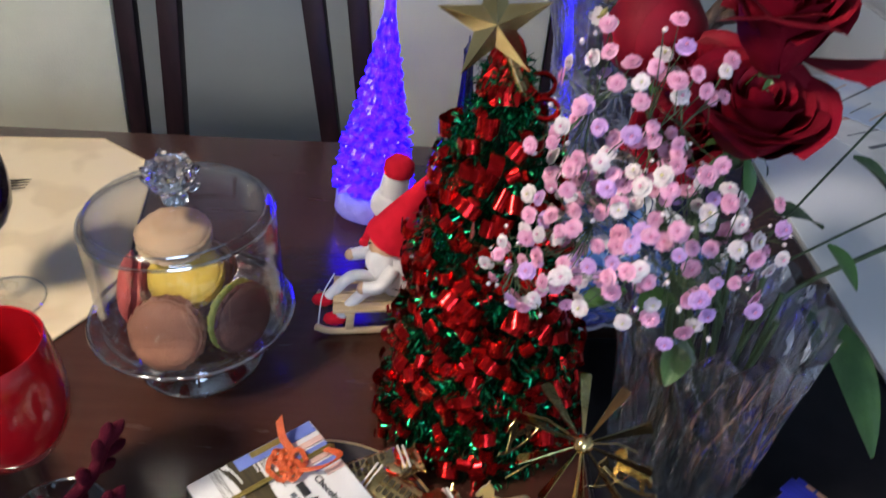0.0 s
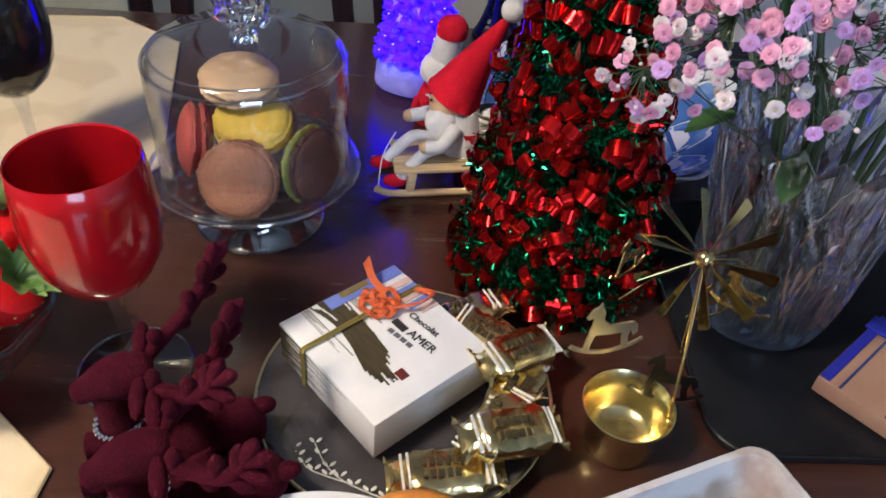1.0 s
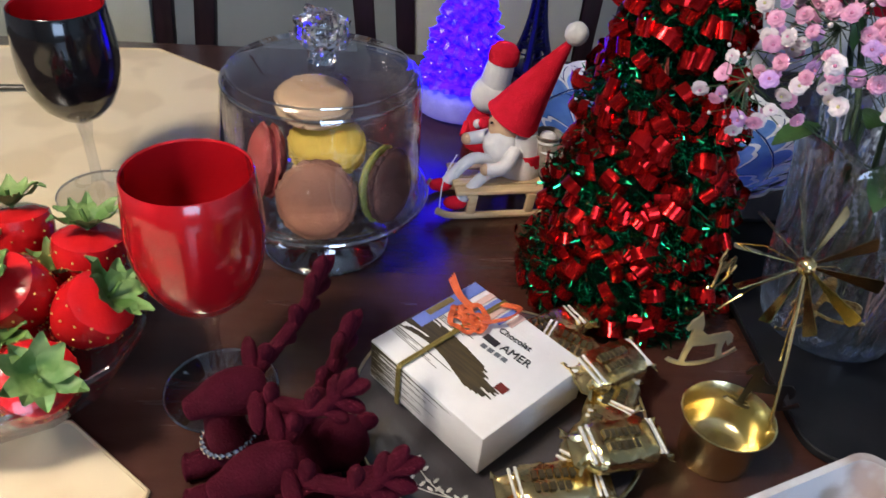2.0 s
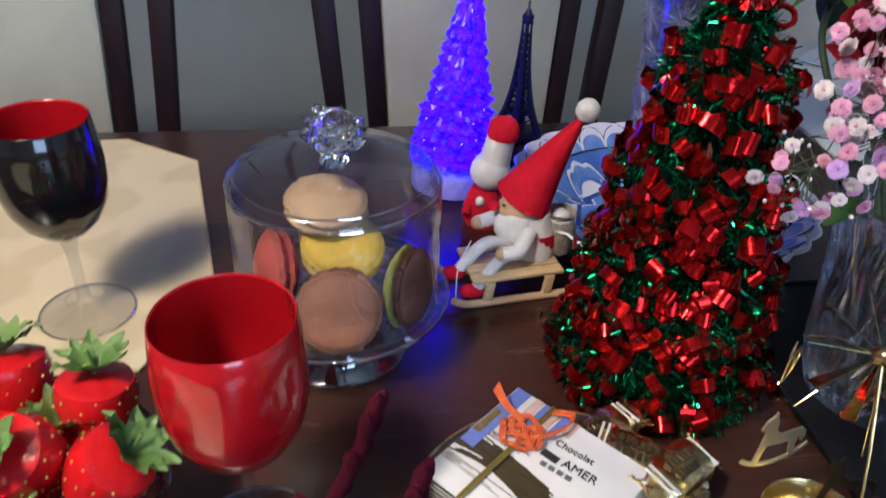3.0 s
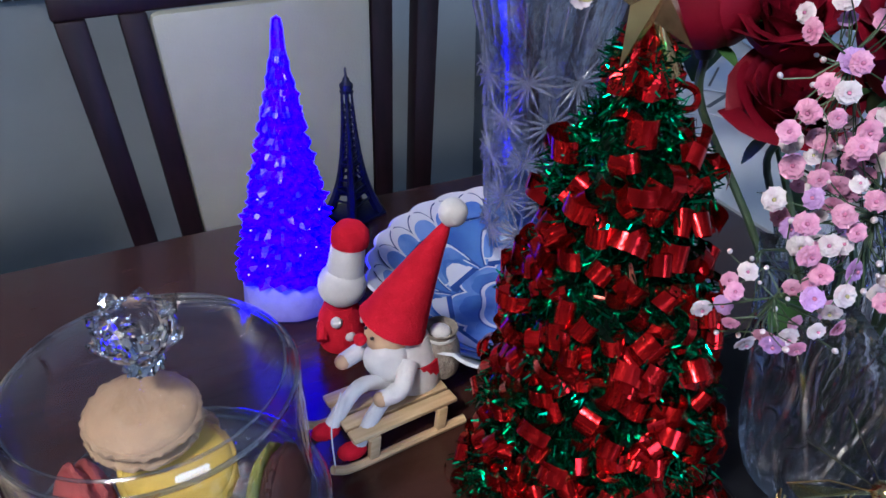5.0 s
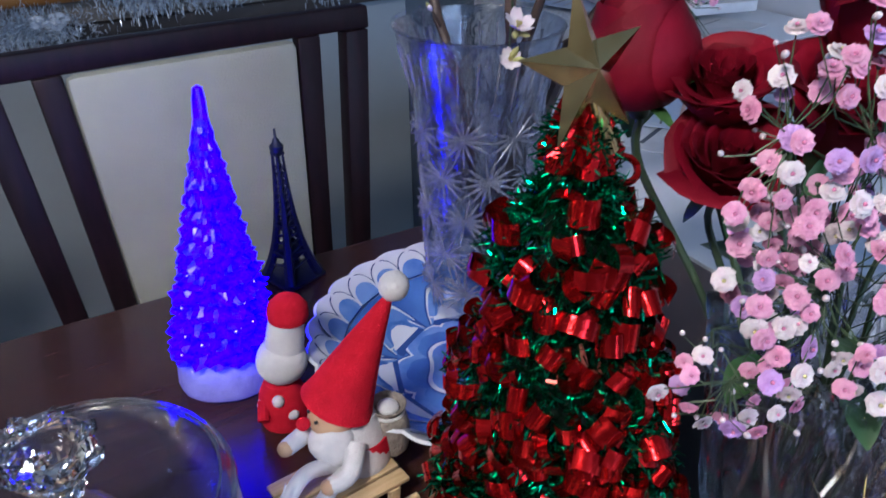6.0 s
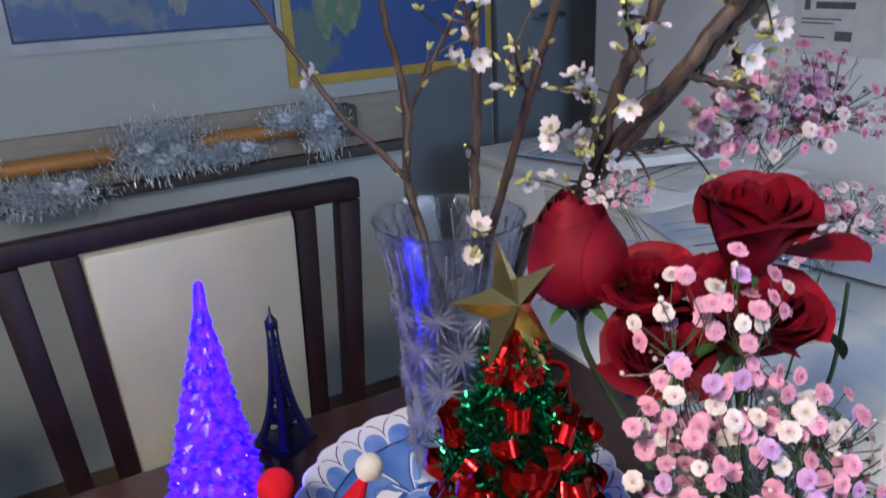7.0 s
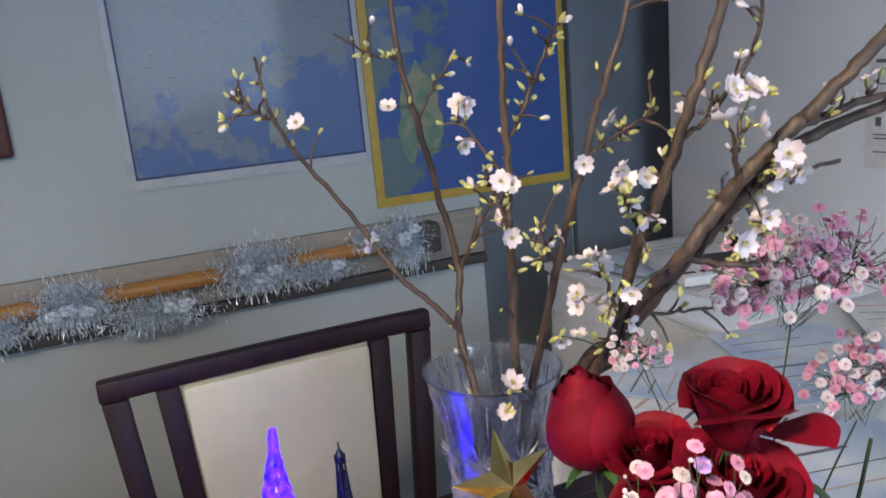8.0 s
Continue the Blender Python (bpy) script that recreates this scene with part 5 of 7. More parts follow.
# shorter curls of the same foil, deeper in the tinsel
bits = []
for i in range(430):
    z = HT * (1 - math.sqrt(1 - rt.random() * 0.985)) + 0.004
    a = rt.uniform(0, 2 * math.pi)
    r = cone_r(z) * rt.uniform(0.86, 1.06)
    bm = bmesh.new()
    w, ln, turn = rt.uniform(0.0026, 0.0048), rt.uniform(0.011, 0.018), rt.uniform(1.4, 3.8)
    rows = [(bm.verts.new((ln / turn * math.sin(turn * (u - 0.5)), -w, ln / turn * math.cos(turn * (u - 0.5)))), bm.verts.new((ln / turn * math.sin(turn * (u - 0.5)), w, ln / turn * math.cos(turn * (u - 0.5))))) for u in [j / 6 for j in range(7)]]
    for p, q in zip(rows, rows[1:]):
        bm.faces.new((p[0], p[1], q[1], q[0]))
    dv = Vector((math.cos(a) + rt.gauss(0, 0.4), math.sin(a) + rt.gauss(0, 0.4), rt.gauss(0.1, 0.5))).normalized()
    bits.append((moved(bm, Matrix.Translation((r * math.cos(a), r * math.sin(a), z)) @ dv.to_track_quat("Z", "X").to_matrix().to_4x4() @ Matrix.Rotation(rt.uniform(0, 6.3), 4, "Z")), M["redfoil"]))
tagged(share("foil_curl", mesh_of("foil_curls", bits, False, 30), tt, Matrix()), "small red foil curls", kind="stuff")
# crumpled red foil cone at the tip
part("foil_tip", lathe([(0.015, HT - 0.020), (0.0135, HT - 0.014), (0.0118, HT - 0.008), (0.010, HT - 0.002), (0.008, HT + 0.004), (0.006, HT + 0.009), (0.002, HT + 0.015), (0, HT + 0.016)], 26, lambda a, r, z: (1 + 0.42 * noise.noise(Vector((3.4 * math.cos(a), 3.4 * math.sin(a), z * 260))) + 0.12 * math.sin(7 * a + 300 * z), 0.003 * math.sin(5 * a) if z < HT - 0.02 else 0)), M["redfoil"], tt, "crumpled red foil cone", flat=True)
# pinkish-red cross-shaped bow facing the table
bow = Vector((0.033, 0.409, 0.863)) - Vector((TX, TY, TZ))
M["salmon"] = mat("salmon_foil", (0.55, 0.12, 0.09), 0.3, 0.5, scale=80, bump=0.3, bscale=300)
for k, (dx, dz) in enumerate(((-0.013, -0.002), (0.016, -0.004), (0.001, 0.013), (0.000, -0.012))):
    part("bow_tail", tube([bow + Vector((0, -0.003, 0)), bow + Vector((dx * 0.55, -0.006, dz * 0.5 - 0.001)), bow + Vector((dx, -0.002 + 0.004 * abs(dx) / 0.016, dz))], [0.0022, 0.0016, 0.0007], 6), M["salmon"], tt, "salmon red bow")
# ribbon loops hanging out at the side
for a, z, s in ((0.5, 0.165, 1), (0.2, 0.115, 1), (0.35, 0.245, 0.7), (-0.1, 0.235, 0.6)):
    r = cone_r(z)
    c = Vector((math.cos(a), math.sin(a), 0))
    pts = [c * (r + 0.012 * s + 0.012 * s * math.cos(q)) + Vector((-math.sin(a), math.cos(a), 0)) * 0.004 * math.sin(q) + Vector((0, 0, z + 0.007 * s * math.sin(q))) for q in [2 * math.pi * i / 16 for i in range(17)]]
    part("ribbon_loop", tube(pts, 0.0016, 5), M["redfoil"], tt)

# star
st = thing("star_topper", "faceted golden star tree topper", "star", Matrix.Translation((0.038, 0.4225, 0.983)) @ Matrix.Rotation(radians(4), 4, "Z") @ Matrix.Rotation(radians(-3), 4, "Y") @ Matrix.Rotation(radians(-14), 4, "X") @ Matrix.Scale(0.95, 4))
bm = bmesh.new()
rim = []
for i in range(10):
    a = math.pi / 2 + math.pi * i / 5
    r = 0.0315 if i % 2 == 0 else 0.0118
    rim.append(bm.verts.new((r * math.cos(a), 0, r * math.sin(a))))
c1, c2 = bm.verts.new((0, -0.0075, 0)), bm.verts.new((0, 0.0075, 0))
for i in range(10):
    bm.faces.new((rim[i], rim[(i + 1) % 10], c1))
    bm.faces.new((rim[(i + 1) % 10], rim[i], c2))
bmesh.ops.recalc_face_normals(bm, faces=bm.faces)
part("star", bm, M["gold"], st, flat=True)
part("socket", tube([(0.006, 0.004, -0.012), (0.016, 0.011, -0.035)], [0.003, 0.005], 10), M["gold"], st)

# ---- lit acrylic tree ----
LB, LT = Vector((-0.055, 0.684, T)), Vector((-0.036, 0.712, 0.911))
lt = thing("acrylic_tree", "lit blue acrylic Christmas tree on a frosted base", "lamp", Matrix.Translation(LB) @ (LT - LB).to_track_quat("Z", "Y").to_matrix().to_4x4())
LH = (LT - LB).length
part("base", lathe([(0, 0), (0.034, 0), (0.036, 0.004), (0.0355, 0.018), (0.032, 0.026), (0.022, 0.030), (0, 0.031)], 40, lambda a, r, z: (1 + 0.05 * noise.noise(Vector((math.cos(a) * 3, math.sin(a) * 3, z * 90))), 0)), M["snowbase"], lt, "frosted snow-like base")
pr = [(0.018, 0.026)]
n = 15
for i in range(n):
    f = i / n
    z = 0.028 + (LH - 0.05) * f
    r = 0.0345 * (1 - f) ** 0.95 + 0.004
    pr += [(r, z), (r * 0.985, z + 0.0035), (r * 0.80, z + 0.0075)]
pr += [(0.0048, LH - 0.02), (0.0042, LH - 0.008), (0.0030, LH - 0.001), (0, LH + 0.001)]
part("acrylic_body", lathe(pr, 54, lambda a, r, z: (1 + (0.10 * math.cos(18 * a + 900 * z) + 0.20 * noise.noise(Vector((math.cos(a) * 7, math.sin(a) * 7, z * 190)))) * (r > 0.005), 0)), M["led"], lt, "glowing blue ridged acrylic", sharp=20)
# small glowing dots stand in for glints on the acrylic facets
for i in range(46):
    f = R.random() ** 1.5
    z = 0.034 + (LH - 0.07) * f
    a = R.uniform(0, 6.28)
    r = 0.033 * (1 - f) ** 0.95 + 0.003
    share("light_point", ledm, lt, Matrix.Translation((r * math.cos(a), r * math.sin(a), z))) if i else None
    if i == 0:
        ledm = mesh_of("light_point", [(blob(0.0007, 1), M["ledglint"])])

# ---- tower figurine ----
ef = thing("tower_figurine", "dark navy lattice tower figurine", "figurine", pose(0.035, 0.796, T, 0, 0, 20))


def ew(z):
    return 0.0155 * math.exp(-z / 0.036) + 0.0024


part("base_plate", box(-0.0210, 0.0210, -0.0210, 0.0210, 0, 0.003, 0.0006), M["navy"], ef)
for sx in (-1, 1):
    for sy in (-1, 1):
        zs = [0.003 + 0.115 * i / 14 for i in range(15)]
        part("leg", tube([(sx * ew(z), sy * ew(z), z) for z in zs], [0.0042 * (1 - i / 17) ** 1.2 + 0.0006 for i in range(15)], 6), M["navy"], ef)
for i in range(14):
    z = 0.014 + 0.0068 * i
    w = ew(z)
    for rot in range(4):
        bmx = tube([(-w, -w, z), (w, -w, z + 0.0066)], 0.0010, 4)
        part("lattice", moved(bmx, Matrix.Rotation(rot * math.pi / 2, 4, "Z")), M["navy"], ef)
for z, w in ((0.026, 0.0125), (0.052, 0.0080), (0.118, 0.0044)):
    part("platform", box(-w, w, -w, w, z, z + 0.0028, 0.0005), M["navy"], ef)
part("cabin", lathe([(0, 0.1205), (0.0050, 0.1205), (0.0060, 0.1235), (0.0058, 0.1262), (0.0034, 0.1285), (0.0026, 0.1315), (0.0012, 0.133), (0.0009, 0.140), (0, 0.141)], 12), M["navy"], ef)

# ---- blue and white plate ----
BPX, BPY = 0.108, 0.592
bp = thing("scalloped_plate", "blue and white porcelain plate with a scalloped rim", "plate", pose(BPX, BPY, T))


def scal2(a, r, z):
    return 1 + (0.030 * (abs(math.cos(13 * a)) - 0.5) * min(1, max(0, (r - 0.09) / 0.03))), 0


part("dish", lathe([(0, 0), (0.065, 0), (0.07, 0.001), (0.098, 0.022), (0.121, 0.043), (0.1245, 0.0465), (0.1225, 0.0475), (0.118, 0.0448), (0.096, 0.0262), (0.066, 0.0055), (0, 0.0048)], 156, scal2), M["porcelain"], bp)


def bowl_z(r):
    return float(np.interp(r, [0, 0.066, 0.096, 0.118, 0.1225], [0.0048, 0.0055, 0.0262, 0.0448, 0.0475]))


def painted(pts_in, lift, ma, nm, n=9):
    """A painted shape lying on the inside of the plate: outline in (angle, radius), filled from its centroid."""
    bm = bmesh.new()
    ca = sum(p[0] for p in pts_in) / len(pts_in)
    cr = sum(p[1] for p in pts_in) / len(pts_in)
    rings = []
    for f in (1.0, 0.66, 0.33):
        rings.append([bm.verts.new(((cr + (r - cr) * f) * math.cos(ca + (a - ca) * f), (cr + (r - cr) * f) * math.sin(ca + (a - ca) * f), bowl_z(cr + (r - cr) * f) + lift)) for a, r in pts_in])
    c = bm.verts.new((cr * math.cos(ca), cr * math.sin(ca), bowl_z(cr) + lift))
    k = len(pts_in)
    for p, q in zip(rings, rings[1:]):
        for i in range(k):
            bm.faces.new((p[i], p[(i + 1) % k], q[(i + 1) % k], q[i]))
    for i in range(k):
        bm.faces.new((rings[-1][i], rings[-1][(i + 1) % k], c))
    return part(nm, bm, M[ma], bp)


M["cobaltedge"] = mat("cobalt_edge", (0.035, 0.085, 0.30), 0.16, scale=30, coat=0.4)
M["palewash"] = mat("pale_cobalt_wash", (0.075, 0.17, 0.46), 0.14, col2=(0.19, 0.32, 0.62), scale=40, coat=0.4, rvar=0.05)


def lobed(a0, r0, wa, hr, lobes, grow, n=30):
    """A cloud-edged petal: base at radius r0, tip at r0 + hr."""
    o = []
    for i in range(n):
        ph = math.pi * (i / (n - 1) - 0.5)
        r = r0 + hr * (math.cos(ph) ** 0.55 if abs(ph) < 1.57 else 0) * (0.88 + 0.12 * abs(math.cos(lobes * ph))) * grow
        o.append((a0 + wa * math.sin(ph) * 0.062 / max(0.03, r) * 1.2, r))
    return o


for k in range(26):
    a = 2 * math.pi * (k + 0.5) / 26
    painted(lobed(a, 0.101, 0.19, 0.0185, 1, 1.0), 0.0006, "navyline", "painted_scallop_line")
    painted(lobed(a, 0.102, 0.175, 0.0165, 1, 1.0), 0.0010, "porcelain", "painted_scallop")
    painted(lobed(a, 0.1015, 0.15, 0.0110, 1, 1.0), 0.0014, "palewash", "painted_scallop_wash")
ringA = [(r, bowl_z(r) + 0.0012) for r in (0.100, 0.090, 0.08, 0.07, 0.06, 0.045, 0.03)]
part("painted_ground", lathe(ringA, 96), M["bluewhite"], bp, "cobalt blue painted ground")
rq = random.Random(3)
for ring, (n_, r0, hr, wa, lb) in enumerate(((9, 0.062, 0.036, 0.30, 4), (8, 0.040, 0.030, 0.36, 4), (6, 0.014, 0.032, 0.46, 3))):
    for k in range(n_):
        a = 2 * math.pi * (k + 0.5 * ring) / n_ + rq.uniform(-0.08, 0.08)
        lift = 0.0014 + 0.0006 * ring
        painted(lobed(a, r0, wa, hr, lb, 1.0), lift, "cobaltedge", "painted_petal_line")
        painted(lobed(a, r0 + 0.0008, wa * 0.93, hr - 0.0022, lb, 1.0), lift + 0.00015, "porcelain", "painted_petal")
        painted(lobed(a, r0 + 0.0006, wa * 0.88, hr * 0.83, lb, 1.0), lift + 0.0003, "palewash", "painted_petal_wash")
        painted(lobed(a, r0 + 0.0004, wa * 0.66, hr * 0.55, 3, 1.0), lift + 0.00045, "bluewhite", "painted_petal_heart")

# ---- tall cut-glass vase ----
VX, VY = 0.150, 0.668
tv = thing("cut_glass_vase", "tall cut glass vase with a flared beaded rim", "vase", pose(VX, VY, T + 0.0085))
VP = [(0, 0), (0.036, 0), (0.040, 0.003), (0.0405, 0.03), (0.0415, 0.08), (0.044, 0.14), (0.050, 0.19), (0.0585, 0.2235), (0.0600, 0.2265), (0.0580, 0.2275), (0.0485, 0.192), (0.0415, 0.14), (0.0385, 0.08), (0.0375, 0.02), (0.03, 0.014), (0, 0.013)]
part("wall", lathe(VP, 64, lambda a, r, z: (1 + (0.012 * math.cos(16 * a) if 0.02 < z < 0.2 and r > 0.039 else 0), 0)), M["cutwall"], tv)
for i in range(44):
    a = 2 * math.pi * i / 44
    share("rim_bead", beadm, tv, Matrix.Translation((0.0592 * math.cos(a), 0.0592 * math.sin(a), 0.2285))) if i else None
    if i == 0:
        beadm = mesh_of("rim_bead", [(blob(0.0023, 2), M["glass"])])


def vr(z):
    return float(np.interp(z, [0.003, 0.03, 0.08, 0.14, 0.19, 0.2235], [0.040, 0.0405, 0.0415, 0.044, 0.050, 0.0585]))


cutm = mesh_of("star_cut", [(lathe([(0.0002, -0.0215), (0.0013, -0.010), (0.0008, 0), (0.0013, 0.010), (0.0002, 0.0215)], 5), M["cutfrost"])], True)
for ring, z0 in enumerate((0.030, 0.062, 0.094, 0.126, 0.158)):
    for k in range(8):
        a = 2 * math.pi * (k + 0.5 * (ring % 2)) / 8
        for q in range(7):
            b = math.pi * q / 8
            zz = z0
            b += 0.3 * ring
            m_ = aim((vr(zz) * 1.004 * math.cos(a), vr(zz) * 1.004 * math.sin(a), zz), (math.cos(a), math.sin(a), 0)) @ Matrix.Rotation(b, 4, "Z") @ Matrix.Rotation(math.pi / 2, 4, "X")
            share("star_cut", cutm, tv, m_)
for k in range(26):
    a = 2 * math.pi * k / 26
    part("fan_cut", tube([(vr(0.185) * 1.005 * math.cos(a), vr(0.185) * 1.005 * math.sin(a), 0.183), (vr(0.215) * 1.005 * math.cos(a + 0.04), vr(0.215) * 1.005 * math.sin(a + 0.04), 0.215)], [0.0004, 0.0013], 5), M["cutfrost"], tv, flat=True)

# ---- sled, dolls, sack ----
SM = Matrix.Translation((-0.036, 0.527, T)) @ Matrix.Rotation(radians(7), 4, "Z")
sl = thing("toy_sled", "small pale pine wood toy sled on runners", "toy sled", SM)
for s in (-1, 1):
    y = s * 0.021
    pts = smooth_path([(-0.046, y, 0.0085), (-0.038, y, 0.0042), (-0.026, y, 0.003), (0.0, y, 0.003), (0.044, y, 0.003)], 4)
    part("runner", tube(pts, 0.0029, 8), M["pine"], sl)
    for x in (-0.020, 0.026):
        part("post", moved(box(-0.0032, 0.0032, -0.0022, 0.0022, 0, 0.0165, 0.0006), Matrix.Translation((x, y, 0.005)) @ Matrix.Rotation(0.12, 4, "Y")), M["pine"], sl)
for i in range(4):
    y = -0.0225 + 0.0118 * i
    part("slat", box(-0.032, 0.038, y, y + 0.0098, 0.0216, 0.0246, 0.0007), M["pine"], sl)
for x in (-0.020, 0.026):
    part("crossbar", box(x - 0.003, x + 0.003, -0.0225, 0.0225, 0.0188, 0.0214, 0.0006), M["pine"], sl)
part("cord", tube(smooth_path([(-0.044, -0.02, 0.009), (-0.040, -0.010, 0.030), (-0.030, -0.004, 0.047)]), 0.0005, 5), M["felt_white"], sl, "thin white pull cord")

W = []
fr_, fw, sk, bl = M["felt_red"], M["felt_white"], M["felt_skin"], M["plasticblack"]
SZ = T + 0.0248
W.append((lathe([(0, 0), (0.019, 0), (0.0195, 0.006), (0.016, 0.020), (0.0115, 0.034), (0, 0.038)], 24), M["felt_white"]))
W[-1][0].transform(Matrix.Translation((-0.014, 0.540, SZ)))
W.append((moved(lathe([(0.0168, 0.0), (0.0186, 0.001), (0.0176, 0.012), (0.0160, 0.0115)], 24), Matrix.Translation((-0.012, 0.541, SZ + 0.007))), fr_))
W.append((blob(0.0150, 3, 1, 1, 0.9, 0.03, 90, (-0.026, 0.544, 0.760)), sk))
W.append((blob(0.0158, 3, 0.95, 1.0, 1.05, 0.16, 110, (-0.0285, 0.540, 0.7455)), fw))
W.append((blob(0.0042, 2, at=(-0.0445, 0.5435, 0.7615)), fr_))
for dy in (-0.005, 0.006):
    W.append((blob(0.0013, 1, at=(-0.0395, 0.5405 + dy, 0.7665)), bl))
hp = [Vector((-0.022, 0.5465, 0.7655)), Vector((-0.012, 0.5445, 0.7865)), Vector((0.000, 0.542, 0.810)), Vector((0.0115, 0.5395, 0.8315))]
W.append((tube(smooth_path(hp, 6), [0.0212 * (1 - i / 18.6) + 0.0012 for i in range(19)], 24), fr_))
W.append((blob(0.0086, 3, lump=0.06, freq=200, at=(0.0145, 0.5390, 0.8375)), fw))
for (a, b, c) in (((-0.030, 0.533, SZ + 0.006), (-0.052, 0.528, SZ + 0.0145), (-0.073, 0.523, SZ - 0.006)), ((-0.028, 0.527, SZ + 0.006), (-0.044, 0.516, SZ + 0.006), (-0.062, 0.508, SZ - 0.0125))):
    pth = smooth_path([a, b, c], 6)
    W.append((tube(pth, 0.0046, 10), fw))
    W.append((blob(0.0068, 2, 1.35, 0.9, 0.75, 0.05, 90, (c[0] - 0.003, c[1] - 0.001, c[2] - 0.0005)), fr_))
for pth in ([(-0.020, 0.527, 0.748), (-0.030, 0.516, 0.739), (-0.043, 0.514, 0.738)], [(-0.026, 0.556, 0.749), (-0.042, 0.552, 0.746), (-0.056, 0.545, 0.747)]):
    sp = smooth_path(pth, 6)
    W.append((tube(sp, [0.0064 - 0.00012 * i for i in range(len(sp))], 10), fw))
    W.append((blob(0.0050, 2, at=tuple(sp[-1])), sk))
W.append((moved(lathe([(0.0162, 0.0), (0.0172, 0.002), (0.0150, 0.010), (0.0128, 0.0155), (0.0120, 0.015)], 24), Matrix.Translation((-0.0145, 0.5395, SZ + 0.0085))), fr_))
solo("gnome_doll", W, "small felt doll with tall red hat and white beard", "doll", kind="")
sack = thing("toy_sack", "small grey burlap sack on the sled", "sack", Matrix.Translation((0.0060, 0.5385, SZ + 0.0002)))
part("bag", lathe([(0, 0), (0.011, 0), (0.0125, 0.004), (0.0125, 0.018), (0.0105, 0.026), (0.009, 0.028), (0.0115, 0.033), (0.0108, 0.0335), (0.008, 0.028), (0, 0.026)], 26, lambda a, r, z: (1 + 0.07 * noise.noise(Vector((math.cos(a) * 2.5, math.sin(a) * 2.5, z * 130))), 0)), M["burlap"], sack)
part("tie", lathe([(0.0092, 0.0268), (0.0104, 0.0272), (0.0104, 0.0288), (0.0092, 0.0292)], 22), M["felt_white"], sack)
part("toy_top", blob(0.0070, 2, 1, 1, 0.6, 0.2, 90, (0, 0, 0.030)), M["felt_white"], sack)

S = []
sx0, sy0 = -0.030, 0.622
S.append((lathe([(0, 0), (0.016, 0), (0.0175, 0.006), (0.0155, 0.024), (0.011, 0.034), (0, 0.036)], 24), fr_))
S[-1][0].transform(Matrix.Translation((sx0 - 0.004, sy0, T)))
for k in range(8):
    a = 2.4 * k
    S.append((blob(0.0042, 2, at=(sx0 - 0.004 + 0.0148 * math.cos(a), sy0 + 0.0148 * math.sin(a), T + 0.009 + 0.0026 * k)), fw))
S.append((blob(0.0172, 3, 1.0, 1, 0.95, 0.04, 90, (sx0 - 0.001, sy0, T + 0.049)), fw))
S.append((tube(smooth_path([(sx0 + 0.001, sy0, T + 0.054), (sx0 + 0.004, sy0, T + 0.070), (sx0 + 0.007, sy0, T + 0.085)]), [0.0135 - 0.0002 * i for i in range(13)], 18), fw))
S.append((lathe([(0.0126, 0), (0.0134, 0.003), (0.0128, 0.010), (0.0085, 0.015), (0, 0.0165)], 24), fr_))
S[-1][0].transform(Matrix.Translation((sx0 + 0.0066, sy0, T + 0.0795)) @ Matrix.Rotation(0.12, 4, "Y"))
S.append((tube(smooth_path([(sx0 - 0.018, sy0 - 0.002, T + 0.022), (sx0 - 0.022, sy0 - 0.012, T + 0.014)]), 0.004, 8), fr_))
solo("snowman_doll", S, "white felt snowman doll with a red cap", "doll", kind="")


# ---- black tray under the vase ----
def rounded_shell(levels, cap_low=False, cap_high=False):
    """Rounded rectangles (half x, half y, corner, z) joined into one skin."""
    bm = bmesh.new()
    rings = [[bm.verts.new((x, y, z)) for x, y in rrect(hx, hy, r, 8)] for hx, hy, r, z in levels]
    n = len(rings[0])
    for p, q in zip(rings, rings[1:]):
        for i in range(n):
            bm.faces.new((p[i], p[(i + 1) % n], q[(i + 1) % n], q[i]))
    if cap_low:
        bm.faces.new(rings[0][::-1])
    if cap_high:
        bm.faces.new(rings[-1])
    return bm


M["trayblack"] = mat("black_tray", (0.006, 0.006, 0.008), 0.30, col2=(0.010, 0.010, 0.012), scale=40, spec=0.22, rvar=0.1)
ty = thing("lacquer_tray", "square black lacquer tray with rounded corners under the vase", "tray", pose(0.2375, 0.3865, T + 0.0003))
part("base", rounded_shell(((0.115, 0.114, 0.022, 0), (0.1165, 0.1155, 0.023, 0.0010), (0.1165, 0.1155, 0.023, 0.0042)), True, True), M["trayblack"], ty)
part("rim", rounded_shell(((0.1168, 0.1158, 0.023, 0.0006), (0.1190, 0.1180, 0.0255, 0.0016), (0.1195, 0.1185, 0.026, 0.0062), (0.1186, 0.1176, 0.025, 0.0068), (0.1172, 0.1162, 0.0236, 0.0060), (0.1168, 0.1158, 0.023, 0.0044))), M["trayblack"], ty, "thin raised rim")

# ---- low crystal vase with roses# ---- low crystal vase with roses and baby's breath ----
CX, CY = 0.178, 0.388
cv = thing("crystal_vase", "heavy cut crystal vase with a jagged rim", "vase", pose(CX, CY, T + 0.0046))


VASE_Z = [0, 0.015, 0.05, 0.09, 0.125, 0.150]
VASE_R = [0.041, 0.0435, 0.046, 0.050, 0.0555, 0.0590]


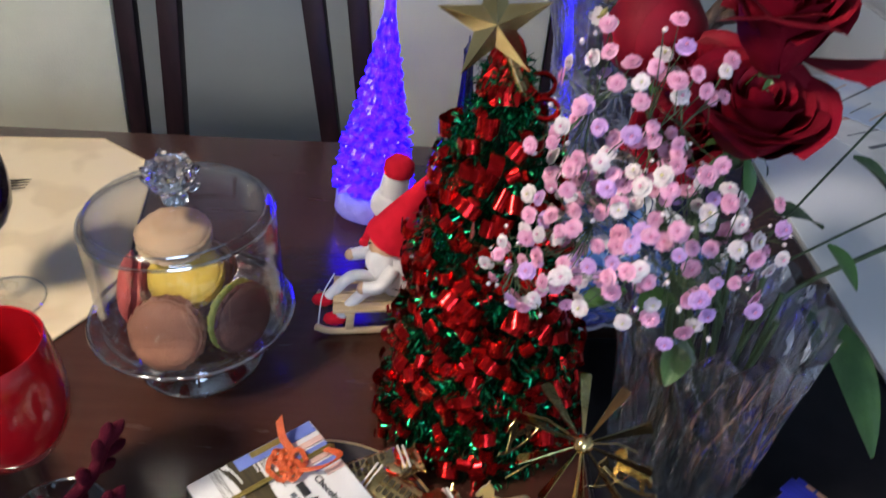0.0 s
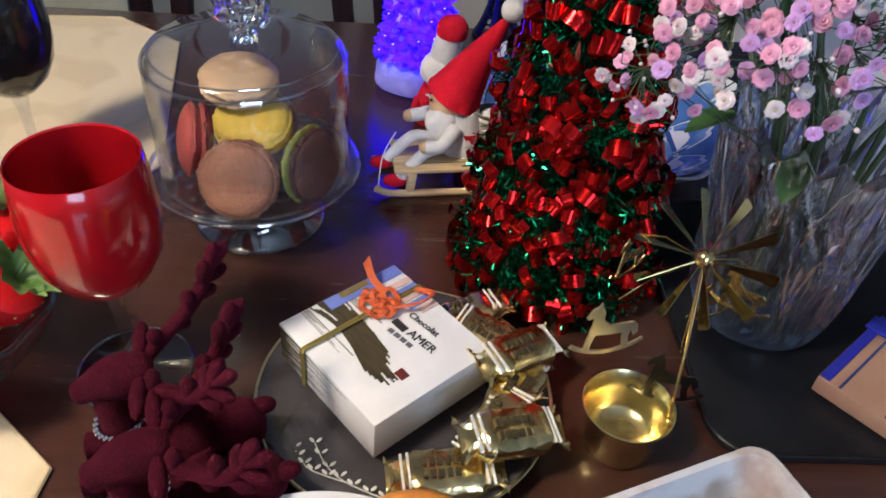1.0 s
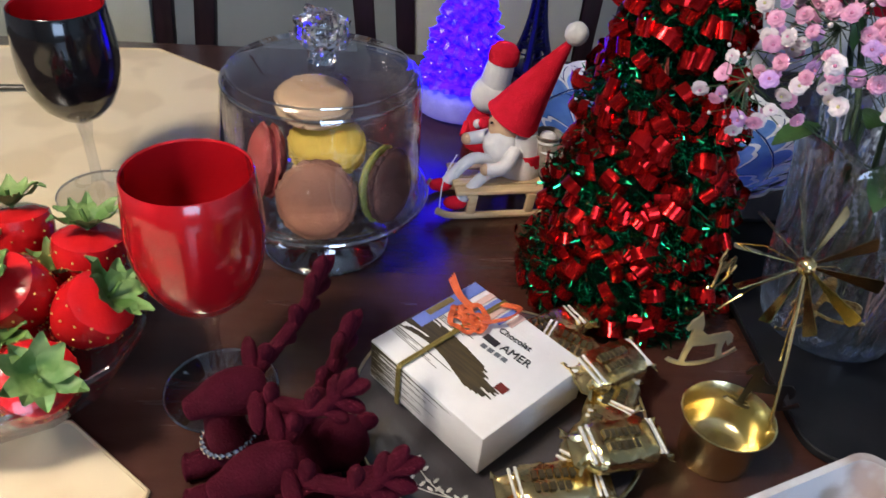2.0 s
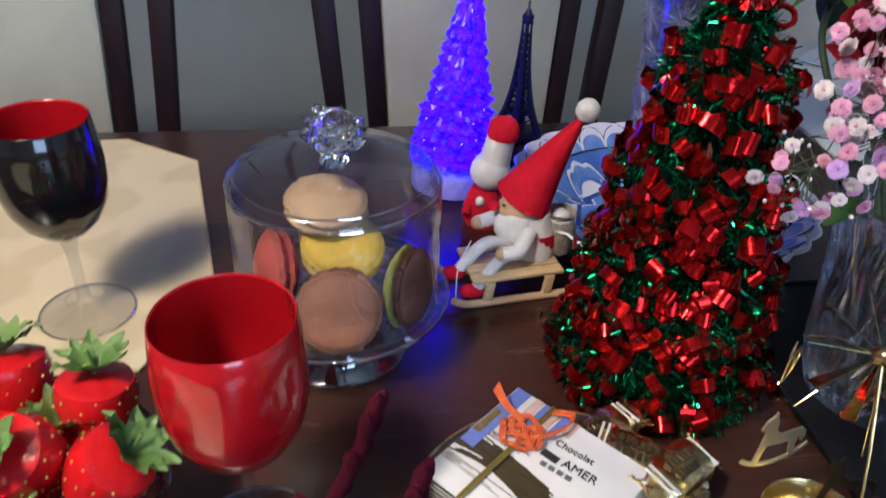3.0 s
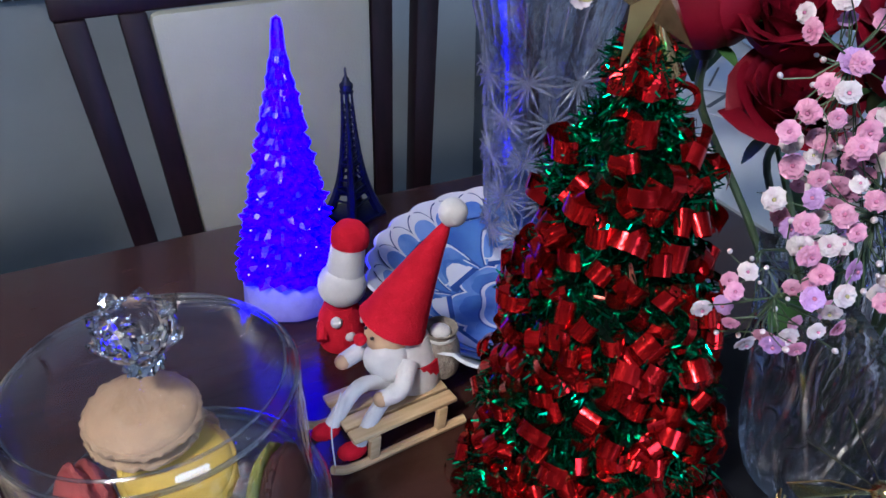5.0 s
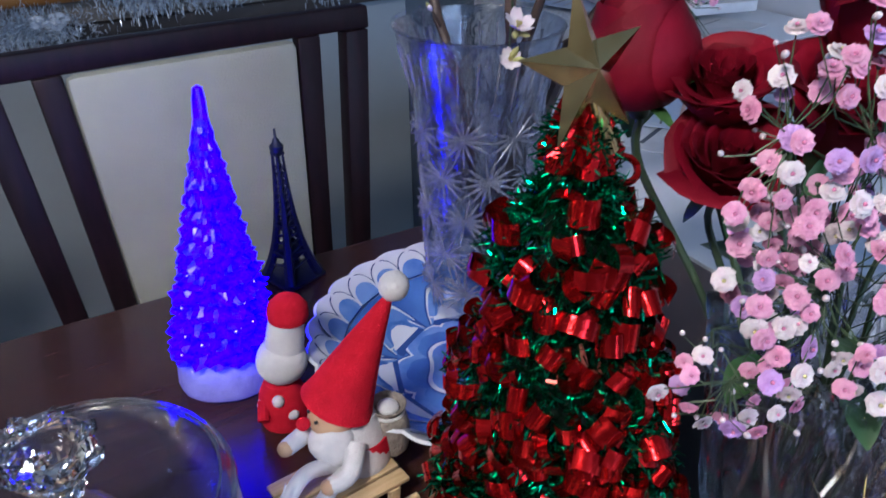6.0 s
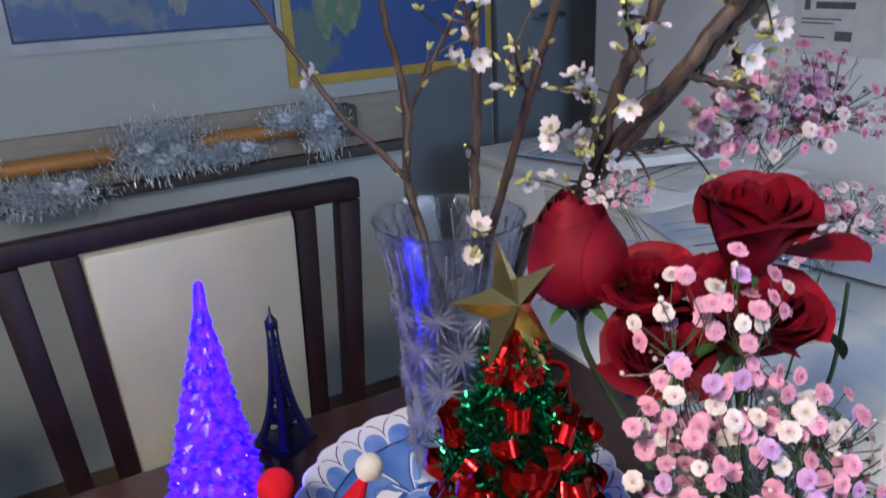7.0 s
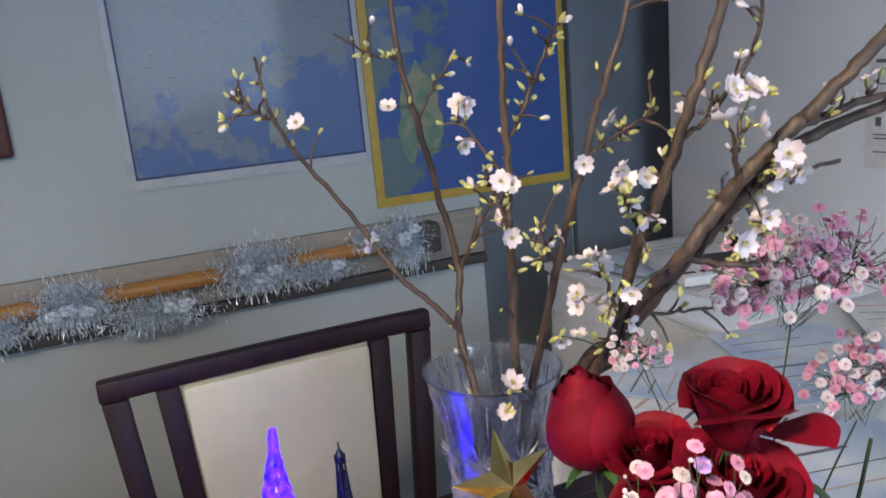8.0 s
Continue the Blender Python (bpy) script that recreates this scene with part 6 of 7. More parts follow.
def vase_wall():
    """Thick wall with wavy upright ribs outside and a rim of tall points."""
    seg, rows = 220, 30
    bm = bmesh.new()
    rings = []
    for side in (0, 1):
        for i in range(rows + 1):
            u = i / rows if side == 0 else 1 - i / rows
            z = 0.002 + 0.138 * u if side == 0 else 0.016 + 0.124 * u
            row = []
            for k in range(seg):
                a = 2 * math.pi * k / seg
                r = float(np.interp(z, VASE_Z, VASE_R)) - (0.0055 if side else 0)
                if side == 0:
                    ph = a + 0.16 * math.sin(38 * z + 2 * a) + 0.05 * math.sin(95 * z + 5 * a)
                    rib = abs(math.sin(9.5 * ph)) ** 0.7 + 0.45 * abs(math.sin(21 * ph + 60 * z))
                    r += (0.0050 * rib - 0.0034) * min(1, max(0, (z - 0.004) / 0.02))
                tip = 1 - abs(2 * ((a * 12 / (2 * math.pi) + 0.25 * math.sin(3 * a)) % 1) - 1)
                zz = z + 0.012 * (tip - 0.45) * max(0, (u - 0.72) / 0.28) ** 1.5
                row.append(bm.verts.new((r * math.cos(a), r * math.sin(a), zz)))
            rings.append(row)
    for p, q in zip(rings, rings[1:]):
        for k in range(seg):
            bm.faces.new((p[k], p[(k + 1) % seg], q[(k + 1) % seg], q[k]))
    bm.faces.new(rings[0][::-1])
    bm.faces.new(rings[-1])
    bmesh.ops.recalc_face_normals(bm, faces=bm.faces)
    return bm


part("wall", vase_wall(), M["moulded"], cv, sharp=30)
# reflective tubes laid over the ribs imitate their bright highlight streaks
for k in range(34):
    a = 2 * math.pi * k / 34
    pts = []
    for i in range(7):
        z = 0.014 + 0.0195 * i
        r = float(np.interp(z, VASE_Z, VASE_R)) * 1.035
        b_ = a + 0.13 * math.sin(38 * z + 2 * a + k)
        pts.append((r * math.cos(b_), r * math.sin(b_), z))
    part("cut_ridge", tube(smooth_path(pts, 3), [0.0005 + 0.0013 * math.sin(math.pi * i / 18) for i in range(19)], 5), M["ridgeglass"], cv, flat=True)


def leaf_mesh(ln, wd, fold=0.25, n=9, droop=0.3):
    bm = bmesh.new()
    rows = []
    for i in range(n):
        u = i / (n - 1)
        w = wd * math.sin(math.pi * (0.06 + 0.92 * u)) ** 0.85
        z = -droop * ln * u * u
        x = ln * u * (1 - 0.15 * droop * u)
        rows.append((bm.verts.new((x, -w, z + fold * w)), bm.verts.new((x, -w * 0.5, z + fold * w * 0.4)), bm.verts.new((x, 0, z)), bm.verts.new((x, w * 0.5, z + fold * w * 0.4)), bm.verts.new((x, w, z + fold * w))))
    for p, q in zip(rows, rows[1:]):
        for k in range(4):
            bm.faces.new((p[k], p[k + 1], q[k + 1], q[k]))
    return mesh_of("leaf", [(bm, M["leaf"])])


def petal(ang, r0, r1, h, span, curl, lift, seed, flare=1.6):
    """One rose petal, bowed round the heart, with a rolled lip."""
    bm = bmesh.new()
    nu, nv = 9, 8
    g = []
    for j in range(nv):
        v = j / (nv - 1)
        row = []
        for i in range(nu):
            u = -1 + 2 * i / (nu - 1)
            edge = 1 - 0.22 * abs(u) ** 2.4 + 0.07 * noise.noise(Vector((u * 2, v * 2, seed)))
            r = r0 + (r1 - r0) * math.sin(v * math.pi / 2) ** 0.9
            roll = max(0, v - 0.78) / 0.22
            r += curl * roll ** 1.5 * (0.7 + 0.3 * abs(u))
            z = lift + h * v * edge - curl * 0.55 * roll ** 2
            a = ang + u * span * math.sin(math.pi * (0.24 + 0.42 * v)) ** 0.8
            r += 0.0009 * noise.noise(Vector((u * 3, v * 3, seed + 5))) - 0.0012 * abs(u)
            row.append(bm.verts.new((r * math.cos(a), r * math.sin(a), z)))
        g.append(row)
    for p, q in zip(g, g[1:]):
        for i in range(nu - 1):
            bm.faces.new((p[i], p[i + 1], q[i + 1], q[i]))
    return bm


def rose(m, size, opened, label, seed, stem_to=None):
    t = thing("rose", label, "rose", m @ Matrix.Scale(size, 4), "red roses")
    r = random.Random(seed)
    layers = ((3, 0.001, 0.0035, 0.031, 1.9, 0.0005), (4, 0.003, 0.0072, 0.033, 1.6, 0.001), (5, 0.005, 0.0115, 0.0335, 1.3, 0.0018), (5, 0.006, 0.0160, 0.033, 1.2, 0.0030), (5, 0.007, 0.0198, 0.0345, 1.2, 0.0052), (5, 0.009, 0.0232, 0.0335, 1.15, 0.0078))
    a0 = 0
    for li, (n, r0, r1, h, span, curl) in enumerate(layers):
        if not opened and li > 3:
            break
        for k in range(n):
            a = a0 + 2 * math.pi * k / n + r.uniform(-0.28, 0.28)
            rr = r1 * (opened if opened else 0.52)
            if not opened:
                h2, cu = h * (1.58 - 0.12 * li), curl * 0.3
            else:
                h2, cu = h, curl
            if opened:
                part("petal", petal(a, r0, rr * r.uniform(0.9, 1.12), h2 * r.uniform(0.90, 1.08), span, cu * r.uniform(0.7, 1.4), 0.0, seed * 10 + k + li * 7), M["rose"], t, sharp=0)
            else:
                # closed bud: petals belly out, then close towards the tip
                bm = petal(a, r0, rr, h2, span * 1.25, cu, 0.0, seed * 10 + k + li * 7)
                for v in bm.verts:
                    f = min(1, max(0, v.co.z / 0.050))
                    k2 = (0.55 + 1.75 * math.sin(math.pi * min(1, f * 0.86 + 0.10)) * 0.62 + 0.0)
                    base = 0.0105 + 0.0022 * li
                    rad = math.hypot(v.co.x, v.co.y) + 1e-6
                    lip = max(0, (v.co.z / h2 - 0.78) / 0.22)
                    tgt = (1 + (0.26 * lip ** 2 if li >= 2 else 0.06 * lip)) * base * (0.04 + 1.20 * math.sin(math.pi * (0.14 + 0.765 * f ** 0.93)) ** 0.9)
                    tgt *= 1.20 - 0.60 * f
                    v.co.x, v.co.y = v.co.x / rad * tgt * (1 + 0.03 * li + 0.075 * k - 0.05), v.co.y / rad * tgt * (1 + 0.03 * li + 0.075 * k - 0.05)
                bmesh.ops.scale(bm, vec=(1, 1, 1.34), verts=bm.verts)
                part("petal", bm, M["rose"], t, sharp=0)
        a0 += 0.7
    if opened:
        part("heart", moved(blob(0.0055, 2, 1, 1, 1.6, 0.2, 200), Matrix.Translation((0, 0, 0.018))), M["rose"], t)
    part("hip", lathe([(0, -0.012), (0.004, -0.011), (0.0058, -0.006), (0.006, -0.001), (0.004, 0.002), (0, 0.003)], 14), M["stem"], t, "green rose hip")
    for k in range(5):
        a = 2 * math.pi * k / 5
        share("sepal", sepal_me, t, Matrix.Translation((0.0055 * math.cos(a), 0.0055 * math.sin(a), -0.002)) @ Matrix.Rotation(a, 4, "Z") @ Matrix.Rotation(radians(25 if opened else -10), 4, "Y"))
    if stem_to:
        p0 = m.translation - (m.to_3x3() @ Vector((0, 0, 1))).normalized() * 0.012 * size
        q = Vector(stem_to)
        pth = smooth_path([p0, p0 - (m.to_3x3() @ Vector((0, 0, 1))).normalized() * 0.03, (p0 + q) / 2 + Vector((0.004, 0.003, 0)), q], 5)
        inv = (m @ Matrix.Scale(size, 4)).inverted()
        part("stem", tube([inv @ p for p in pth], 0.0021 / size, 8), M["stem"], t, "green rose stem")
    return t


sepal_me = leaf_mesh(0.020, 0.0032, 0.2, 7, 0.5)
VB = (CX, CY, T + 0.03)
rose(aim((0.173, 0.412, 0.972), (-0.10, -0.16, 1)) @ Matrix.Diagonal((0.96, 0.96, 1.24, 1)), 1.03, 1.0, "large open red rose in the crystal vase", 1, (CX + 0.008, CY + 0.005, T + 0.03))
rose(aim((0.140, 0.499, 0.9330), (-0.16, 0.02, 1)) @ Matrix.Diagonal((1.16, 1.16, 1, 1)), 0.98, 0, "half-closed red rose bud beside the vase", 2, (CX - 0.005, CY + 0.012, T + 0.03))
rose(aim((0.158, 0.452, 0.898), (-0.34, -0.36, 0.8)), 1.10, 0.92, "open red rose facing outwards in the vase", 3, (CX - 0.008, CY + 0.004, T + 0.03))
rose(aim((0.160, 0.462, 0.930), (-0.30, -0.20, 1)), 1.0, 1.0, "open red rose behind the others", 4, (CX, CY + 0.012, T + 0.03))
rose(aim((0.169, 0.410, 0.930), (0.0, -0.30, 0.95)), 1.22, 1.0, "open red rose half hidden by small flowers", 5, (CX + 0.010, CY, T + 0.03))
dp = solo("loose_petal", [(moved(petal(0, 0.004, 0.036, 0.012, 0.5, 0.003, 0, 77), Matrix()), M["rose"])], "red rose petal bent outwards", "petal", Matrix.Translation((0.176, 0.408, 0.981)) @ Matrix.Rotation(radians(-40), 4, "Z") @ Matrix.Rotation(radians(10), 4, "Y") @ Matrix.Scale(1.25, 4), sharp=0)
# leaves spreading from the roses
lf = [leaf_mesh(0.085, 0.014, 0.25, 11, 0.5), leaf_mesh(0.045, 0.012, 0.3, 9, 0.3), leaf_mesh(0.03, 0.008, 0.3, 9, 0.2)]
rf = thing("rose_foliage", "dark green rose leaves hanging over the vase", "foliage", Matrix())
for (p, d, k) in (((0.241, 0.410, 0.824), (0.30, -0.85, -0.10), 0), ((0.215, 0.44, 0.87), (0.8, 0.3, -0.1), 1), ((0.150, 0.50, 0.93), (0.3, 0.6, -0.4), 1), ((0.235, 0.42, 0.92), (0.75, -0.2, -0.35), 1),
                  ((0.225, 0.395, 0.88), (0.6, -0.5, -0.45), 2), ((0.142, 0.475, 0.945), (0.5, -0.3, 0.25), 2), ((0.150, 0.36, 0.84), (-0.3, -0.5, -0.2), 2), ((0.12, 0.385, 0.85), (-0.8, -0.2, -0.1), 2), ((0.19, 0.45, 0.84), (0.2, 0.9, 0.1), 1),
                  ((0.135, 0.36, 0.87), (-0.5, -0.5, 0.2), 2)):
    dv = Vector(d).normalized()
    share("leaf", lf[k], rf, Matrix.Translation(p) @ dv.to_track_quat("X", "Z").to_matrix().to_4x4())
part("stalk", tube(smooth_path([(CX + 0.01, CY, T + 0.06), (CX + 0.035, CY + 0.012, T + 0.135), (0.29, 0.43, 0.865), (0.36, 0.47, 0.895)]), 0.0016, 6), M["stem"], rf)
for k in range(7):
    a = 2.4 * k
    part("stalk", tube([(CX + 0.018 * math.cos(a), CY + 0.018 * math.sin(a), T + 0.022), (CX + 0.03 * math.cos(a + 0.6), CY + 0.03 * math.sin(a + 0.6), T + 0.15)], 0.0018, 6), M["stem"], rf)


def small_flower(kind, seed):
    """A double baby's breath head, 11 mm across: two rings of frilled petals and an eye."""
    r = random.Random(seed)
    pet, eye = {"pink": ("petalpink", "eyepink"), "white": ("petalwhite", "eyeyellow"), "lilac": ("petallilac", "eyepink"), "pinkwhite": ("petalwhite", "eyepink")}[kind]
    P = []
    for ring, (n, rad, z, tilt) in enumerate(((9, 0.0041, 0.0, 0.06), (8, 0.0031, 0.0008, 0.38), (6, 0.0019, 0.0014, 0.85))):
        for k in range(n):
            a = 2 * math.pi * (k + 0.5 * ring) / n + r.uniform(-0.1, 0.1)
            bm = bmesh.new()
            L = rad * r.uniform(0.9, 1.15)
            rows = []
            for i in range(4):
                u = i / 3
                w = (0.0025 - 0.0005 * ring) * (0.32 + 0.85 * u - 0.35 * u * u)
                x = 0.0008 + L * u * math.cos(tilt)
                zz = z + L * u * math.sin(tilt) - 0.0006 * u * u
                rows.append([bm.verts.new((x, -w, zz + 0.0003)), bm.verts.new((x, 0, zz - 0.0002)), bm.verts.new((x, w, zz + 0.0003))])
            for p, q in zip(rows, rows[1:]):
                bm.faces.new((p[0], p[1], q[1], q[0]))
                bm.faces.new((p[1], p[2], q[2], q[1]))
            P.append((moved(bm, Matrix.Rotation(a, 4, "Z")), M[pet]))
    P.append((blob(0.0010, 1, 1, 1, 0.8, 0, 1, (0, 0, 0.0018)), M[eye]))
    P.append((lathe([(0, -0.003), (0.0011, -0.0022), (0.0014, -0.0003), (0.0008, 0.0002)], 7), M["stem"]))
    return mesh_of("flower_head", P, False, 60)


heads = {k: [small_flower(k, i) for i in range(2)] for k in ("pink", "white", "lilac", "pinkwhite")}
budm = mesh_of("flower_bud", [(blob(0.0019, 2, 0.9, 0.9, 1.2), M["petalwhite"])])


def baby_breath(label, roots, centre, radii, n, nb, seed, scale=1.0, up=(0, 0, 1), shell=0.72, group="baby's breath sprays", kinds=(("pink", 7), ("white", 2), ("pinkwhite", 3), ("lilac", 1)), start=None):
    t = thing("baby_breath_spray", label, "flowers", Matrix(), group)
    if start:
        part("main_stem", tube(smooth_path([start, (Vector(start) + Vector(roots)) / 2 + Vector((0, 0, 0.006)), roots], 5), 0.0008, 6), M["stem"], t)
    r = random.Random(seed)
    pool = [k for k, c in kinds for _ in range(c)]
    segs = []
    pts = []
    tries = 0
    while len(pts) < n + nb and tries < 20000:
        tries += 1
        d = Vector((r.gauss(0, 1), r.gauss(0, 1), r.gauss(0, 1))).normalized()
        if d.dot(Vector(up)) < -0.25:
            continue
        f = r.uniform(shell, 1.0)
        p = Vector(centre) + Vector((d.x * radii[0], d.y * radii[1], d.z * radii[2])) * f
        if any((p - q).length < 0.0086 * scale for q, _ in pts):
            continue
        pts.append((p, d))
    nodes = []
    for k in range(max(3, (n + nb) // 14)):
        d = Vector((r.gauss(0, 1), r.gauss(0, 1), r.uniform(-0.2, 1))).normalized()
        nodes.append(Vector(centre) + Vector((d.x * radii[0], d.y * radii[1], d.z * radii[2])) * 0.45)
    root = Vector(roots)
    for q in nodes:
        segs.append((root + Vector((r.uniform(-0.01, 0.01), r.uniform(-0.01, 0.01), 0)), q, 0.0003))
    for i, (p, d) in enumerate(pts):
        face = (d * 0.8 + Vector((r.gauss(0, 0.28) - 0.25, r.gauss(0, 0.28) - 0.75, r.gauss(0, 0.28) + 0.3))).normalized()
        if i < n:
            s = scale * r.uniform(0.82, 1.22)
            share("flower_head", heads[r.choice(pool)][i % 2], t, aim(p, face, r.uniform(0, 6)) @ Matrix.Scale(s, 4))
        else:
            share("flower_bud", budm, t, aim(p, face) @ Matrix.Scale(scale * r.uniform(0.5, 1.0), 4))
        q = min(nodes, key=lambda v: (v - p).length)
        segs.append((q, p - face * 0.0025 * scale, 0.0003))
    bm = bmesh.new()
    V, Fc = [], []
    for a, b, rad in segs:
        mid = (a + b) / 2 + Vector((r.gauss(0, 0.003), r.gauss(0, 0.003), -0.003))
        d = (b - a).normalized()
        u = d.cross(Vector((0.3, 0.5, 0.8))).normalized() * rad
        w = d.cross(u).normalized() * rad
        k = len(V)
        for c in (a, mid, b):
            V += [c + u, c + w - u * 0.5, c - w - u * 0.5]
        for o in (0, 3):
            for j in range(3):
                Fc.append((k + o + j, k + o + (j + 1) % 3, k + o + 3 + (j + 1) % 3, k + o + 3 + j))
    me = bpy.data.meshes.new("stems")
    me.from_pydata([tuple(v) for v in V], [], Fc)
    me.materials.append(M["stem"])
    tagged(share("stems", me, t, Matrix()), "thin branching green stems", kind="stuff")
    return t


baby_breath("dense spray of pink and white baby's breath over the vase", (CX - 0.01, CY - 0.01, T + 0.14), (0.113, 0.345, 0.912), (0.064, 0.050, 0.050), 150, 40, 21, 0.74, (-0.2, -0.4, 0.9), 0.5)
baby_breath("pink and white baby's breath in front of the roses", (CX - 0.01, CY, T + 0.15), (0.100, 0.366, 0.956), (0.050, 0.028, 0.054), 52, 20, 22, 0.74, (-0.4, -0.6, 0.6), 0.5)
baby_breath("few pale baby's breath heads beside the vase", (CX - 0.03, CY - 0.02, T + 0.13), (0.066, 0.358, 0.888), (0.034, 0.03, 0.036), 24, 14, 23, 0.74, (-0.6, -0.6, 0.2), 0.4)
far = (("pink", 5), ("pinkwhite", 4))
baby_breath("wilting pink baby's breath behind the roses", (0.360, 0.545, 0.962), (0.395, 0.56, 0.990), (0.115, 0.05, 0.062), 210, 60, 24, 1.0, (0, 0, 1), 0.2, kinds=far, start=(0.21, 0.43, 0.86))
baby_breath("wilting pink baby's breath drooping at the cabinet", (0.42, 0.53, 0.868), (0.465, 0.555, 0.885), (0.075, 0.04, 0.05), 110, 40, 25, 0.9, (0, 0, 1), 0.2, kinds=far, start=(0.22, 0.42, 0.85))
baby_breath("thin pink baby's breath between rose and branches", (0.19, 0.45, 0.92), (0.222, 0.56, 0.962), (0.028, 0.03, 0.026), 34, 26, 26, 0.6, (0, 0, 1), 0.2, kinds=far)

# ---- cherry branches in the tall vase ----
def blossom_mesh(seed):
    r = random.Random(seed)
    P = []
    for k in range(5):
        a = 2 * math.pi * k / 5
        bm = bmesh.new()
        rows = []
        for i in range(5):
            u = i / 4
            w = 0.0052 * math.sin(math.pi * (0.10 + 0.74 * u))
            z = 0.0030 * u + 0.0025 * u * u * r.uniform(0.0, 2.0)
            x = 0.001 + 0.0105 * u
            rows.append([bm.verts.new((x - (0.0012 if i == 4 and j == 1 else 0), (j - 1) * w, z + 0.0007 * abs(j - 1))) for j in range(3)])
        for p, q in zip(rows, rows[1:]):
            bm.faces.new((p[0], p[1], q[1], q[0]))
            bm.faces.new((p[1], p[2], q[2], q[1]))
        P.append((moved(bm, Matrix.Rotation(a, 4, "Z")), M["blossom"]))
    for k in range(9):
        a = 0.7 * k
        P.append((tube([(0, 0, 0), (0.0022 * math.cos(a), 0.0022 * math.sin(a), 0.0042)], [0.0002, 0.0005], 4), M["eyeyellow"]))
    P.append((lathe([(0, -0.006), (0.0009, -0.005), (0.0016, -0.001), (0.0008, 0.0006)], 7), M["bud"]))
    return mesh_of("blossom", P, False, 60)


blos = [blossom_mesh(i) for i in range(3)]
budc = [mesh_of("leaf_bud", [(lathe([(0, 0), (0.0012, 0.001), (0.0020, 0.004), (0.0016, 0.0075), (0, 0.0105)], 8), M["bud"])]), mesh_of("flower_bud", [(lathe([(0, 0), (0.001, 0.001), (0.0014, 0.003), (0.0028, 0.006), (0.0022, 0.0095), (0, 0.0115)], 8), M["blossom"])])]
scale_me = mesh_of("bud_scale", [(lathe([(0, 0), (0.0016, 0.001), (0.0017, 0.003), (0, 0.005)], 7), M["bark"])])


def branch(main, twigs, r0, r1, nbud, nblos, seed, label):
    t = thing("cherry_branch", label, "branch", Matrix(), "cherry branches")
    r = random.Random(seed)
    lines = []
    for i, (pts, a, b) in enumerate([(main, r0, r1)] + twigs):
        sp = smooth_path(pts, 7)
        sp = [p + Vector((r.gauss(0, 0.0006), r.gauss(0, 0.0006), r.gauss(0, 0.0006))) if 0 < j < len(sp) - 1 else p for j, p in enumerate(sp)]
        n = len(sp)
        rad = [(a + (b - a) * j / (n - 1)) * (1 + r.uniform(-0.07, 0.10)) for j in range(n)]
        part("stem" if i == 0 else "twig", tube(sp, rad, 9), M["bark"], t)
        lines.append((sp, rad, i))
    spurs = []
    for k in range(nbud // 2):
        sp, rad, i = r.choice(lines)
        j = r.randrange(len(sp) // 4, len(sp) - 1)
        dd = (sp[j + 1] - sp[j]).normalized()
        o = dd.cross(Vector((r.gauss(0, 1), r.gauss(0, 1), r.gauss(0, 1)))).normalized()
        e = sp[j] + (o + dd * r.uniform(0.2, 1.0)).normalized() * r.uniform(0.010, 0.034)
        q = [sp[j], sp[j].lerp(e, 0.5) + dd * 0.002, e]
        part("twig", tube(q, [0.0014, 0.0011, 0.0008], 6), M["bark"], t)
        spurs.append((q, [0.0014, 0.0011, 0.0008], 9))
        for w in range(r.choice((1, 2, 3))):
            gg = ((e - sp[j]).normalized() + Vector((r.gauss(0, 0.4), r.gauss(0, 0.4), r.gauss(0, 0.3) + 0.2))).normalized()
            me_ = budc[0] if r.random() < 0.88 else budc[1]
            share(me_.name.split(".")[0], me_, t, aim(e, gg, r.uniform(0, 6)) @ Matrix.Scale(r.uniform(0.6, 0.95), 4))
    for k in range(nbud + nblos):
        sp, rad, i = r.choice(lines if k % 3 else lines[1:] or lines)
        j = r.randrange(max(1, len(sp) // (4 if i == 0 else 6)), len(sp) - 1)
        d = (sp[j + 1] - sp[j]).normalized()
        o = d.cross(Vector((r.gauss(0, 1), r.gauss(0, 1), r.gauss(0, 1)))).normalized()
        p = sp[j] + o * rad[j] * 0.9
        g = (o + d * 0.6 + Vector((0, 0, 0.3))).normalized()
        if k < nbud:
            share("bud_scale", scale_me, t, aim(p, g))
            for q in range(r.choice((1, 2, 2, 3))):
                gg = (g + Vector((r.gauss(0, 0.35), r.gauss(0, 0.35), r.gauss(0, 0.3)))).normalized()
                me_ = budc[0] if r.random() < 0.86 else budc[1]
                share(me_.name.split(".")[0], me_, t, aim(p + g * 0.003, gg, r.uniform(0, 6)) @ Matrix.Scale(r.uniform(0.5, 0.95), 4))
        else:
            f = (o * 1.1 + Vector((r.gauss(0, 0.5) - 0.2, -0.45, 0.25))).normalized()
            for q in range(r.choice((1, 1, 2))):
                pp = p + o * 0.006 + Vector((r.gauss(0, 0.006), r.gauss(0, 0.004), r.gauss(0, 0.006))) * q
                share("blossom", r.choice(blos), t, aim(pp + f * 0.005, f, r.uniform(0, 6)) @ Matrix.Scale(r.uniform(0.62, 0.9), 4))
    return t


BOT = (VX, VY, T + 0.03)
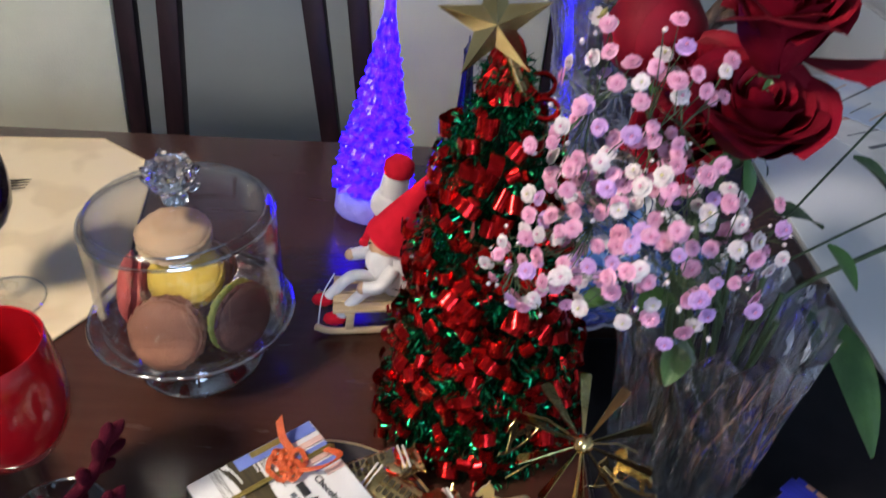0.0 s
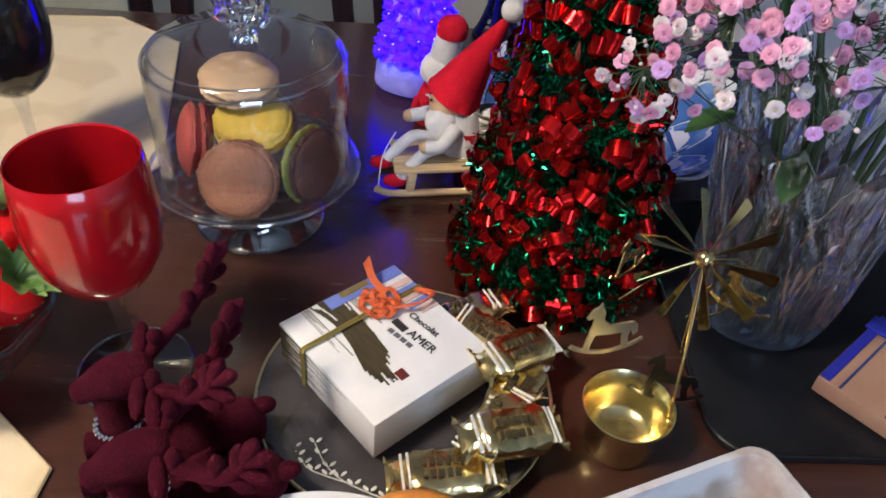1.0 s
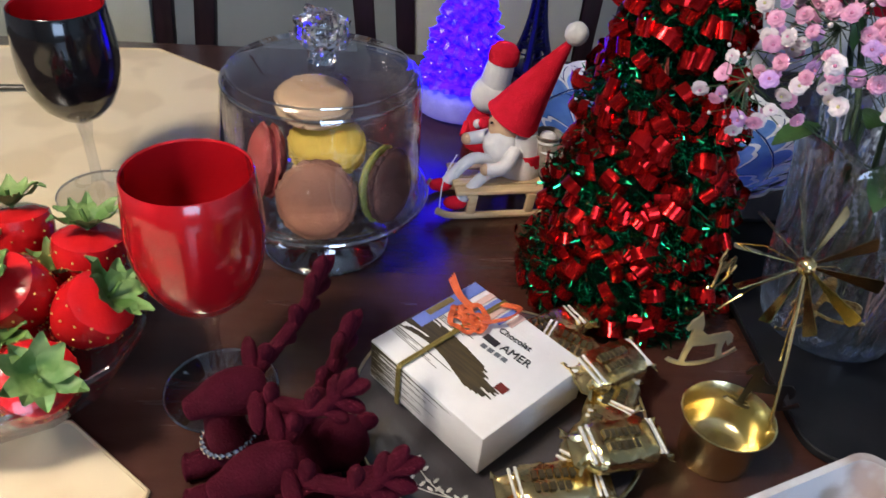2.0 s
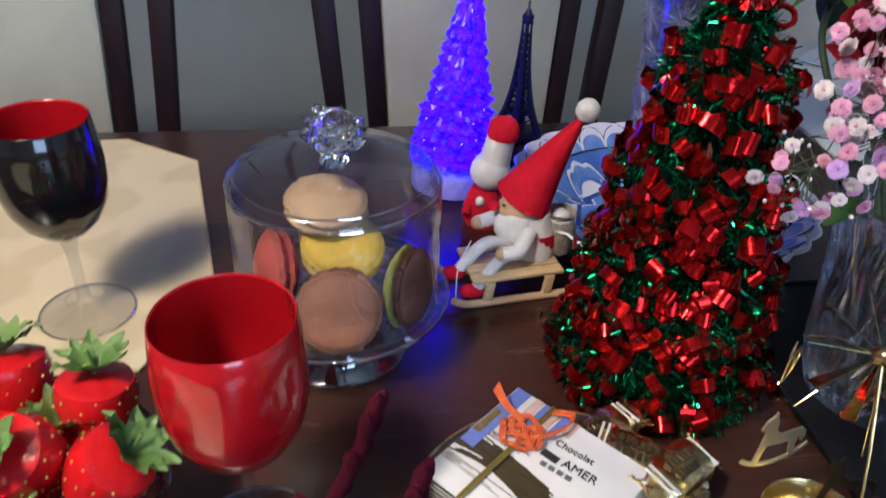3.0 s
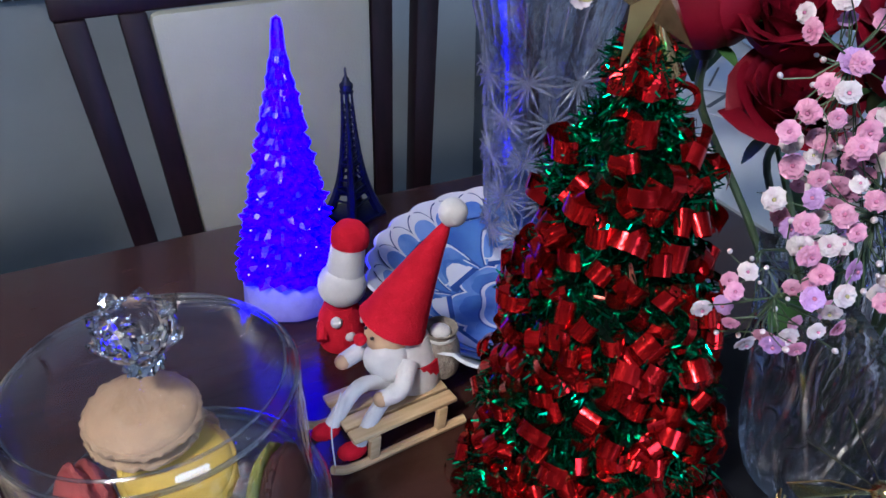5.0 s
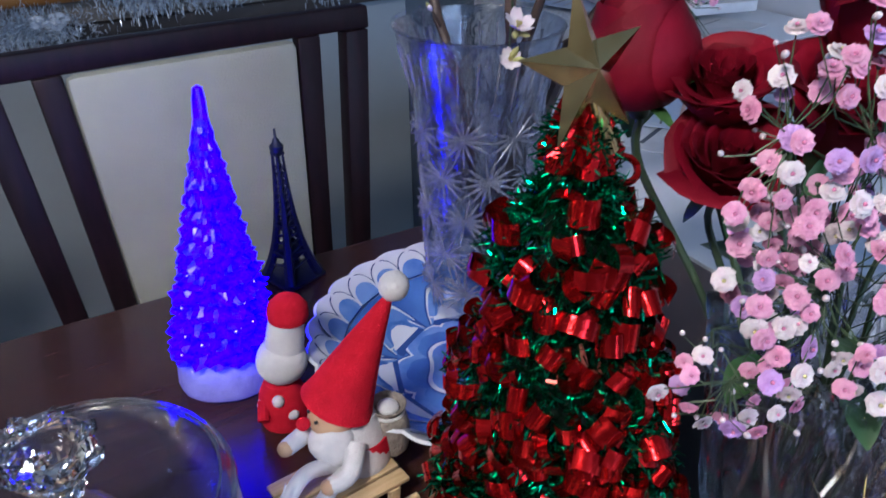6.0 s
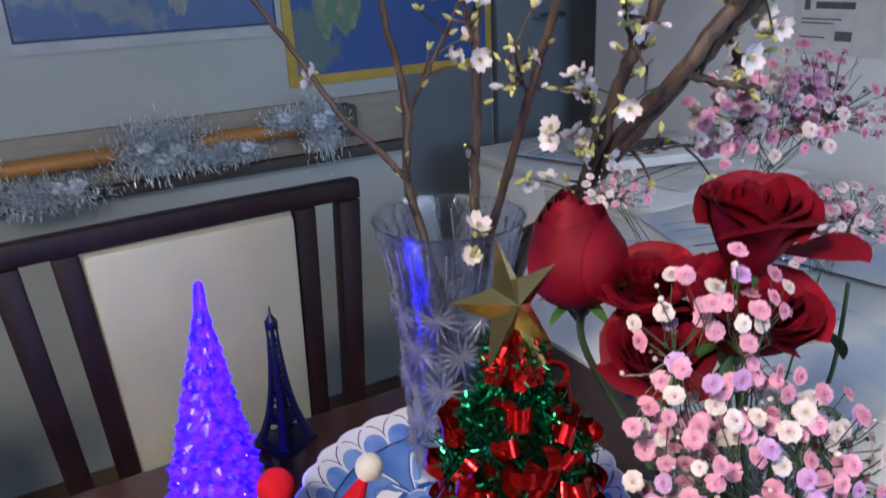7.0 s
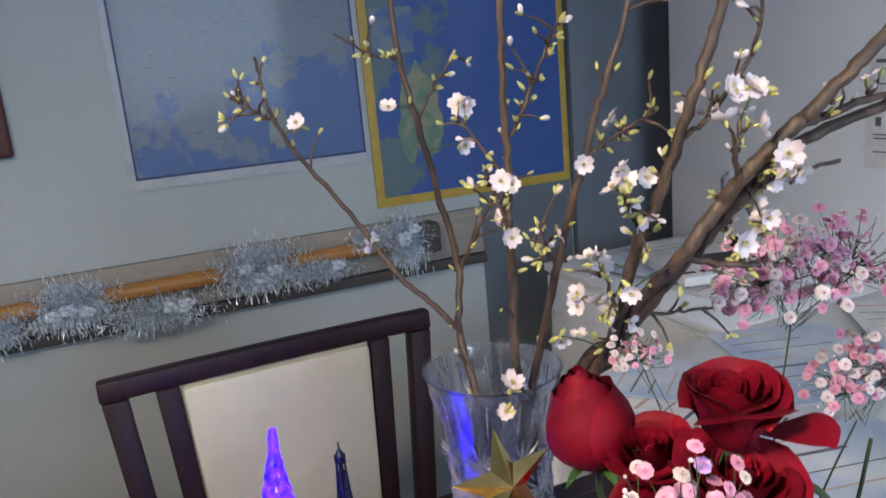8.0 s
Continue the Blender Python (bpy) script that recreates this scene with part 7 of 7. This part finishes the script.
branch([(0.160, 0.665, 0.74), (0.150, 0.69, 0.867), (0.147, 0.70, 0.898), (0.150, 0.735, 0.952), (0.161, 0.75, 1.002), (0.149, 0.755, 1.079), (0.134, 0.75, 1.143), (0.12, 0.745, 1.202), (0.115, 0.74, 1.267)],
       [([(0.151, 0.735, 0.949), (0.126, 0.745, 0.98), (0.095, 0.755, 1.019), (0.072, 0.765, 1.062), (0.031, 0.77, 1.122), (0.011, 0.77, 1.158), (0.005, 0.77, 1.189), (0.003, 0.77, 1.212)], 0.0030, 0.0012),
        ([(0.008, 0.77, 1.16), (-0.008, 0.77, 1.17), (-0.021, 0.77, 1.183)], 0.0013, 0.0009),
        ([(0.163, 0.75, 1.003), (0.175, 0.74, 1.034), (0.192, 0.73, 1.07), (0.209, 0.72, 1.11)], 0.0024, 0.0011),
        ([(0.135, 0.75, 1.145), (0.150, 0.745, 1.175), (0.172, 0.74, 1.20)], 0.0014, 0.0009),
        ([(0.122, 0.745, 1.20), (0.095, 0.745, 1.207), (0.065, 0.745, 1.225)], 0.0015, 0.0009)], 0.0042, 0.0024, 34, 2, 31, "tall cherry branch with a few opening buds")
branch([(0.156, 0.668, 0.735), (0.171, 0.66, 0.877), (0.163, 0.65, 0.944), (0.16, 0.64, 1.016), (0.159, 0.635, 1.064), (0.158, 0.63, 1.109), (0.154, 0.62, 1.173), (0.154, 0.615, 1.244)],
       [([(0.158, 0.63, 1.096), (0.143, 0.635, 1.124), (0.124, 0.64, 1.153)], 0.0015, 0.0009),
        ([(0.158, 0.63, 1.127), (0.172, 0.62, 1.159), (0.185, 0.61, 1.195), (0.19, 0.6, 1.213)], 0.0018, 0.0010),
        ([(0.159, 0.635, 1.05), (0.150, 0.632, 1.085), (0.140, 0.63, 1.11)], 0.0014, 0.0009)], 0.0044, 0.0026, 30, 2, 32, "reddish cherry branch with green and pink buds")
branch([(0.150, 0.662, 0.735), (0.182, 0.67, 0.878), (0.187, 0.65, 0.948), (0.184, 0.61, 1.027), (0.188, 0.59, 1.079), (0.192, 0.575, 1.115), (0.199, 0.565, 1.157), (0.208, 0.555, 1.19), (0.217, 0.55, 1.229)],
       [([(0.196, 0.573, 1.121), (0.221, 0.57, 1.133), (0.247, 0.565, 1.146)], 0.0016, 0.0010), ([(0.184, 0.61, 1.03), (0.172, 0.605, 1.055), (0.166, 0.6, 1.07)], 0.0013, 0.0008)], 0.0040, 0.0020, 24, 3, 33, "slim cherry branch with white blossoms")
branch([(0.165, 0.672, 0.735), (0.205, 0.660, 0.895), (0.226, 0.62, 0.934), (0.216, 0.575, 0.993), (0.211, 0.545, 1.049), (0.218, 0.53, 1.086), (0.225, 0.515, 1.127), (0.236, 0.505, 1.171), (0.248, 0.5, 1.208), (0.25, 0.495, 1.231)],
       [([(0.228, 0.515, 1.13), (0.252, 0.51, 1.146), (0.273, 0.5, 1.18), (0.275, 0.49, 1.219)], 0.0019, 0.0012), ([(0.216, 0.54, 1.06), (0.196, 0.53, 1.085), (0.180, 0.515, 1.10)], 0.0018, 0.0011), ([(0.216, 0.575, 0.99), (0.196, 0.555, 1.02), (0.178, 0.54, 1.045)], 0.0018, 0.0010)], 0.0053, 0.0034, 26, 6, 34, "thick brown cherry branch with open white blossoms")
branch([(0.148, 0.675, 0.735), (0.205, 0.665, 0.885), (0.235, 0.62, 0.937), (0.226, 0.57, 0.997), (0.218, 0.505, 1.053), (0.235, 0.49, 1.085), (0.244, 0.472, 1.111), (0.265, 0.46, 1.133), (0.285, 0.445, 1.158), (0.308, 0.435, 1.182), (0.329, 0.43, 1.2)],
       [([(0.218, 0.505, 1.053), (0.244, 0.5, 1.045), (0.277, 0.495, 1.038)], 0.0030, 0.0018), ([(0.231, 0.57, 0.991), (0.26, 0.56, 0.992), (0.284, 0.55, 0.992)], 0.0016, 0.0010), ([(0.239, 0.474, 1.104), (0.231, 0.47, 1.123), (0.235, 0.47, 1.142)], 0.0020, 0.0014),
        ([(0.249, 0.48, 1.097), (0.283, 0.48, 1.101), (0.331, 0.48, 1.105)], 0.0022, 0.0014), ([(0.268, 0.458, 1.135), (0.30, 0.455, 1.142), (0.345, 0.45, 1.150)], 0.0030, 0.0022), ([(0.243, 0.473, 1.11), (0.262, 0.472, 1.105), (0.272, 0.47, 1.11)], 0.0018, 0.0012)], 0.0056, 0.0042, 26, 6, 35, "thick gnarled cherry branch leaning outwards")
branch([(0.160, 0.680, 0.735), (0.215, 0.64, 0.920), (0.235, 0.60, 0.963), (0.226, 0.53, 1.028), (0.245, 0.497, 1.074), (0.267, 0.478, 1.108), (0.292, 0.465, 1.128), (0.35, 0.455, 1.143)], [([(0.245, 0.497, 1.074), (0.258, 0.50, 1.06), (0.268, 0.50, 1.05)], 0.0018, 0.0012)], 0.0056, 0.0034, 10, 3, 36, "rough cherry branch beside its thicker twin")

# single open blossoms on the branches
cherry = [o for o in bpy.data.objects if o.name.startswith("cherry_branch")]
rbl = random.Random(41)
for k, p, n in ((3, (0.194, 0.530, 1.102), 2), (3, (0.200, 0.525, 1.082), 2), (3, (0.197, 0.570, 1.039), 1), (3, (0.199, 0.600, 1.007), 2), (3, (0.190, 0.620, 0.969), 2), (3, (0.205, 0.580, 0.994), 2),
                (1, (0.132, 0.600, 0.946), 1), (1, (0.121, 0.590, 0.932), 1), (4, (0.261, 0.460, 1.115), 2), (4, (0.248, 0.470, 1.159), 2), (4, (0.174, 0.500, 1.040), 1), (0, (0.169, 0.740, 1.122), 1),
                (0, (0.032, 0.770, 1.152), 1), (0, (0.108, 0.750, 1.157), 1), (1, (0.127, 0.640, 1.162), 2), (4, (0.264, 0.480, 1.072), 2), (4, (0.246, 0.500, 1.068), 1)):
    stems_ = [v.co.copy() for o in cherry[k].children if o.name.split(".")[0] in ("stem", "twig") for v in o.data.vertices]
    near = min(stems_, key=lambda v: (v - Vector(p)).length)
    part("flower_stalk", tube([near, near.lerp(Vector(p), 0.5) + Vector((0, 0, 0.002)), Vector(p)], [0.0009, 0.0007, 0.0006], 5), M["stem"], cherry[k])
    for q in range(n):
        f = Vector((rbl.gauss(0, 0.6) - 0.2, rbl.gauss(0, 0.4) - 0.8, rbl.gauss(0, 0.6) + 0.1)).normalized()
        e = Vector(p) + Vector((rbl.gauss(0, 0.006), rbl.gauss(0, 0.004), rbl.gauss(0, 0.006))) * (q > 0)
        share("blossom", rbl.choice(blos), cherry[k], aim(e + f * 0.004, f, rbl.uniform(0, 6)) @ Matrix.Scale(rbl.uniform(0.62, 0.86), 4))
    for q in range(2):
        g = Vector((rbl.gauss(0, 0.6), rbl.gauss(0, 0.6), rbl.gauss(0, 0.5) - 0.1)).normalized()
        share("leaf_bud", budc[0], cherry[k], aim(p, g) @ Matrix.Scale(rbl.uniform(0.9, 1.3), 4))

# ---- brass candle chime ----
M["cupbrass"] = mat("satin_brass", (0.78, 0.66, 0.34), 0.24, 1.0, col2=(0.70, 0.58, 0.28), scale=30, rvar=0.10, bump=0.04, bscale=300)
M["palebrass"] = mat("pale_brass", (0.88, 0.80, 0.56), 0.32, 0.9, col2=(0.80, 0.70, 0.44), scale=80, rvar=0.1)
GX, GY = 0.0665, 0.281
gc = thing("candle_chime", "brass rotary candle holder with fan blades and hanging charms", "candle holder", pose(GX, GY, T))
part("bowl", lathe([(0, 0.0), (0.0190, 0.0), (0.0196, 0.0008), (0.0198, 0.010), (0.0204, 0.020), (0.0225, 0.0285), (0.0242, 0.0315), (0.0248, 0.0322), (0.0240, 0.0324), (0.0218, 0.0285), (0.0196, 0.020), (0.0180, 0.012), (0.0150, 0.0085), (0.008, 0.0066), (0, 0.0062)], 64), M["cupbrass"], gc, "satin brass candle cup")
hub = Vector((0.0925, 0.309, 0.811)) - Vector((GX, GY, T))
foot = Vector((0.0195, -0.010, 0.022))
part("clip", box(0.0185, 0.0215, -0.0125, -0.0085, 0.019, 0.0325, 0.0004), M["gold"], gc)
part("rod", tube([foot, foot.lerp(hub, 0.5) + Vector((0.001, 0, 0)), hub], 0.0009, 8), M["gold"], gc, "thin brass rod")
ax = Vector((-0.32, -0.62, 0.72)).normalized()
hb = part("hub", moved(lathe([(0, -0.004), (0.0035, -0.0035), (0.0052, 0), (0.0042, 0.0035), (0.0018, 0.0052), (0, 0.0056)], 20), aim(hub, ax)), M["gold"], gc, "polished brass hub")
bl_o = [(0.0045, -0.0008), (0.012, -0.0018), (0.034, -0.0054), (0.0352, -0.0044), (0.0352, 0.0044), (0.034, 0.0054), (0.012, 0.0018), (0.0045, 0.0008)]
bladem = mesh_of("blade", [(plate_of(bl_o, 0.0003), M["bladebrass"])], True)
for k in range(10):
    share("blade", bladem, gc, aim(hub, ax) @ Matrix.Rotation(2 * math.pi * k / 10, 4, "Z") @ Matrix.Rotation(math.pi / 2 + radians(64), 4, "X"))
horse_body = [(-0.0125, 0.0065), (-0.0115, 0.0055), (-0.009, 0.0065), (-0.0092, 0.001), (-0.0098, -0.003), (-0.007, -0.0045), (0.0, -0.005), (0.0065, -0.0048), (0.0098, -0.003), (0.012, -0.0075), (0.0135, -0.005),
              (0.0128, -0.001), (0.0105, 0.0012), (0.006, 0.001), (0, 0.0005), (-0.004, 0.004), (-0.0045, 0.009), (-0.006, 0.0125), (-0.0068, 0.015), (-0.0078, 0.0128), (-0.0105, 0.011)]
fore_leg = [(-0.0096, -0.0032), (-0.0066, -0.0046), (-0.0078, -0.0095), (-0.0082, -0.0158), (-0.0110, -0.0145), (-0.0105, -0.009)]
hind_leg = [(0.0062, -0.0046), (0.0097, -0.0031), (0.0094, -0.0085), (0.0110, -0.0148), (0.0082, -0.0158), (0.0066, -0.0095)]
rocker = [(0.0292 * math.sin(q), 0.012 - 0.0292 * math.cos(q)) for q in [radians(-38 + 76 * i / 12) for i in range(13)]] + [(0.0272 * math.sin(q), 0.012 - 0.0272 * math.cos(q)) for q in [radians(38 - 76 * i / 12) for i in range(13)]]
horse = (horse_body, fore_leg, hind_leg, rocker)


def charm(name, at, rz, ma, sc, outline, label):
    c = Vector(at) - Vector((GX, GY, T))
    me = mesh_of(name, [(plate_of(o, 0.0009), M[ma]) for o in outline], True)
    share(name, me, gc, Matrix.Translation(c) @ Matrix.Rotation(radians(rz), 4, "Z") @ Matrix.Scale(sc, 4))
    top = c + Vector((0, 0, 0.016 * sc))
    part("wire", tube([hub - ax * 0.003, hub.lerp(top, 0.6) + Vector((0, 0, 0.004)), top], 0.0004, 5), M["gold"], gc)


charm("rocking_horse_charm", (0.0560, 0.309, 0.7620), 12, "palebrass", 1.22, horse, "")
charm("rocking_horse_charm", (0.089, 0.292, 0.7430), -8, "pewter", 1.15, horse, "")
charm("rocking_horse_charm", (0.064, 0.330, 0.795), 40, "goldfoil", 0.85, horse, "")
charm("rocking_horse_charm", (0.123, 0.315, 0.785), -35, "goldfoil", 0.9, horse, "")
charm("rocking_horse_charm", (0.120, 0.335, 0.760), 20, "goldfoil", 0.9, horse, "")

# ---- chocolate box with blue ribbon ----
cbm = Matrix.Translation((0.188, 0.316, T + 0.0072)) @ Matrix.Rotation(math.atan2(-0.036, 0.030), 4, "Z")
cb = thing("chocolate_box", "flat brown chocolate box with dark stripes and blue ribbon", "box", cbm)
part("carton", box(0, 0.155, 0, 0.082, 0.0, 0.012, 0.001), M["chocobox"], cb)
for i in range(5):
    part("printed_stripe", box(0.012 + 0.027 * i, 0.0135 + 0.027 * i, 0.001, 0.081, 0.012, 0.0124), M["mapnavy"], cb)
for i in (0, 1, 2, 3):
    part("blue_stripe", box(0.0005 + 0.04 * i, 0.0065 + 0.04 * i, 0.001, 0.081, 0.0124, 0.0128), M["ribbonblue"], cb)
rbn = part("ribbon", box(-0.002, 0.157, 0.062, 0.076, 0.0128, 0.0142, 0.0003), M["ribbonblue"], cb, "royal blue satin ribbon")
writing("CHOCOL", 0.0062, Matrix.Translation((0.030, 0.0665, 0.01422)), rbn, "whiteink")
